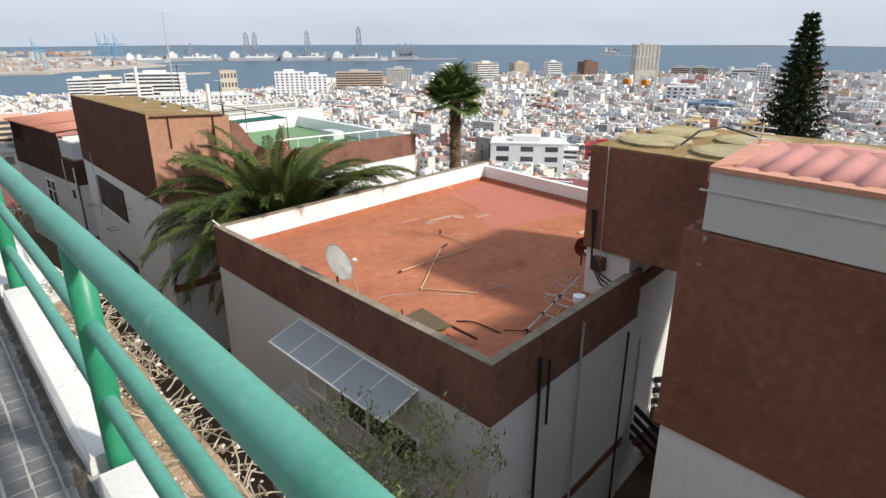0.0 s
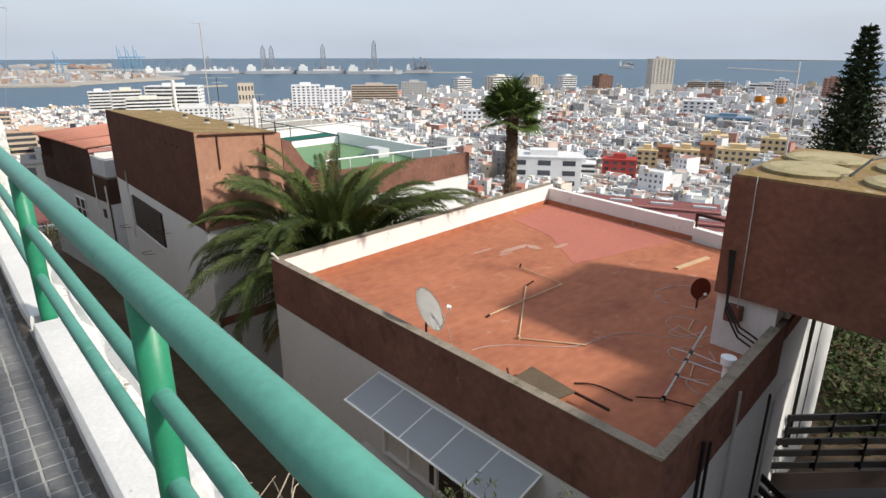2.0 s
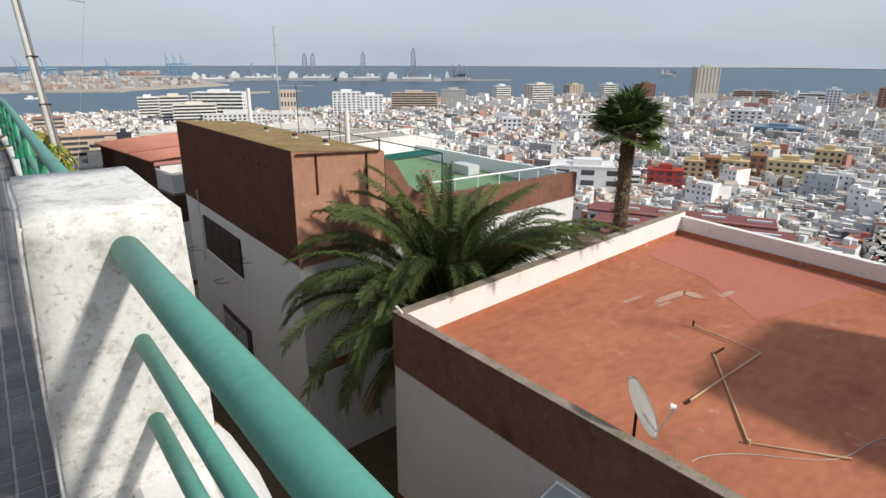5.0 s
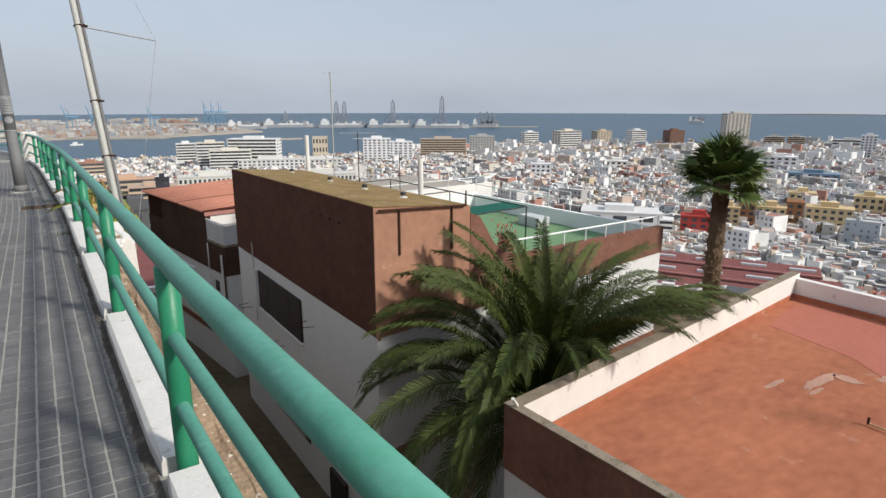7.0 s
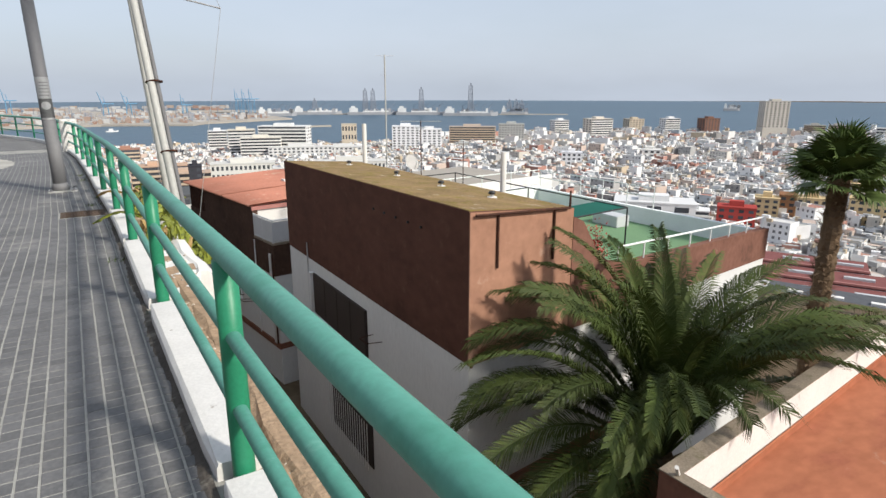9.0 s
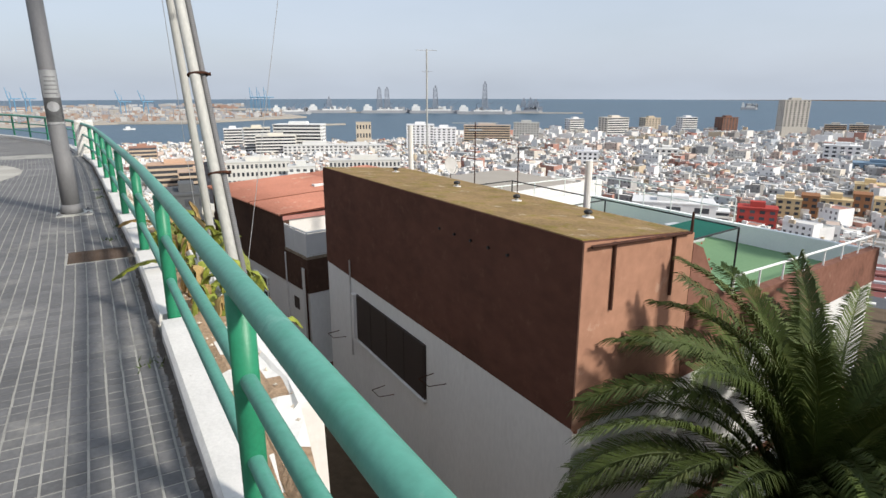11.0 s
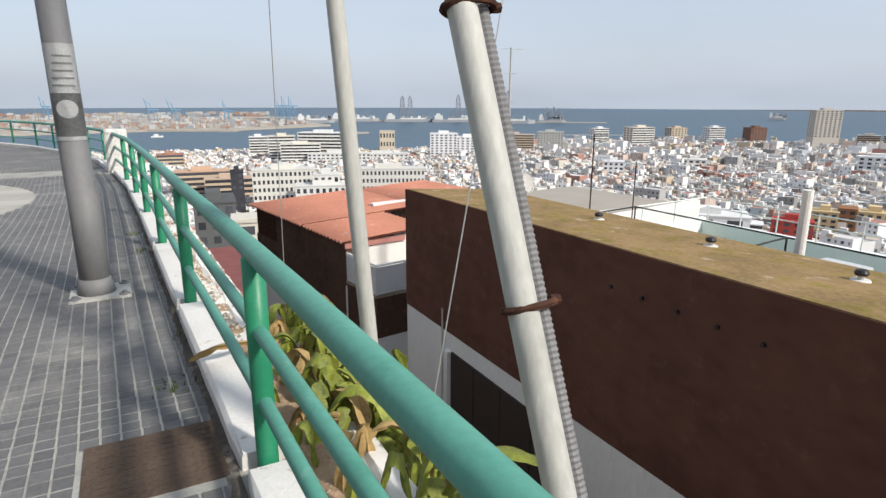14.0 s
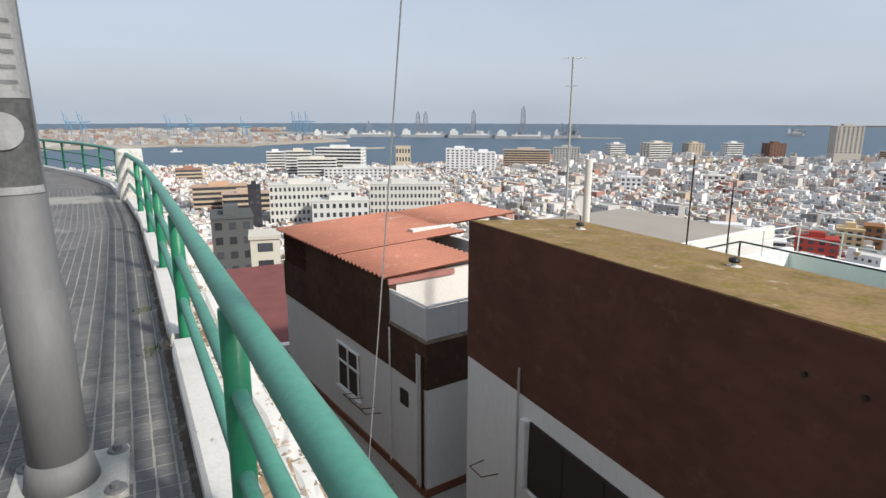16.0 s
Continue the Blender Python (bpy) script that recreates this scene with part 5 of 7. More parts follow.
GRID = radians(14)
step = 9.2
specs = []
for i in range(-38, 170):
    for j in range(-75, 157):
        gx_, gy_ = i * step + rng.uniform(-1.6, 1.6), j * step + rng.uniform(-1.6, 1.6)
        x, y = gx_ * math.cos(GRID) - gy_ * math.sin(GRID), gx_ * math.sin(GRID) + gy_ * math.cos(GRID)
        r, b = math.hypot(x, y), math.degrees(math.atan2(x, y))
        if b < -12 or b > 84 or r < 238 or r > float(np.interp(b, COAST_B, COAST_R)) - 25:
            continue
        if rng.random() < (0.22 if b < 28 and r < 420 else 0.06):
            continue
        h_ = (rng.choice((5, 6, 7, 8, 8, 9, 9, 10, 12)) + rng.uniform(-1, 1)) * float(np.interp(r, [250, 650, 1000], [1.1, 1.0, 0.72]))
        if b < 28:
            h_ *= float(np.interp(r, [250, 360, 400, 620, 700], [1, 0.8, 0.55, 0.6, 0.85]))
        elif 53 < b < 73 and r < 400:
            h_ *= 0.45
        elif rng.random() < 0.04:
            h_ += rng.uniform(4, 9)
        yaw = math.degrees(GRID) - 90 + rng.choice((-22, -8, 0, 0, 6, 18)) + rng.uniform(-3, 3)
        w0, d0 = rng.uniform(5, 9.6), rng.uniform(5, 9.6)
        if b > 28 and r > 330 and rng.random() < 0.045:
            w0, d0, h_ = rng.uniform(10, 20), rng.uniform(9, 13), rng.uniform(11, 17)
        specs.append((r, x, y, w0, d0, h_, yaw, b))
specs.sort()
TOWN_KINDS = [("white", (0.62, 0.62, 0.62)), ("white", (0.57, 0.57, 0.57)), ("cream", (0.54, 0.49, 0.42)), ("grey", (0.42, 0.42, 0.42)), ("brick red", (0.36, 0.14, 0.1)), ("white", (0.64, 0.64, 0.63))]
TOWN_M = [facade_mat("town_house_paint", c) for _, c in TOWN_KINDS]
ROOF_M = [facade_mat("town_roof", c) for c in ((0.5, 0.48, 0.45), (0.36, 0.16, 0.12), (0.3, 0.3, 0.3), (0.58, 0.56, 0.54))]
singles = [s_ for s_ in specs if s_[7] > 44 or s_[7] < 22][:150]
own = set(singles)


def town_house(x, y, w_, d_, h_, yaw):
    k = rng.randrange(len(TOWN_M))
    ob = thing("town_house", f"{TOWN_KINDS[k][0]} flat-roofed town house with small windows", "house", "houses of the town", at=(x, y, -76))
    ob.rotation_euler.z = radians(yaw)
    part("wall", box(-w_ / 2, w_ / 2, 0, d_, -2, h_ + 0.6), TOWN_M[k], ob)
    part("roof", box(-w_ / 2 + 0.3, w_ / 2 - 0.3, 0.3, d_ - 0.3, h_ + 0.6, h_ + 0.7), rng.choice(ROOF_M), ob)
    hw, hx, hy = rng.uniform(1.6, 3.2), rng.uniform(-1.5, 1.5), rng.uniform(1.5, 4)
    part("roof_hut", box(hx - hw / 2, hx + hw / 2, hy, hy + 2.5, h_ + 0.7, h_ + 3.0), TOWN_M[k], ob)
    nb = 2 if w_ < 8.5 else 3
    for f in range(min(3, max(1, int(h_ / 3.2)))):
        for q in range(nb):
            if rng.random() < 0.8:
                part_of("window", WIN_ME, ob, Matrix.Translation((-w_ / 2 + (q + 0.5) * w_ / nb, 0, h_ - 2.3 - 3 * f)) @ Matrix.Diagonal((rng.uniform(0.8, 1.8), 1, 1.4, 1)))


for r, x, y, w_, d_, h_, yaw, b in singles:
    town_house(x, y, w_, d_, h_, yaw)
for spec in specs:
    if spec in own:
        continue
    r, x, y, w_, d_, h_, yaw, b = spec
    pts = block(x, y, w_, d_, 0, 0, yaw)
    z1 = -76 + h_
    put_block(walls_v, walls_f, pts, -78, z1 + 0.6, top=False)
    put_block(roof_v, roof_f, grow(pts, -0.35), z1 - 1, z1 + rng.uniform(-0.1, 0.3))
    for _ in range(rng.choice((1, 2, 2, 3, 4)) if r < 800 else 1):
        hp = block(x + rng.uniform(-2.6, 2.6), y + rng.uniform(1, 5.5), rng.uniform(0.9, 3.8), rng.uniform(0.9, 3.2), 0, 0, yaw)
        put_block(walls_v, walls_f, hp, z1, z1 + rng.uniform(0.9, 3.0))
    if r < 760:
        fl, nb = max(2, int(h_ / 3.0)), max(2, int(w_ / 2.8))
        c_, s_ = math.cos(radians(yaw)), math.sin(radians(yaw))
        for face in range(2):
            for f in range(fl):
                for k in range(nb):
                    if rng.random() < 0.3:
                        continue
                    zz, ww = z1 - 2.4 - f * 3.0, rng.uniform(0.35, 0.75)
                    if face == 0:
                        lx = -w_ / 2 + (k + 0.5) * w_ / nb
                        q = [(lx - ww, -0.06), (lx + ww, -0.06)]
                    else:
                        ly = (k + 0.5) * d_ / nb
                        q = [(-w_ / 2 - 0.06, ly + ww), (-w_ / 2 - 0.06, ly - ww)]
                    o = len(win_v)
                    for a, b2 in q:
                        win_v.append((x + a * c_ - b2 * s_, y + a * s_ + b2 * c_, zz))
                    for a, b2 in q[::-1]:
                        win_v.append((x + a * c_ - b2 * s_, y + a * s_ + b2 * c_, zz + 1.4))
                    win_f.append((o, o + 1, o + 2, o + 3))
for nm, v, f, m in (("house_walls", walls_v, walls_f, M_CITY), ("house_roofs", roof_v, roof_f, M_CITYROOF), ("house_windows", win_v, win_f, M_CITYWIN)):
    ob = joined(nm, v, f, m)
    ob.parent = town
    tagged(ob, kind="stuff")

# ---- harbour ----
def polar(b, r):
    return (r * math.sin(radians(b)), r * math.cos(radians(b)))


quay = thing("quay", "long concrete quay with the harbour works on it", "quay", kind="structure")
part("quay_apron", prism([polar(-30, 1560), polar(2, 1560), polar(9, 1490), polar(10, 1560), polar(17.5, 1740), polar(16, 1900), polar(6, 2300), polar(-30, 2300)][::-1], -80, -73), M_QUAY, quay)
part("breakwater", prism([polar(14, 2150), polar(43, 2060), polar(43, 2085), polar(14, 2230)][::-1], -80, -74.5), M_QUAY, quay)
part("quay_apron", prism([polar(10, 2350), polar(18, 2150), polar(22, 2150), polar(22, 2180), polar(12, 2550), polar(-30, 3100), polar(-30, 2600)][::-1], -80, -72), M_QUAY, quay)
part("quay_apron", prism([polar(15, 1330), polar(21, 1380), polar(21, 1395), polar(14.5, 1350)][::-1], -80, -74), M_QUAY, quay)
stack_v, stack_f = [], []
for k in range(1500):
    b, t = rng.uniform(-25, 15.5), rng.random()
    lo = 1580 if b < 9 else float(np.interp(b, [9, 16], [1600, 1800]))
    hi_ = float(np.interp(b, [-25, 6, 16], [2280, 2260, 1880]))
    r = lo + (hi_ - lo) * t
    x, y = polar(b, r)
    put_block(stack_v, stack_f, block(x, y, rng.choice((6, 12, 12, 14, 25)), rng.uniform(4, 10), 0, 0, rng.choice((-12, 78))), -73.5, -73 + rng.choice((2.5, 2.5, 5, 5, 7.5, 10)))
for k in range(260):
    b, r = rng.uniform(-25, 12), rng.uniform(2450, 2950)
    x, y = polar(b, r)
    put_block(stack_v, stack_f, block(x, y, rng.uniform(10, 40), 12, 0, 0, -10), -72.5, -72 + rng.uniform(3, 12))
ob = joined("container_stacks", stack_v, stack_f, M_PORT)
tagged(ob, "stacked coloured containers and sheds on the quay", "containers", kind="stuff")


def gantry(b, r, h, up):
    """A ship-to-shore crane: four legs, a boom and a raised jib."""
    x, y = polar(b, r)
    cr = thing("gantry_crane", "tall blue harbour crane with a raised jib", "crane", "harbour cranes", at=(x, y, -73))
    for dx in (-7, 7):
        for dy in (-9, 9):
            part("leg", tube([(dx, dy, 0), (dx * 0.8, dy, h)], 1.0, 4), M_CRANE, cr)
        part("sill", tube([(dx, -9, h * 0.35), (dx, 9, h * 0.35)], 0.8, 4), M_CRANE, cr)
    part("girder", tube([(-8, 0, h), (24, 0, h)], 1.6, 4), M_CRANE, cr)
    part("jib", tube([(-8, 0, h), (-8 - 10 * up, 0, h + 34)], [1.5, 0.8], 4), M_CRANE, cr)
    part("apex", tube([(0, 0, h), (-2, 0, h + 18)], 0.9, 4), M_CRANE, cr)
    part("stay", tube([(-2, 0, h + 18), (-8 - 7 * up, 0, h + 24)], 0.5, 4), M_CRANE, cr)
    return cr


for b, r, h, up in ((12.9, 2200, 46, 0.1), (13.5, 2200, 46, 0.1), (14.1, 2200, 46, 0.1), (2.5, 2050, 36, 0.9), (4.2, 2050, 36, 0.9), (-4, 2300, 44, 0.5), (-5, 2300, 44, 0.5), (8.5, 2100, 30, 0.2), (-12, 2300, 44, 0.3), (-9, 2200, 40, 0.7)):
    gantry(b, r, h, up)
mast_ob = thing("harbour_masts", "slender masts and rig towers among the harbour stacks", "masts", kind="stuff")
bm = bmesh.new()
for k in range(60):
    x, y = polar(rng.uniform(-22, 14), rng.uniform(1650, 2300))
    tube([(x, y, -73), (x, y, -73 + rng.uniform(18, 48))], [1.2, 0.4], 4, bm)
part("mast", bm, M_DERRICK, mast_ob)


def ship(label, b, r, length, derricks, yaw, white=True):
    x, y = polar(b, r)
    s = thing("ship", label, "ship", "ships in the roads", at=(x, y, -77))
    s.rotation_euler.z = radians(yaw)
    l2, bw = length / 2, length * 0.09
    part("hull", prism([(-l2, -bw), (l2 * 0.75, -bw), (l2, 0), (l2 * 0.75, bw), (-l2, bw)], 0, [9, 9, 13, 9, 9]), M_HULL, s, "dark hull")
    part("deckhouse", box(-l2 * 0.92, -l2 * 0.6, -bw * 0.8, bw * 0.8, 9, 22), M_SHIPWHITE, s)
    part("bridge", box(-l2 * 0.86, -l2 * 0.7, -bw * 0.6, bw * 0.6, 22, 28), M_SHIPWHITE, s)
    r5 = random.Random(int(b * 10))
    for q in range(14):
        qx = r5.uniform(-0.5, 0.75) * l2
        part("deck_gear", box(qx, qx + r5.uniform(4, 12), -bw * 0.5, bw * 0.5, 9, r5.uniform(13, 24)), r5.choice((M_SHIPWHITE, M_DERRICK, M_HULL)), s)
    part("superstructure", box(-l2 * 0.4, l2 * 0.6, -bw * 0.7, bw * 0.7, 9, 13), M_SHIPWHITE if white else M_DERRICK, s)
    for px, h in derricks:
        d = bmesh.new()
        for q in ((-9, -9), (9, -9), (9, 9), (-9, 9)):
            tube([(px * l2 + q[0], q[1], 16), (px * l2 + q[0] * 0.55, q[1] * 0.55, h)], 1.2, 4, d)
        for z in np.arange(20, h, 4.0):
            f = 1 - 0.45 * (z - 16) / (h - 16)
            box(px * l2 - 9 * f, px * l2 + 9 * f, -9 * f, 9 * f, z, z + 2.0, d)
        box(px * l2 - 2.6, px * l2 + 2.6, -2.6, 2.6, h, h + 7, d)
        part("derrick", d, M_DERRICK, s)
    for px in (-0.3, 0.15, 0.45, 0.7):
        part("deck_crane", tube([(px * l2, bw * 0.5, 12), (px * l2, bw * 0.5, 30), (px * l2 + 14, bw * 0.5, 38)], [0.9, 0.7, 0.4], 4), M_DERRICK, s)
    return s


ship("white supply ship moored at the breakwater", 19.8, 2090, 160, ((-0.1, 46),), -20)
ship("grey drillship with two derricks at the breakwater", 24.9, 2050, 170, ((-0.3, 78), (0.0, 78)), -25)
ship("grey drillship with one derrick at the breakwater", 29.4, 2030, 170, ((0.0, 82),), -29)
ship("grey and white drillship with a tall derrick", 34.0, 1960, 175, ((0.0, 94),), -34)
ship("grey ship with three masts at the breakwater", 38.1, 2050, 90, ((-0.4, 42), (0.1, 44), (0.5, 40)), -38, False)
ship("white harbour ship beside the quay", 16.2, 1990, 120, (), -16)
small = ship("small distant ship on open sea", 56.7, 2690, 60, (), -50)
boat = thing("boat", "small white motor boat in the harbour", "boat", at=(*polar(2.7, 1343), -77))
part("hull", prism([(-10, -3), (8, -3), (12, 0), (8, 3), (-10, 3)], 0, [2.5, 2.5, 3.5, 2.5, 2.5]), M_SHIPWHITE, boat)
part("cabin", box(-5, 3, -2, 2, 2.5, 6.5), M_SHIPWHITE, boat)


# ---- plants ----
M_SHRUB = mat("dusty_shrub_leaf", (0.19, 0.22, 0.085), 0.8, 0.3, 1, 12, 0.0, island=0.4)
def frond_line(azimuth, pitch, bend, length, k=16):
    """The bowed midrib of a feather frond: it leaves the crown at pitch and bends over towards its tip."""
    p, line = Vector((0.12 * math.cos(azimuth), 0.12 * math.sin(azimuth), 0)), []
    for i in range(k + 1):
        line.append(p.copy())
        a = pitch - bend * (i / k) ** 1.9
        p += Vector((math.cos(a) * math.cos(azimuth), math.cos(a) * math.sin(azimuth), math.sin(a))) * length / k
    return line


def frond_mesh(name, pts, leaf, material, seed):
    """A feather palm frond on its midrib, with narrow leaflets held in a shallow V that droop at the ends."""
    r = random.Random(seed)
    bm = bmesh.new()
    k = len(pts) - 1
    tube(pts, [0.04 * (1 - 0.88 * i / k) for i in range(k + 1)], 4, bm)
    length = sum((b - a).length for a, b in zip(pts, pts[1:]))
    n = int(length * 30)
    flat = Vector((pts[k // 2].x - pts[0].x, pts[k // 2].y - pts[0].y, 0)).normalized()
    side_dir = Vector((-flat.y, flat.x, 0))
    roll = r.uniform(-0.5, 0.5)
    for i in range(n):
        t = 0.13 + 0.87 * i / n
        j = min(int(t * k), k - 1)
        p = pts[j].lerp(pts[j + 1], t * k - j)
        d = (pts[j + 1] - pts[j]).normalized()
        up = side_dir.cross(d) * -1
        up = up if up.z > 0 or abs(d.z) > 0.9 else -up
        ln = leaf * min(1.0, 0.3 + 2.0 * (t - 0.13)) * (1 - 0.5 * max(0.0, t - 0.55) / 0.45) * r.uniform(0.85, 1.1)
        for side in (-1, 1):
            across = side_dir * side * math.cos(roll) + up * side * math.sin(roll)
            out = (across * (0.9 - 0.3 * t) + d * (0.55 + 0.5 * t) + up * r.uniform(0.1, 0.4)).normalized()
            w_ = d * 0.016
            mid = p + out * ln * 0.5
            tip = p + out * ln * 0.94 + Vector((0, 0, -0.34 * ln))
            v = [bm.verts.new(q) for q in (p - w_ * 0.7, p + w_ * 0.7, mid + w_, mid - w_, tip)]
            bm.faces.new(v[:4])
            bm.faces.new((v[3], v[2], v[4]))
    return mesh_of(name, bm, material)


def date_palm(x, y, z_base, z_crown):
    palm = thing("date_palm", "large date palm with arching feathery green fronds", "palm", at=(x, y, z_base))
    h = z_crown - z_base
    bm = bmesh.new()
    ks = 24
    tube([(0, 0, h * i / ks) for i in range(ks + 1)], [0.36 + 0.03 * (i % 2) for i in range(ks)] + [0.3], 14, bm)
    part("trunk", bm, M_PALMTRUNK, palm)
    r = random.Random(7)

    def free(line):
        """Whether a frond keeps clear of the two house walls beside the palm."""
        for q in line:
            wx, wy, wz = x + q.x, y + q.y, z_crown + q.z
            if wy > 6.95 + max(0, wx - 6) * 0.12 and wz < (-0.7 if wx < 9 else -2.6):
                return False
            if wz < -6.25:
                return False
            if wy < 2.85 + max(0, wx - 6) * 0.1 and wz < -3.2:
                return False
        return True

    count = 76
    for i in range(count):
        ring = i / count
        az = radians(i * 137.5 + r.uniform(-10, 10))
        pitch, bend = radians(84 - 62 * ring + r.uniform(-8, 8)), radians(72 + 58 * ring + r.uniform(-18, 18))
        length = r.uniform(4.9, 5.6)
        if math.cos(az) > 0.4 and ring > 0.45:
            length, bend = length * 1.15, bend * 0.8
        line = frond_line(az, pitch, bend, length)
        tries = 0
        while not free(line) and tries < 40:
            tries += 1
            goal = 0.0 if math.cos(az) > 0 else math.pi
            az += 0.06 * math.sin(goal - az)
            if pitch < radians(86):
                pitch += radians(2)
            if tries > 15:
                length *= 0.97
                bend *= 0.96
            line = frond_line(az, pitch, bend, length)
        part_of("frond", frond_mesh("frond", line, 0.78, M_FROND, 40 + i), palm, pose(0, 0, h - 0.25 * ring))
    for i in range(14):
        az = radians((180 if i % 2 else 0) + r.uniform(-38, 38))
        line = frond_line(az, radians(r.uniform(-20, 12)), radians(r.uniform(60, 80)), r.uniform(2.4, 3.2), 10)
        part_of("dry_frond", frond_mesh("dry_frond", line, 0.4, M_DRYFROND, 77 + i), palm, pose(0, 0, h - 0.4))
    return palm


date_palm(9.4, 4.95, -11.4, -6.0)


def fan_palm(x, y, z_base, z_crown):
    palm = thing("fan_palm", "tall slender fan palm with a shaggy trunk", "palm", at=(x, y, z_base))
    h = z_crown - z_base
    r = random.Random(3)
    bm = bmesh.new()
    ks = 44
    tube([(0.1 * math.sin(i * 0.05), 0, h * i / ks) for i in range(ks + 1)], [(0.29 + 0.05 * (i % 2)) * (1.08 - 0.15 * i / ks) for i in range(ks + 1)], 12, bm)
    for i in range(900):
        a, z = r.uniform(0, 6.28), r.uniform(0.2, 1) * h
        c = Vector((math.cos(a) * 0.29, math.sin(a) * 0.29, z))
        o = Vector((math.cos(a), math.sin(a), r.uniform(-0.6, 1.0))) * r.uniform(0.12, 0.3)
        t_ = Vector((-math.sin(a), math.cos(a), 0)) * 0.05
        v = [bm.verts.new(q) for q in (c - t_, c + t_, c + o)]
        bm.faces.new(v)
    part("trunk", bm, M_PALMTRUNK, palm)
    metas = []
    for s in range(3):
        rr = random.Random(90 + s)
        fb = bmesh.new()
        tube([(0, 0, 0), (0.45, 0, 0.08), (0.85, 0, 0.06)], 0.018, 4, fb)
        c = Vector((0.85, 0, 0.06))
        for k in range(44):
            a = radians(-140 + k * 280 / 43)
            ln = 0.92 * (0.75 + 0.25 * math.cos(a)) * rr.uniform(0.85, 1.1)
            d = Vector((math.cos(a), math.sin(a), 0.18))
            sd = Vector((-math.sin(a), math.cos(a), 0)) * 0.036
            mid, tip = c + d * ln * 0.6, c + d * ln + Vector((0, 0, -0.3 * ln * rr.uniform(0.6, 1.3)))
            v = [fb.verts.new(q) for q in (c, mid + sd, tip, mid - sd)]
            fb.faces.new(v)
        metas.append(mesh_of("leaf", fb, M_FAN))
    for i in range(46):
        ring = i / 46
        pitch = 84 - 98 * ring + r.uniform(-8, 8)
        ob = part_of("leaf", metas[i % 3], palm, pose(0, 0, h - 0.1 - 0.3 * ring, r.uniform(-25, 25), -pitch, i * 137.5))
        s = r.uniform(0.95, 1.2)
        ob.scale = (s, s, s)
    return palm


fan_palm(20.8, 7.6, -13.0, -1.2)


def conifer(x, y, z_base, h, rad):
    tree = thing("norfolk_pine", "tall dark conical pine with tiers of branches", "tree", at=(x, y, z_base))
    part("trunk", tube([(0, 0, 0), (0, 0, h * 0.5), (0, 0, h)], [0.45, 0.28, 0.04], 8), M_PALMTRUNK, tree)
    r = random.Random(5)
    bm = bmesh.new()
    tiers = 44
    for t in range(tiers):
        f = t / tiers
        z = h * (0.12 + 0.88 * f)
        rr = rad * (1 - f) ** 0.85 + 0.25
        for b in range(12):
            a = 2 * math.pi * (b + 0.5 * (t % 2)) / 12 + r.uniform(-0.2, 0.2)
            ln = rr * r.uniform(0.75, 1.1)
            d = Vector((math.cos(a), math.sin(a), 0))
            sd = Vector((-d.y, d.x, 0))
            for k in range(7):
                u = 0.15 + 0.85 * k / 6
                c = d * ln * u + Vector((0, 0, z + 0.18 * ln * u * u))
                s = 0.42 * (1.15 - 0.5 * u) * (0.5 + 0.5 * rr / rad)
                for q in range(3):
                    e = (sd * r.uniform(-1, 1) + d * r.uniform(0.1, 0.9) + Vector((0, 0, r.uniform(-0.5, 0.7)))).normalized() * s * 2
                    g = e.cross(Vector((r.random(), r.random(), r.random()))).normalized() * s * 0.4
                    v = [bm.verts.new(p) for p in (c - g, c + g, c + e + g * 0.3, c + e - g * 0.3)]
                    bm.faces.new(v)
    part("crown", bm, M_PINE, tree)
    return tree


conifer(60, 4.9, -22.0, 25.8, 5.2)


def bush(name, label, x, y, z, rx, rz, count, size, material, seed, forks=9):
    """A leafy crown of many small leaves round branching limbs."""
    b = thing(name, label, "bush", at=(x, y, z))
    r = random.Random(seed)
    limbs = bmesh.new()
    bm = bmesh.new()
    for k in range(forks):
        a, u = r.uniform(0, 6.28), r.uniform(0.4, 0.95)
        p = Vector((math.cos(a) * rx * u, math.sin(a) * rx * u, rz * r.uniform(0.5, 1.0)))
        tube([(0, 0, 0), p * 0.5 + Vector((0, 0, 0.1 * rz)), p], [0.05, 0.03, 0.012], 5, limbs)
        for i in range(count // forks):
            c = p * r.uniform(0.55, 1.1) + Vector((r.gauss(0, 1) * rx * 0.24, r.gauss(0, 1) * rx * 0.24, r.gauss(0, 1) * rz * 0.2))
            d = Vector((r.uniform(-1, 1), r.uniform(-1, 1), r.uniform(-0.4, 1))).normalized() * size * r.uniform(0.6, 1.2)
            g = d.cross((r.random(), r.random(), 1)).normalized() * size * 0.25
            v = [bm.verts.new(q) for q in (c, c + d * 0.5 + g, c + d, c + d * 0.5 - g)]
            bm.faces.new(v)
    part("branchwork", limbs, M_BARK, b)
    part("foliage", bm, material, b)
    return b


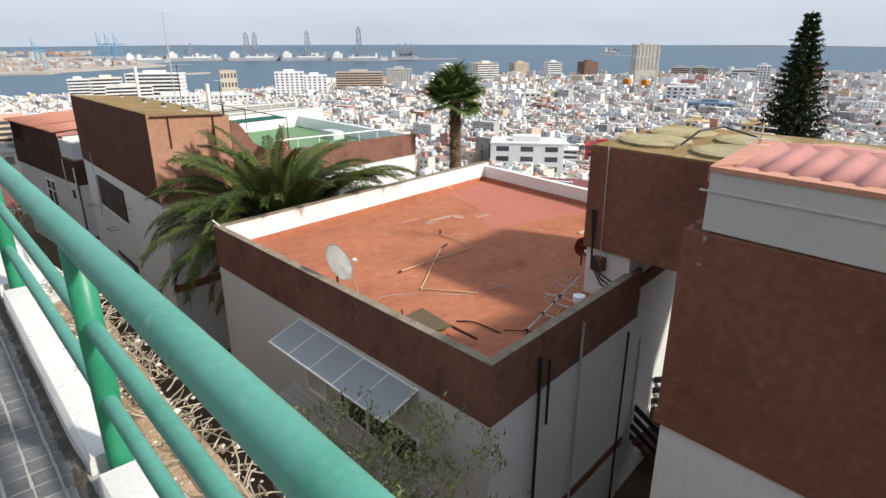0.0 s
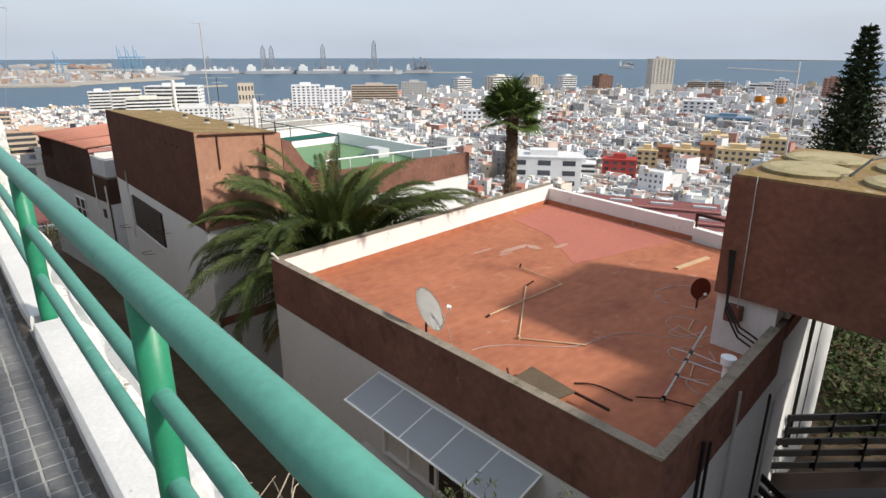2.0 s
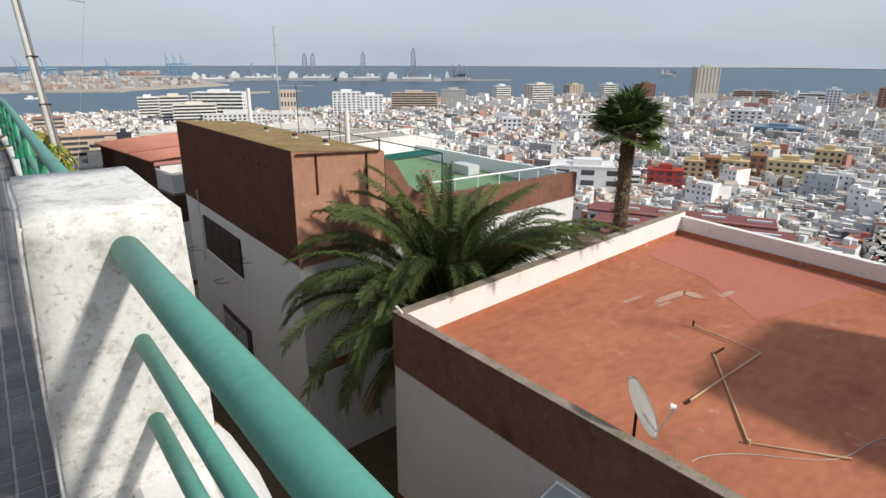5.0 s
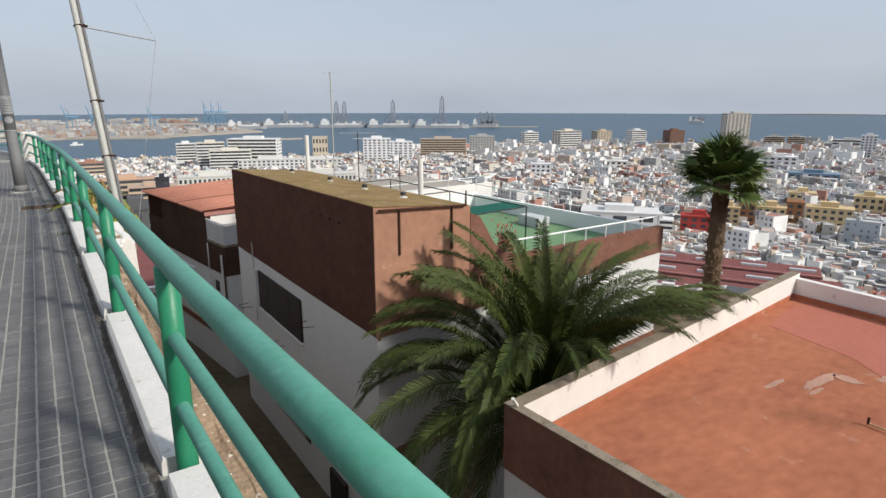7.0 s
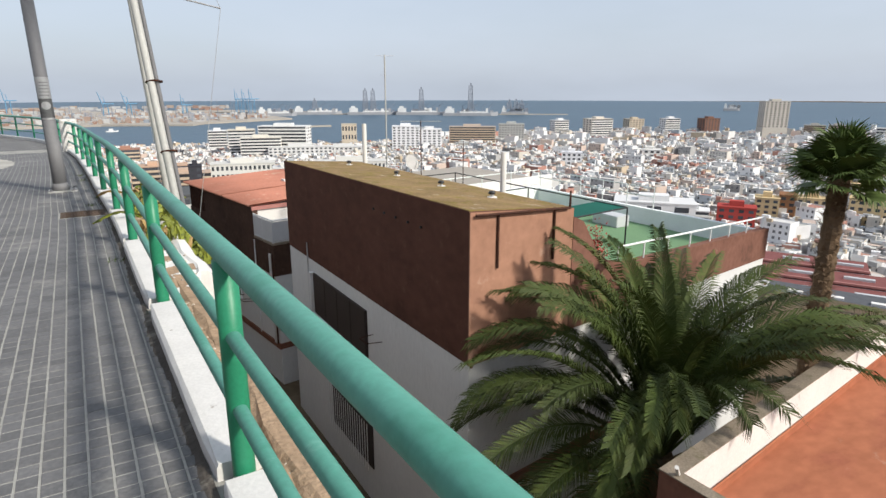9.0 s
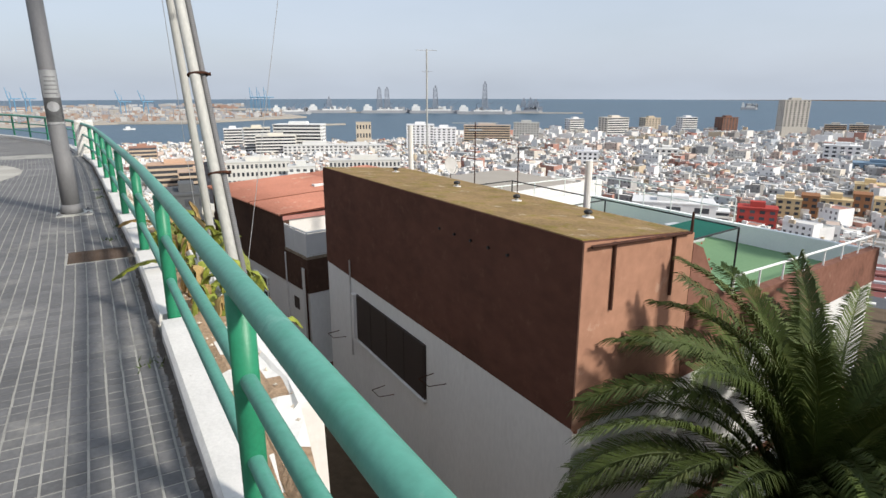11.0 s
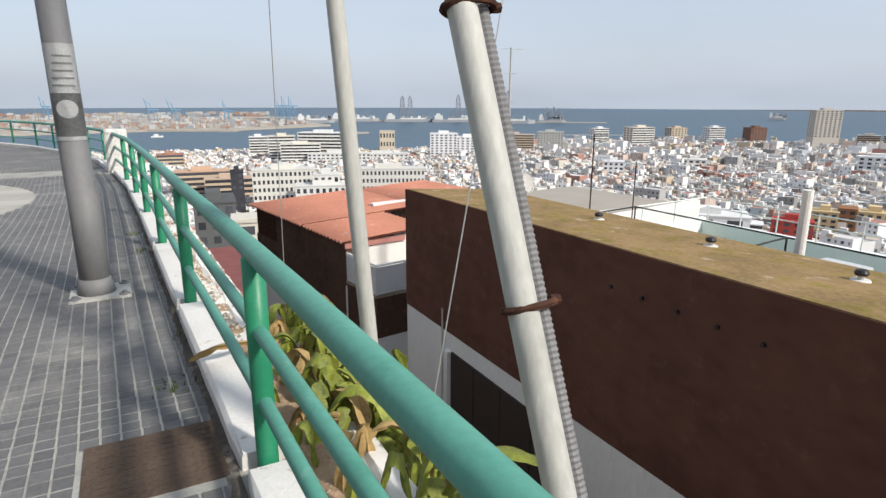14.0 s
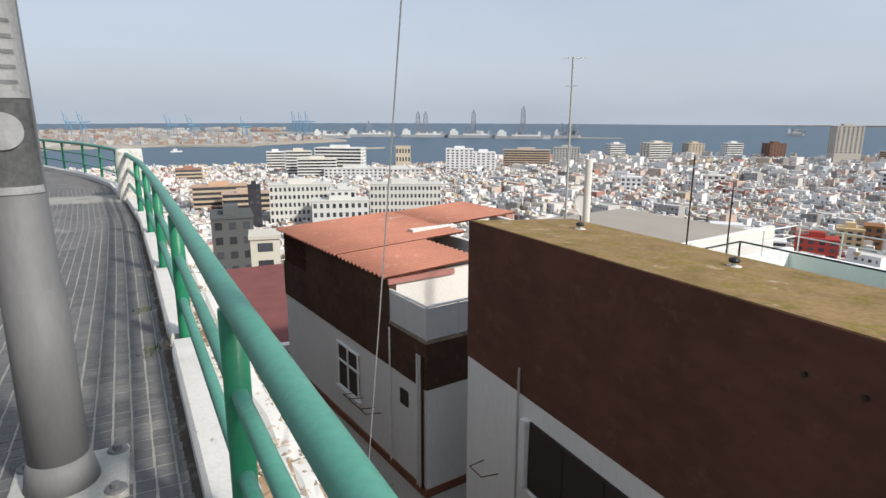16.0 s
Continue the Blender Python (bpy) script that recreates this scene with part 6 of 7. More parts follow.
bush("garden_tree", "dense yellow-green garden tree behind the houses", 26, -6.5, -13.5, 3.6, 5.0, 5200, 0.3, M_BUSH, 1)
bush("garden_tree", "dense yellow-green garden tree behind the houses", 23, -9.5, -14, 3.0, 4.5, 4200, 0.3, M_BUSH, 2)
bush("garden_tree", "dark green garden tree behind the houses", 33, -5.5, -14, 3.5, 6.5, 3200, 0.35, M_BUSH, 3)
# Added tree, sized to keep sun off the end wall and stairs.
bush("garden_tree", "tall leafy garden tree added to shade the outside stairs", 20.8, -12.6, -11.4, 2.5, 8.6, 5200, 0.28, M_BUSH, 12, 22)
def straggly_shrub(x, y, z, h, spread, seed):
    """Bare forking branches with small tufts of narrow leaves at their ends."""
    b = thing("shrub", "straggly shrub with bare pale branches against a white wall", "bush", at=(x, y, z))
    r = random.Random(seed)
    limbs, leaves = bmesh.new(), bmesh.new()

    def grow_limb(p, d, length, rad, level):
        pts = [p]
        for i in range(4):
            d = (d + Vector((r.uniform(-0.35, 0.35), r.uniform(-0.35, 0.35), r.uniform(-0.12, 0.2)))).normalized()
            pts.append(pts[-1] + d * length / 4)
        tube(pts, [rad * (1 - 0.14 * i) for i in range(5)], 5, limbs)
        if level < 3:
            for i in range(3 if level else 8):
                e = (d * 0.6 + Vector((r.uniform(-1, 1), r.uniform(-1, 1), r.uniform(-0.1, 0.7)))).normalized()
                grow_limb(pts[r.choice((2, 3, 4))], e, length * r.uniform(0.5, 0.8), rad * 0.55, level + 1)
        else:
            for i in range(16):
                c = pts[r.choice((3, 4))] + Vector((r.gauss(0, 0.05), r.gauss(0, 0.05), r.gauss(0, 0.05)))
                g = Vector((r.uniform(-1, 1), r.uniform(-1, 1), r.uniform(-0.6, 0.8))).normalized() * r.uniform(0.08, 0.15)
                w_ = g.cross((r.random(), r.random(), 1)).normalized() * 0.02
                leaves.faces.new([leaves.verts.new(q) for q in (c, c + g * 0.5 + w_, c + g, c + g * 0.5 - w_)])

    for i in range(5):
        a = i * 1.26 + r.uniform(-0.3, 0.3)
        grow_limb(Vector((0, 0, 0)), Vector((math.cos(a) * spread, math.sin(a) * spread, 1)).normalized(), h, 0.03, 0)
    part("branchwork", limbs, M_TWIG, b)
    part("foliage", leaves, M_SHRUB, b)


straggly_shrub(5.0, -8.6, -8.6, 2.1, 0.5, 4)
bush("shrub", "low green weeds at the foot of the wall", 2.4, 16.5, -6.2, 0.7, 1.2, 500, 0.1, M_BUSH, 6)
bush("flowering_shrub", "red flowering bougainvillea on the terrace", 12.4, 9.9, -3.6, 0.55, 1.1, 420, 0.1, M_FLOWER, 8)
bush("shrub", "green potted shrub on the terrace", 11.7, 9.5, -3.7, 0.5, 0.9, 380, 0.1, M_BUSH, 9)

# dry twigs on the slope
rng = random.Random(21)
bm = bmesh.new()
for k in range(420):
    y, d = rng.uniform(-15.5, -10.4), rng.uniform(0.14, 0.42)
    p = Vector((d + edge_x(y), y, kerb_z(y) - 0.07 - 0.8 * max(0, d - 0.3)))
    pts = [p]
    v = Vector((rng.uniform(-0.6, 0.9), rng.uniform(-0.9, 0.9), rng.uniform(0.05, 0.6)))
    for i in range(4):
        pts.append(pts[-1] + v * rng.uniform(0.03, 0.085))
        v += Vector((rng.uniform(-0.5, 0.5), rng.uniform(-0.5, 0.5), rng.uniform(-0.5, 0.25)))
    tube(pts, [0.005, 0.0045, 0.004, 0.003, 0.002], 4, bm)
tagged(part("dry_twigs", bm, M_TWIG), "tangle of pale dry twigs on the slope below the railing", "twigs", kind="stuff")


rv, rf = [], []
for k in range(420):
    y = rng.uniform(-16, -10.6)
    x = edge_x(y) + rng.uniform(0.12, 0.3)
    s_ = rng.uniform(0.006, 0.03)
    c = Vector((x, y, kerb_z(y) - 0.055 + s_ * 0.2))
    o = len(rv)
    rv += [tuple(c + Vector(d) * s_ * rng.uniform(0.6, 1.3)) for d in ((1, 0, 0), (0, 1, 0), (-1, 0, 0), (0, -1, 0), (0, 0, 0.7), (0, 0, -0.7))]
    rf += [(o + a, o + b, o + c2) for a, b, c2 in ((0, 1, 4), (1, 2, 4), (2, 3, 4), (3, 0, 4), (1, 0, 5), (2, 1, 5), (3, 2, 5), (0, 3, 5))]
tagged(joined("rubble", rv, rf, M_STONE), "pale rubble on the dry slope below the railing", "rubble", kind="stuff")


wv, wf = [], []
for k in range(900):
    y = rng.uniform(8.8, 15.5)
    x = edge_x(y) + rng.uniform(0.12, 0.42)
    s_ = rng.uniform(0.006, 0.024)
    c = Vector((x, y, kerb_z(y) - 0.05 + s_ * 0.25))
    o = len(wv)
    wv += [tuple(c + Vector(d) * s_ * rng.uniform(0.6, 1.3)) for d in ((1, 0, 0), (0, 1, 0), (-1, 0, 0), (0, -1, 0), (0, 0, 0.8), (0, 0, -0.7))]
    wf += [(o + a, o + b, o + c2) for a, b, c2 in ((0, 1, 4), (1, 2, 4), (2, 3, 4), (3, 0, 4), (1, 0, 5), (2, 1, 5), (3, 2, 5), (0, 3, 5))]
tagged(joined("rubble", wv, wf, M_STONE), "whitewashed rubble heaped outside the railing", "rubble", kind="stuff")


# cactus sprawling through the railing
def cactus_stem(pts, w_, seed):
    """A flat winged cactus stem with scalloped edges and a thick midrib."""
    r = random.Random(seed)
    bm = bmesh.new()
    line = bowed(pts, 9)
    n = len(line) - 1
    turn, prev = r.uniform(-0.7, 0.7), None
    for i, p in enumerate(line):
        d = (line[min(i + 1, n)] - line[max(i - 1, 0)]).normalized()
        a = d.cross((0.1, 0.2, 1)).normalized()
        b = d.cross(a)
        an = turn + 0.5 * i / n
        e1, e2 = a * math.cos(an) + b * math.sin(an), b * math.cos(an) - a * math.sin(an)
        s = w_ * (0.62 + 0.38 * abs(math.sin(i * 0.62))) * (0.45 if i == 0 else min(1.0, 0.25 + 0.3 * (n - i)))
        ring = [bm.verts.new(p + q) for q in (e1 * s, e1 * s * 0.3 + e2 * w_ * 0.2, e2 * s * 0.75, e2 * w_ * 0.2 - e1 * s * 0.3, -e1 * s, -e2 * w_ * 0.16)]
        if prev:
            for k in range(6):
                bm.faces.new((prev[k], prev[(k + 1) % 6], ring[(k + 1) % 6], ring[k]))
        prev = ring
    return bm


cactus = thing("climbing_cactus", "sprawling three-winged green cactus with withered stems", "cactus")
rng = random.Random(31)
for k in range(190):
    y = rng.uniform(4.9, 9.4)
    x = rng.uniform(0.17, 0.85)
    z = kerb_z(y) - (0.08 if x < 0.5 else 0.08 + 1.3 * (x - 0.5))
    p = Vector((x, y, z))
    out = Vector((rng.uniform(-0.25, 0.6), rng.uniform(-0.6, 0.6), 0)) * rng.uniform(0.25, 0.55)
    up = rng.uniform(0.03, 0.24)
    pts = [p, p + out * 0.35 + Vector((0, 0, up)), p + out * 0.75 + Vector((0, 0, up * 1.1)), p + out * 1.1 + Vector((0, 0, up * 0.5 - 0.06))]
    part("stem", cactus_stem(pts, rng.uniform(0.03, 0.05), k), M_CACTUSDRY if rng.random() < 0.2 else M_CACTUS, cactus)
for pts, m in ((((0.3, 6.5, -0.12), (0.0, 6.36, 0.0), (-0.2, 6.32, -0.03), (-0.36, 6.24, -0.1)), M_CACTUS), (((0.25, 8.6, -0.1), (-0.05, 8.45, -0.02), (-0.22, 8.5, -0.1)), M_CACTUSDRY),
               (((0.5, 6.8, -0.1), (0.62, 6.7, 0.1), (0.8, 6.55, 0.08)), M_CACTUS),
               (((0.65, 8.7, -0.5), (0.7, 8.75, -0.1), (0.62, 8.7, 0.1)), M_CACTUSDRY), (((0.8, 8.0, -0.5), (0.85, 7.95, -0.15), (0.78, 7.9, 0.0)), M_CACTUS)):
    part("stem", cactus_stem(pts, 0.042, 99), m, cactus)
bm = bmesh.new()
rng = random.Random(41)
for cx, cy in ((-0.42, 13.4), (-0.38, 12.3), (-0.2, 4.4), (-0.17, 9.3), (-0.3, 8.5), (-0.22, 13.0)):
    for i in range(22):
        c = Vector((cx + rng.gauss(0, 0.045), cy + rng.gauss(0, 0.05), walk_z(cy)))
        d = Vector((rng.uniform(-0.03, 0.03), rng.uniform(-0.03, 0.03), rng.uniform(0.015, 0.05)))
        s = Vector((0.006, 0.004, 0))
        bm.faces.new([bm.verts.new(q) for q in (c - s, c + s, c + d)])
tagged(part("weeds", bm, M_BUSH), "small green weeds growing in the paving joints", "weeds", kind="stuff")

# ---- poles and wires ----
lamp = thing("street_pole", "grey painted steel street pole with torn posters", "pole", at=(-0.745, 10.72, walk_z(10.72)))
part("shaft", tube([(0, 0, 0.0), (0, 0, 0.9), (-0.01, 0.024, 0.915), (-0.1, 0.2, 7.5)], [0.117, 0.115, 0.11, 0.082], 28), M_GREYPOLE, lamp, smooth=True)
part("base_plate", box(-0.2, 0.26, -0.22, 0.22, -0.01, 0.03, bevel=0.008), M_PIPE, lamp)
part("grout_collar", tube([(0, 0, 0.02), (0, 0, 0.1), (0, 0, 0.16)], [0.15, 0.135, 0.12], 24), M_GREYPOLE, lamp, smooth=True)
for sx in (-1, 1):
    for sy in (-1, 1):
        bolt = part("bolt", tube([(0.03 + sx * 0.18, sy * 0.17, 0.02), (0.03 + sx * 0.18, sy * 0.17, 0.06)], [0.024, 0.02], 8), M_CONDUIT, lamp)
        part("washer", tube([(0.03 + sx * 0.18, sy * 0.17, 0.028), (0.03 + sx * 0.18, sy * 0.17, 0.04)], [0.048, 0.042], 12), M_CONDUIT, bolt)


def band(z0, z1, a0, a1, r, off):
    """A curved sheet on the pole between two heights and angles."""
    bm = bmesh.new()
    cols = []
    for i in range(13):
        a = radians(a0 + (a1 - a0) * i / 12)
        cols.append([bm.verts.new(((rr + off) * math.cos(a) - 0.012 * z, (rr + off) * math.sin(a) + 0.026 * z, z)) for z, rr in ((z0, r), (z1, r * 0.985))])
    for p, q in zip(cols, cols[1:]):
        bm.faces.new((p[0], q[0], q[1], p[1]))
    bmesh.ops.solidify(bm, geom=bm.faces[:], thickness=0.0015)
    return bm


def round_mark(zc, ac, rad, r, off):
    """A round paper mark bent on the pole."""
    bm = bmesh.new()
    rim = []
    for i in range(24):
        q = 2 * math.pi * i / 24
        z, a = zc + rad * math.sin(q), radians(ac) + rad * math.cos(q) / r
        rim.append(bm.verts.new(((r + off) * math.cos(a) - 0.012 * z, (r + off) * math.sin(a) + 0.026 * z, z)))
    hub = bm.verts.new(((r + off) * math.cos(radians(ac)) - 0.012 * zc, (r + off) * math.sin(radians(ac)) + 0.026 * zc, zc))
    for i in range(24):
        bm.faces.new((hub, rim[i], rim[(i + 1) % 24]))
    bmesh.ops.solidify(bm, geom=bm.faces[:], thickness=0.0015)
    return bm


part("poster", band(1.66, 2.03, -150, -20, 0.108, 0.0035), M_PAPER, lamp, "torn grey paper poster")
low_poster = part("poster", band(1.33, 1.655, -150, -20, 0.109, 0.0035), M_PAPER2, lamp, "dark poster with a white disc")
part("poster_edge", band(1.3, 1.33, -150, -20, 0.109, 0.004), M_PAPER, lamp)
part("poster_disc", round_mark(1.54, -88, 0.07, 0.109, 0.013), M_PAPER, lamp, "pale round mark on the poster")
for k in range(5):
    part("text_bar", band(1.71 + k * 0.055, 1.725 + k * 0.055, -130 + k * 4, -45, 0.108, 0.006), M_INK, lamp)

mast = thing("antenna_pole", "tall pale painted steel pole outside the railing", "pole")
part("shaft", tube([(0.757 - 0.063 * z, 8.226 + 0.026 * z, z) for z in (-3.4, -1, 1, 3, 6.3)], [0.05, 0.049, 0.047, 0.045, 0.042], 18), M_PIPE, mast, smooth=True)
brace = thing("leaning_pole", "leaning pale pole with a ribbed grey conduit strapped on", "pole")
part("shaft", tube([(0.642 - 0.05 * z, 6.234 + 0.352 * z, z) for z in (-3.2, -1, 1, 3, 6.5)], 0.049, 18), M_PIPE, brace, smooth=True)
ribs, rad = [], []
for i in range(900):
    z = -2.4 + i * 0.009
    ribs.append((0.72 - 0.05 * z, 6.25 + 0.352 * z, z))
    rad.append(0.028 if i % 2 else 0.024)
part("conduit", tube(ribs, rad, 12), M_CONDUIT, brace, "grey ribbed plastic conduit")
for z in (-0.42, 0.72, 1.62, 2.86):
    c = Vector((0.674 - 0.05 * z, 6.245 + 0.352 * z, z))
    ax = Vector((-0.05, 0.352, 1)).normalized()
    e1 = ax.cross((0, 1, 0)).normalized()
    e2 = ax.cross(e1)
    bm = bmesh.new()
    outer = [c + (e1 * math.cos(a) * 0.088 + e2 * math.sin(a) * 0.058) for a in (2 * math.pi * i / 24 for i in range(24))]
    tube(outer + [outer[0]], 0.013, 6, bm, caps=False)
    tube([c - e1 * 0.115, c - e1 * 0.085], 0.018, 6, bm)
    part("clamp", bm, M_IRON, brace, "rusty strap clamp")
part("spreader", tube([(0.5, 7.24, 2.86), (1.86, 8.31, 2.78)], 0.014, 8), M_GALV, brace)
guy = thing("guy_wire", "thin steel guy wire held off by a spreader", "wire", "guy wires")
part("strand", tube([(0.36, 8.39, 6.3), (1.866, 8.314, 2.78), (1.318, 8.261, 0.0), (0.75, 8.2, -2.9)], 0.0045, 5), M_GALV, guy)
guy2 = thing("guy_wire", "thin steel guy wire", "wire", "guy wires")
part("strand", tube([(0.36, 8.39, 6.3), (0.995, 11.396, 0.0), (1.4, 13.4, -4.2)], 0.0045, 5), M_GALV, guy2)


# ---- things on roof A ----
def dish(x, y, z, r, yaw, tilt, label, material):
    d = thing("satellite_dish", label, "satellite dish", at=(x, y, z))
    bm = bmesh.new()
    rings, seg = 8, 36
    grid = []
    for i in range(rings + 1):
        rr = r * i / rings
        grid.append([bm.verts.new((rr * math.cos(a), -0.16 * r * (1 - (rr / r) ** 2) + 0.0, rr * 1.08 * math.sin(a))) for a in (2 * math.pi * k / seg for k in range(seg))] if i else [bm.verts.new((0, -0.16 * r, 0))])
    for k in range(seg):
        bm.faces.new((grid[0][0], grid[1][k], grid[1][(k + 1) % seg]))
        for i in range(1, rings):
            bm.faces.new((grid[i][k], grid[i + 1][k], grid[i + 1][(k + 1) % seg], grid[i][(k + 1) % seg]))
    bmesh.ops.solidify(bm, geom=bm.faces[:], thickness=0.012)
    m = Matrix.Rotation(radians(yaw), 4, "Z") @ Matrix.Rotation(radians(tilt), 4, "X")
    bmesh.ops.transform(bm, matrix=m, verts=bm.verts)
    part("reflector", bm, material, d, smooth=True)
    tip = m @ Vector((0, 0.95 * r, -0.35 * r))
    part("arm", tube([m @ Vector((0, -0.06 * r, -r * 1.0)), m @ Vector((0, 0.35 * r, -0.75 * r)), tip], 0.014, 6), M_GALV, d)
    part("receiver", tube([tip, m @ Vector((0, 0.8 * r, -0.25 * r))], [0.035, 0.05], 10), M_WHITEMETAL, d)
    part("mast", tube([m @ Vector((0, -0.2 * r, 0)), m @ Vector((0, -0.32 * r, -0.15 * r)), (m @ Vector((0, -0.32 * r, -0.15 * r))) * Vector((1, 1, 0)) + Vector((0, 0, -r - 0.32))], 0.025, 8), M_IRON, d)
    return d


dish(6.99, -3.34, -3.45, 0.47, 212, 32, "grey satellite dish on the parapet of the terracotta roof", M_DISH)
dish(13.3, -6.08, -3.8, 0.26, 145, 5, "small rusty red dish on the terracotta roof", mat("rusty_red_paint", (0.22, 0.06, 0.035), 0.8, 0.2, 3, 20, 0.1))

RZ = -4.5
fr = thing("pipe_frame", "bent galvanised pipe lying on the terracotta roof", "pipe", "loose pipes")
part("pipe", tube([(11.4, -2.1, RZ + 0.03), (8.93, -4.14, RZ + 0.03), (9.85, -5.34, RZ + 0.03)], 0.02, 8), M_TIMBER, fr)
part("joint", tube([(8.93, -4.14, RZ), (8.93, -4.14, RZ + 0.09)], 0.035, 8), M_TIMBER, fr)
part("elbow", tube([(11.4, -2.1, RZ + 0.03), (11.6, -2.2, RZ + 0.16)], 0.025, 8), M_IRON, fr)
fr2 = thing("pipe_frame", "bent galvanised pipe lying on the terracotta roof", "pipe", "loose pipes")
part("pipe", tube([(12.3, -1.05, RZ + 0.06), (12.23, -2.7, RZ + 0.06), (9.27, -2.85, RZ + 0.06)], 0.02, 8), M_TIMBER, fr2)
part("elbow", tube([(12.3, -1.05, RZ + 0.04), (12.3, -1.05, RZ + 0.18)], 0.025, 8), M_IRON, fr2)
part("elbow", tube([(9.27, -2.85, RZ + 0.06), (9.17, -2.82, RZ + 0.0)], 0.03, 8), M_IRON, fr2)
st = thing("timber_strip", "pale timber strip lying on the roof", "timber")
part("strip", prism([(15.9, -4.12), (17.6, -4.24), (17.6, -4.1), (15.9, -3.98)], RZ, RZ + 0.05), M_TIMBER, st)
hat = thing("roof_hatch", "weathered plywood lid resting on low bricks by the parapet", "hatch")
part("lid", prism([(7.21, -5.52), (7.2, -6.49), (7.83, -6.57), (7.91, -5.44)], RZ + 0.22, RZ + 0.26), M_LID, hat)
part("base", prism([(7.3, -5.6), (7.3, -6.4), (7.75, -6.45), (7.8, -5.55)], RZ, RZ + 0.22), M_TERRA, hat)
part("bar", tube([(7.87, -6.5, RZ + 0.2), (7.93, -7.26, RZ + 0.16)], 0.03, 6), M_IRON, hat)
part("bar", tube([(7.4, -5.35, RZ + 0.03), (7.55, -5.1, RZ + 0.2)], 0.02, 6), M_IRON, hat)
rod = thing("iron_rod", "bent dark rod lying on the roof", "rod")
part("rod", tube(bowed([(8.36, -6.15, RZ + 0.03), (8.6, -6.5, RZ + 0.05), (8.7, -7.25, RZ + 0.03)]), 0.018, 6), M_IRON, rod)
yagi = thing("fallen_aerial", "fallen aerial mast with cross elements on the roof", "aerial")
ya, yb = Vector((9.1, -7.62, RZ + 0.06)), Vector((11.95, -6.95, RZ + 0.42))
part("mast", tube([ya, yb], 0.022, 8), M_PIPE, yagi)
for u, side, ln, dark in ((0.02, Vector((-0.35, 0.36, 0)), 1, 1), (0.02, Vector((0.2, -0.55, 0)), 1, 1), (0.5, Vector((0.16, -0.75, -0.05)), 1, 0), (0.6, Vector((-0.08, 0.4, 0)), 1, 0), (0.62, Vector((0.15, -0.6, -0.1)), 1, 0), (0.3, Vector((0.3, -0.5, -0.1)), 1, 0)):
    c = ya.lerp(yb, u)
    part("element", tube([c, c + side * ln], 0.016 if dark else 0.011, 5), M_IRON if dark else M_GALV, yagi)
    part("clip", tube([c - Vector((0, 0, 0.03)), c + Vector((0, 0, 0.04))], 0.04, 6), M_BLACK, yagi)
rng = random.Random(51)
CABLES = (((13.0, -6.2, RZ + 0.3), (13.5, -5.6, RZ + 0.01), (13.4, -5.0, RZ + 0.01), (13.9, -4.6, RZ + 0.01), (14.7, -4.8, RZ + 0.01), (15.0, -5.25, RZ + 0.01)),
          ((13.0, -6.36, RZ + 0.02), (12.75, -5.8, RZ + 0.01), (12.26, -5.85, RZ + 0.01), (12.0, -6.45, RZ + 0.01), (12.5, -6.7, RZ + 0.05)),
          ((11.8, -7.0, RZ + 0.02), (11.1, -6.6, RZ + 0.01), (10.8, -7.0, RZ + 0.01), (11.3, -7.5, RZ + 0.01), (11.7, -7.2, RZ + 0.02)),
          ((10.6, -7.9, RZ + 0.01), (10.2, -7.5, RZ + 0.01), (9.9, -7.9, RZ + 0.01), (10.3, -8.1, RZ + 0.01)),
          ((12.6, -6.9, RZ + 0.02), (12.1, -6.7, RZ + 0.01), (11.8, -6.2, RZ + 0.01), (12.4, -6.1, RZ + 0.01)))
for pts in CABLES:
    w_ = thing("loose_cable", "tangled pale cable lying on the roof", "cable", "loose cables")
    part("strand", tube(bowed(pts), 0.007, 5), M_PIPE, w_)
w_ = thing("loose_cable", "long pale cable lying across the roof", "cable", "loose cables")
part("strand", tube(bowed([(7.0, -3.9, -3.64), (7.3, -3.9, RZ + 0.01), (7.9, -3.85, RZ + 0.01), (8.58, -4.21, RZ + 0.01), (9.64, -5.17, RZ + 0.01), (11.0, -5.47, RZ + 0.01), (11.72, -6.46, RZ + 0.01)]), 0.007, 5), M_PIPE, w_)
for x, y, u, v in ((12.6, -6.3, 0.3, 0.1), (12.2, -6.5, 0.1, 0.35), (10.6, -7.4, 0.25, 0.1)):
    w_ = thing("scrap_stick", "short weathered stick lying on the roof", "stick", "scraps on the roof")
    part("stick", tube([(x - u, y - v, RZ + 0.02), (x + u, y + v, RZ + 0.02)], 0.018, 5), M_TIMBER, w_)
vent = thing("roof_vent_pipe", "white plastic vent pipe with a wide collar", "vent", at=(10.15, -8.25, RZ))
part("stem", tube([(0, 0, 0), (0, 0, 0.72)], 0.075, 14), M_WHITEMETAL, vent)
part("collar", tube([(0, 0, 0.66), (0, 0, 0.72), (0, 0, 0.86), (0, 0, 0.86)], [0.08, 0.13, 0.14, 0.11], 14), M_WHITEMETAL, vent)
bar = thing("parapet_rail", "rusty handrail on the far roof parapet", "railing")
part("bar", tube([(19.15, -2.85, -3.6), (18.7, -6.3, -3.6)], 0.06, 8), M_IRON, bar)
for y in (-2.9, -4.5, -6.2):
    part("upright", tube([(19.1 + (y + 2.9) * 0.13, y, -4.3), (19.1 + (y + 2.9) * 0.13, y, -3.6)], 0.05, 6), M_IRON, bar)
bar = thing("corner_pipe", "short white pipe stub at the parapet corner", "pipe")
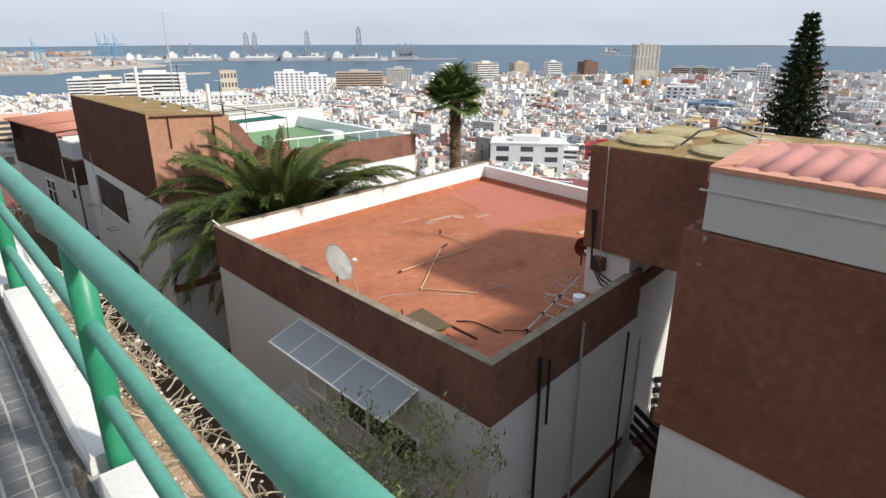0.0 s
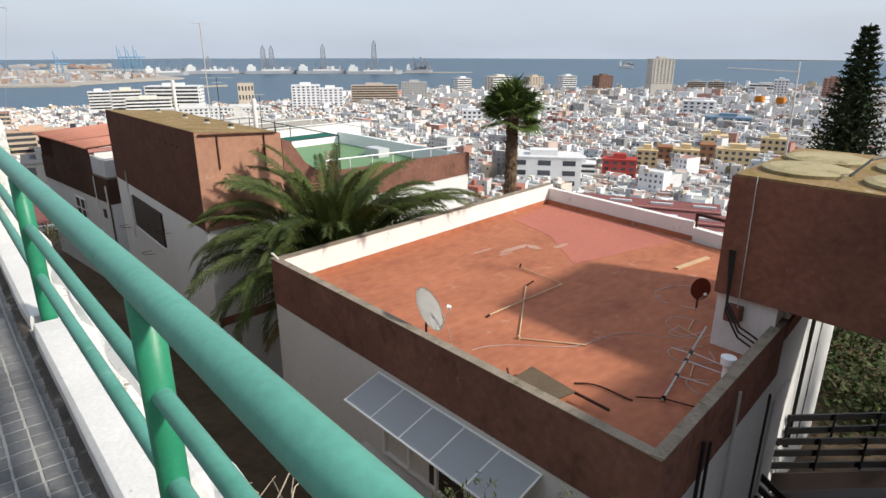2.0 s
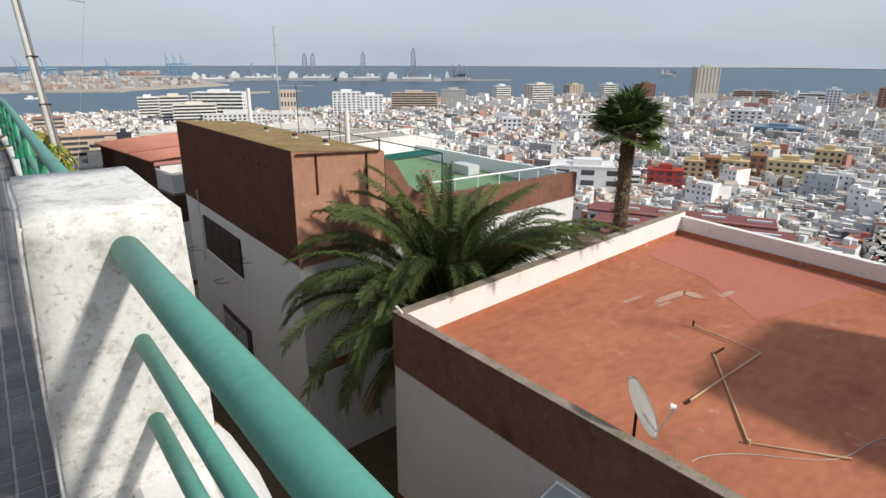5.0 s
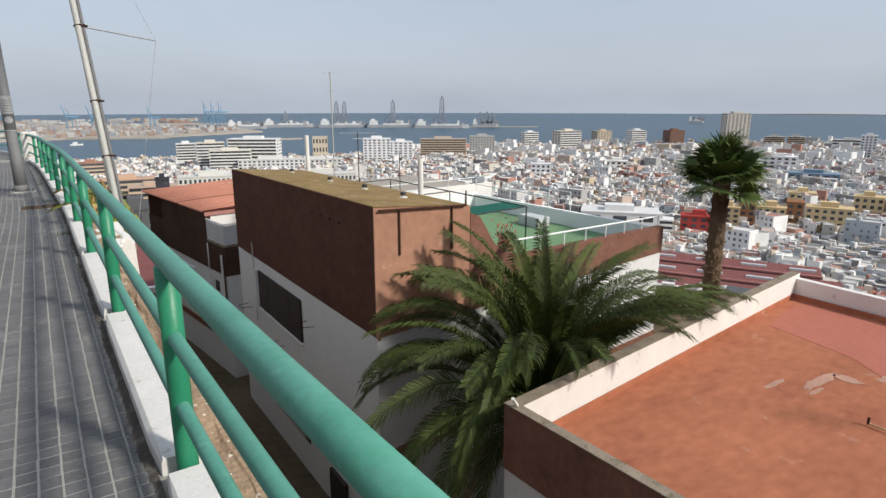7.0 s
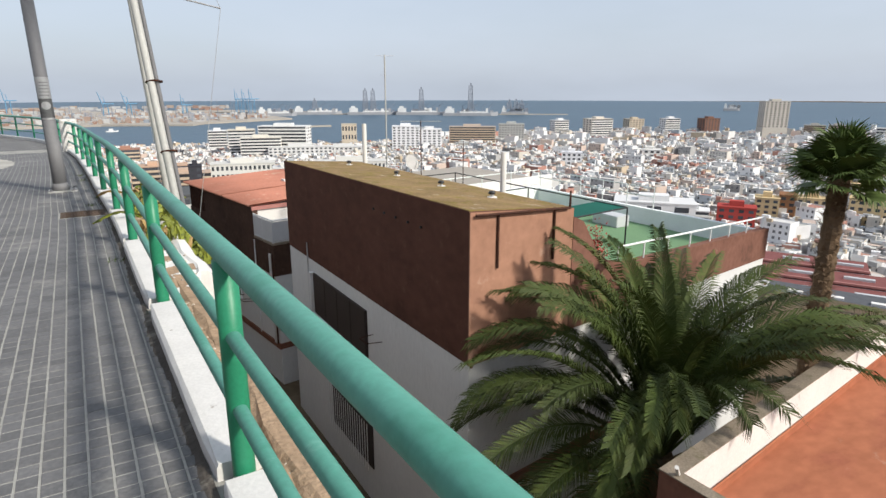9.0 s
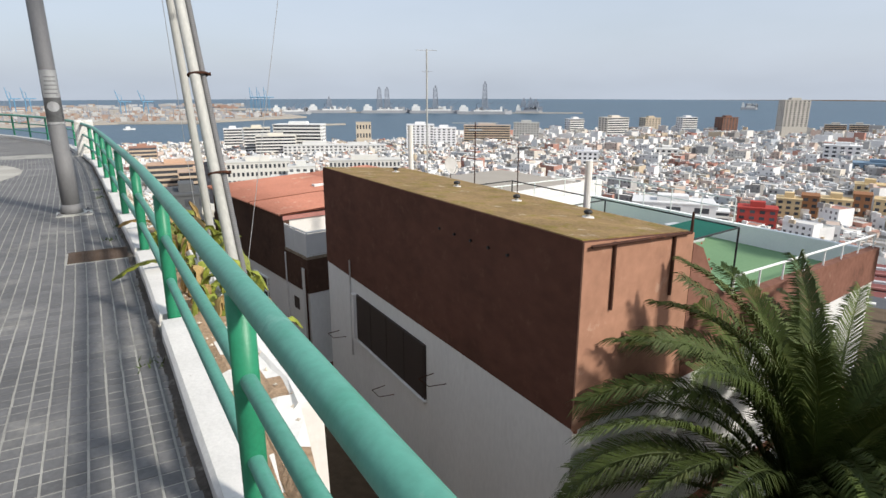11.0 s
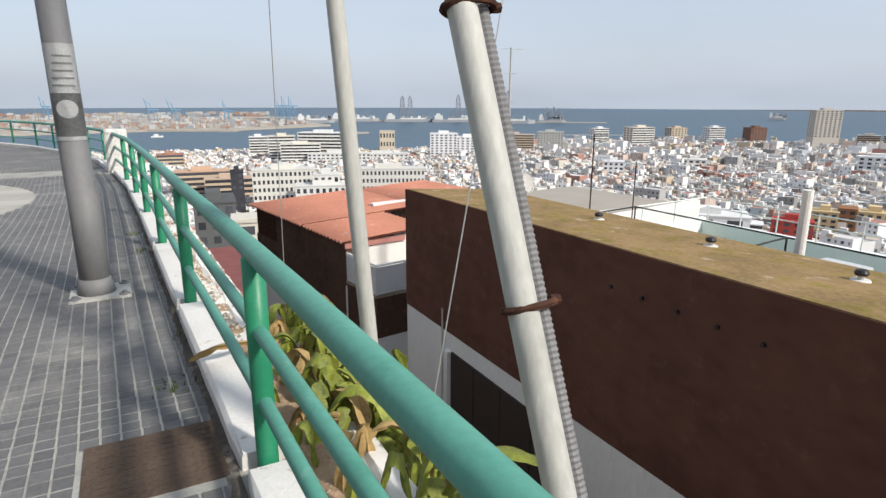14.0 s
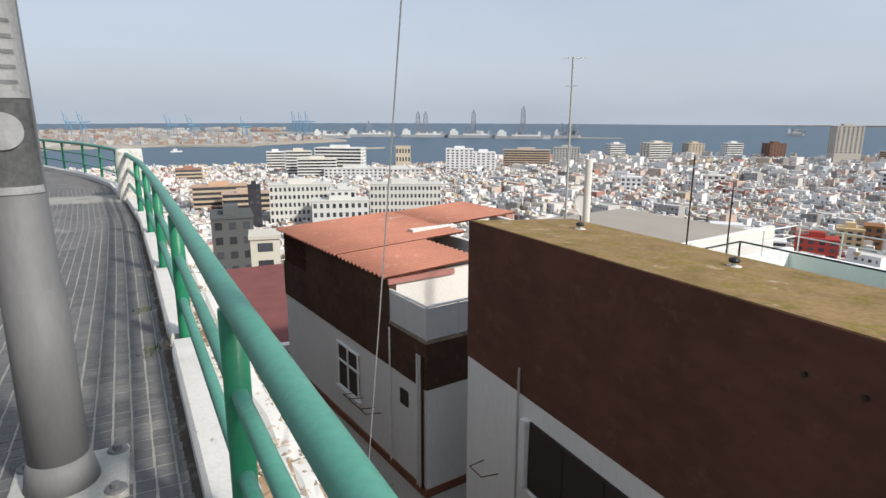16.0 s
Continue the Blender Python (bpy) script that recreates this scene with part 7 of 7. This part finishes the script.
part("pipe", tube([(6.15, 2.2, -3.66), (5.95, 2.1, -3.42)], 0.03, 8), M_PARAPET, bar)

# outside stairs between the houses
stairs = thing("outside_stairs", "outside stairs with black slatted railings", "stairs")
# Landing and steps are coloured dark to stand for the shade here.
part("landing", prism([(14.6, -7.98), (14.6, -9.3), (18.6, -11.2), (19.6, -9.4), (16.3, -7.9)], -10.3, -10.1), M_DARK, stairs)
for k in range(9):
    part("step", box(13.35, 14.6, -8.6 - k * 0.3, -8.28 - k * 0.3, -9.3 - k * 0.17, -9.1 - k * 0.17), M_CHOCOLATE, stairs)


def slatted_rail(p, q, tops, posts):
    """Black boards between two feet, each board one part, with posts behind."""
    p, q = Vector(p), Vector(q)
    n = Vector((q.y - p.y, p.x - q.x, 0)).normalized() * 0.025
    for z in tops:
        part("slat", prism([(p + n)[:2], (p - n)[:2], (q - n)[:2], (q + n)[:2]][::-1], [p.z + z - 0.19, p.z + z - 0.19, q.z + z - 0.19, q.z + z - 0.19][::-1], [p.z + z, p.z + z, q.z + z, q.z + z][::-1]), M_BLACK, stairs)
    for k in range(posts):
        c = p.lerp(q, k / (posts - 1)) + n * 2.5
        part("post", tube([c + Vector((0, 0, min(tops) - 0.55)), c + Vector((0, 0, max(tops) + 0.04))], 0.035, 6), M_BLACK, stairs)


slatted_rail((15.63, -7.85, -7.5), (20.2, -10.8, -7.8), (0.0, -0.4), 5)
slatted_rail((14.8, -7.85, -7.85), (18.9, -10.9, -8.0), (0.0, -0.36, -0.75), 5)
slatted_rail((13.45, -8.0, -7.95), (13.3, -11.4, -9.5), (0.0, -0.34, -0.68, -1.02), 4)
# Stringer colour also carries the shade of the stairs.
part("stringer", prism([(14.62, -8.05), (14.7, -8.05), (18.7, -11.1), (18.62, -11.1)], -9.3, -8.75), M_DARK, stairs)
garden = thing("garden_wall", "low white garden walls below the houses", "wall")
part("wall", box(18.5, 19.0, -16, -8, -13, -11), M_WHITE, garden)

# ---- aerials and pipes of the roofs ----
def yagi_mast(label, x, y, z0, z1, arms, r=0.02):
    a = thing("roof_aerial", label, "aerial", "roof aerials")
    part("mast", tube([(x, y, z0), (x, y, z1)], r, 8), M_IRON if r < 0.03 else M_PIPE, a)
    for z, ln, yaw, n in arms:
        c, s = math.cos(radians(yaw)), math.sin(radians(yaw))
        part("boom", tube([(x - c * ln / 2, y - s * ln / 2, z), (x + c * ln / 2, y + s * ln / 2, z)], 0.011, 5), M_GALV, a)
        for k in range(n):
            u = -ln / 2 + ln * (k + 0.5) / n
            part("element", tube([(x + c * u - s * 0.22, y + s * u + c * 0.22, z), (x + c * u + s * 0.22, y + s * u - c * 0.22, z)], 0.006, 4), M_GALV, a)
    return a


yagi_mast("tall thin aerial mast with a cross bar at the top", 12.31, 23.78, -3.9, 3.1, ((3.06, 0.9, -15, 2), (2.2, 0.2, 30, 2), (1.2, 0.15, 60, 2)), 0.034)
yagi_mast("thin aerial mast with a yagi on top", 10.46, 17.12, -3.7, 0.45, ((0.42, 1.5, 150, 9), (0.2, 0.5, 60, 4)), 0.018)
yagi_mast("thin dark aerial mast", 12.84, 17.9, -3.7, -0.45, ((-0.5, 0.5, 100, 4),), 0.018)
tank_aerial = thing("roof_aerial", "leaning aerial mast with a long yagi and an orange dipole box", "aerial", "roof aerials")
foot, head = Vector((14.78, -6.9, -0.64)), Vector((14.97, -6.76, 1.5))
part("mast", tube([foot, head], 0.022, 8), M_GALV, tank_aerial)
hub, along, across = foot.lerp(head, 0.9), Vector((-0.66, 0.74, 0.05)), Vector((0.74, 0.66, 0.12))
part("boom", tube([hub, hub + along * 1.55], 0.012, 5), M_GALV, tank_aerial)
for k in range(16):
    c = hub + along * (0.12 + 0.093 * k)
    part("element", tube([c - across * 0.1, c + across * 0.1], 0.006, 4), M_GALV, tank_aerial)
hub = foot.lerp(head, 0.6)
part("boom", tube([hub - along * 0.1, hub + along * 1.0], 0.011, 5), M_GALV, tank_aerial)
for u in (0.28, 0.75):
    c = hub + along * u
    part("dipole_box", box(c.x - 0.09, c.x + 0.09, c.y - 0.09, c.y + 0.09, c.z - 0.07, c.z + 0.07, bevel=0.02), M_ORANGE, tank_aerial, "orange plastic dipole box")
for k in range(7):
    c = hub + along * (0.05 + 0.07 * k)
    tip = along * 0.1 + Vector((0, 0, 0.34))
    part("element", tube([c - tip, c + tip], 0.006, 4), M_GALV, tank_aerial)
for x, y, z0, z1 in ((8.94, 18.77, -3.7, 0.3), (9.57, 10.9, -3.7, -0.12)):
    p = thing("vent_pipe", "tall white vent pipe behind the brown storey", "pipe", "white vent pipes")
    part("pipe", tube([(x, y, z0), (x, y, z1)], 0.085, 12), M_PARAPET, p)
rear = thing("house", "white walled terrace house behind the tall brown storey", "house")
part("wall", prism([(13.2, 21.5), (22, 22.8), (21.2, 30.5), (12.6, 29.2)], -11.5, -3.4), M_WHITE, rear)
parapet((13.2, 21.5), (22, 22.8), 0.2, -3.4, -3.0, rear, M_PARAPET)
parapet((12.6, 29.2), (13.2, 21.5), 0.2, -3.4, -2.85, rear, M_PARAPET)
part("roof", prism([(13.5, 21.9), (21.6, 23.1), (20.9, 30.1), (12.95, 28.9)], -3.4, -3.25), M_QUAY, rear, "grey screed roof")
dish(14.9, 26.0, -2.2, 0.42, 190, 25, "pale satellite dish on a far terrace", M_PARAPET)

# ---- single paving pieces ----
v, f = tile_geometry(0, 0, 0, TX - 0.0105, TY - 0.0105)
piece = bpy.data.meshes.new("paving_piece")
piece.from_pydata(v, [], f)
piece.materials.append(M_TILE1)
for x, y, z in single:
    part_of("paving_piece", piece, pavement, Matrix.Translation((x, y, z)))
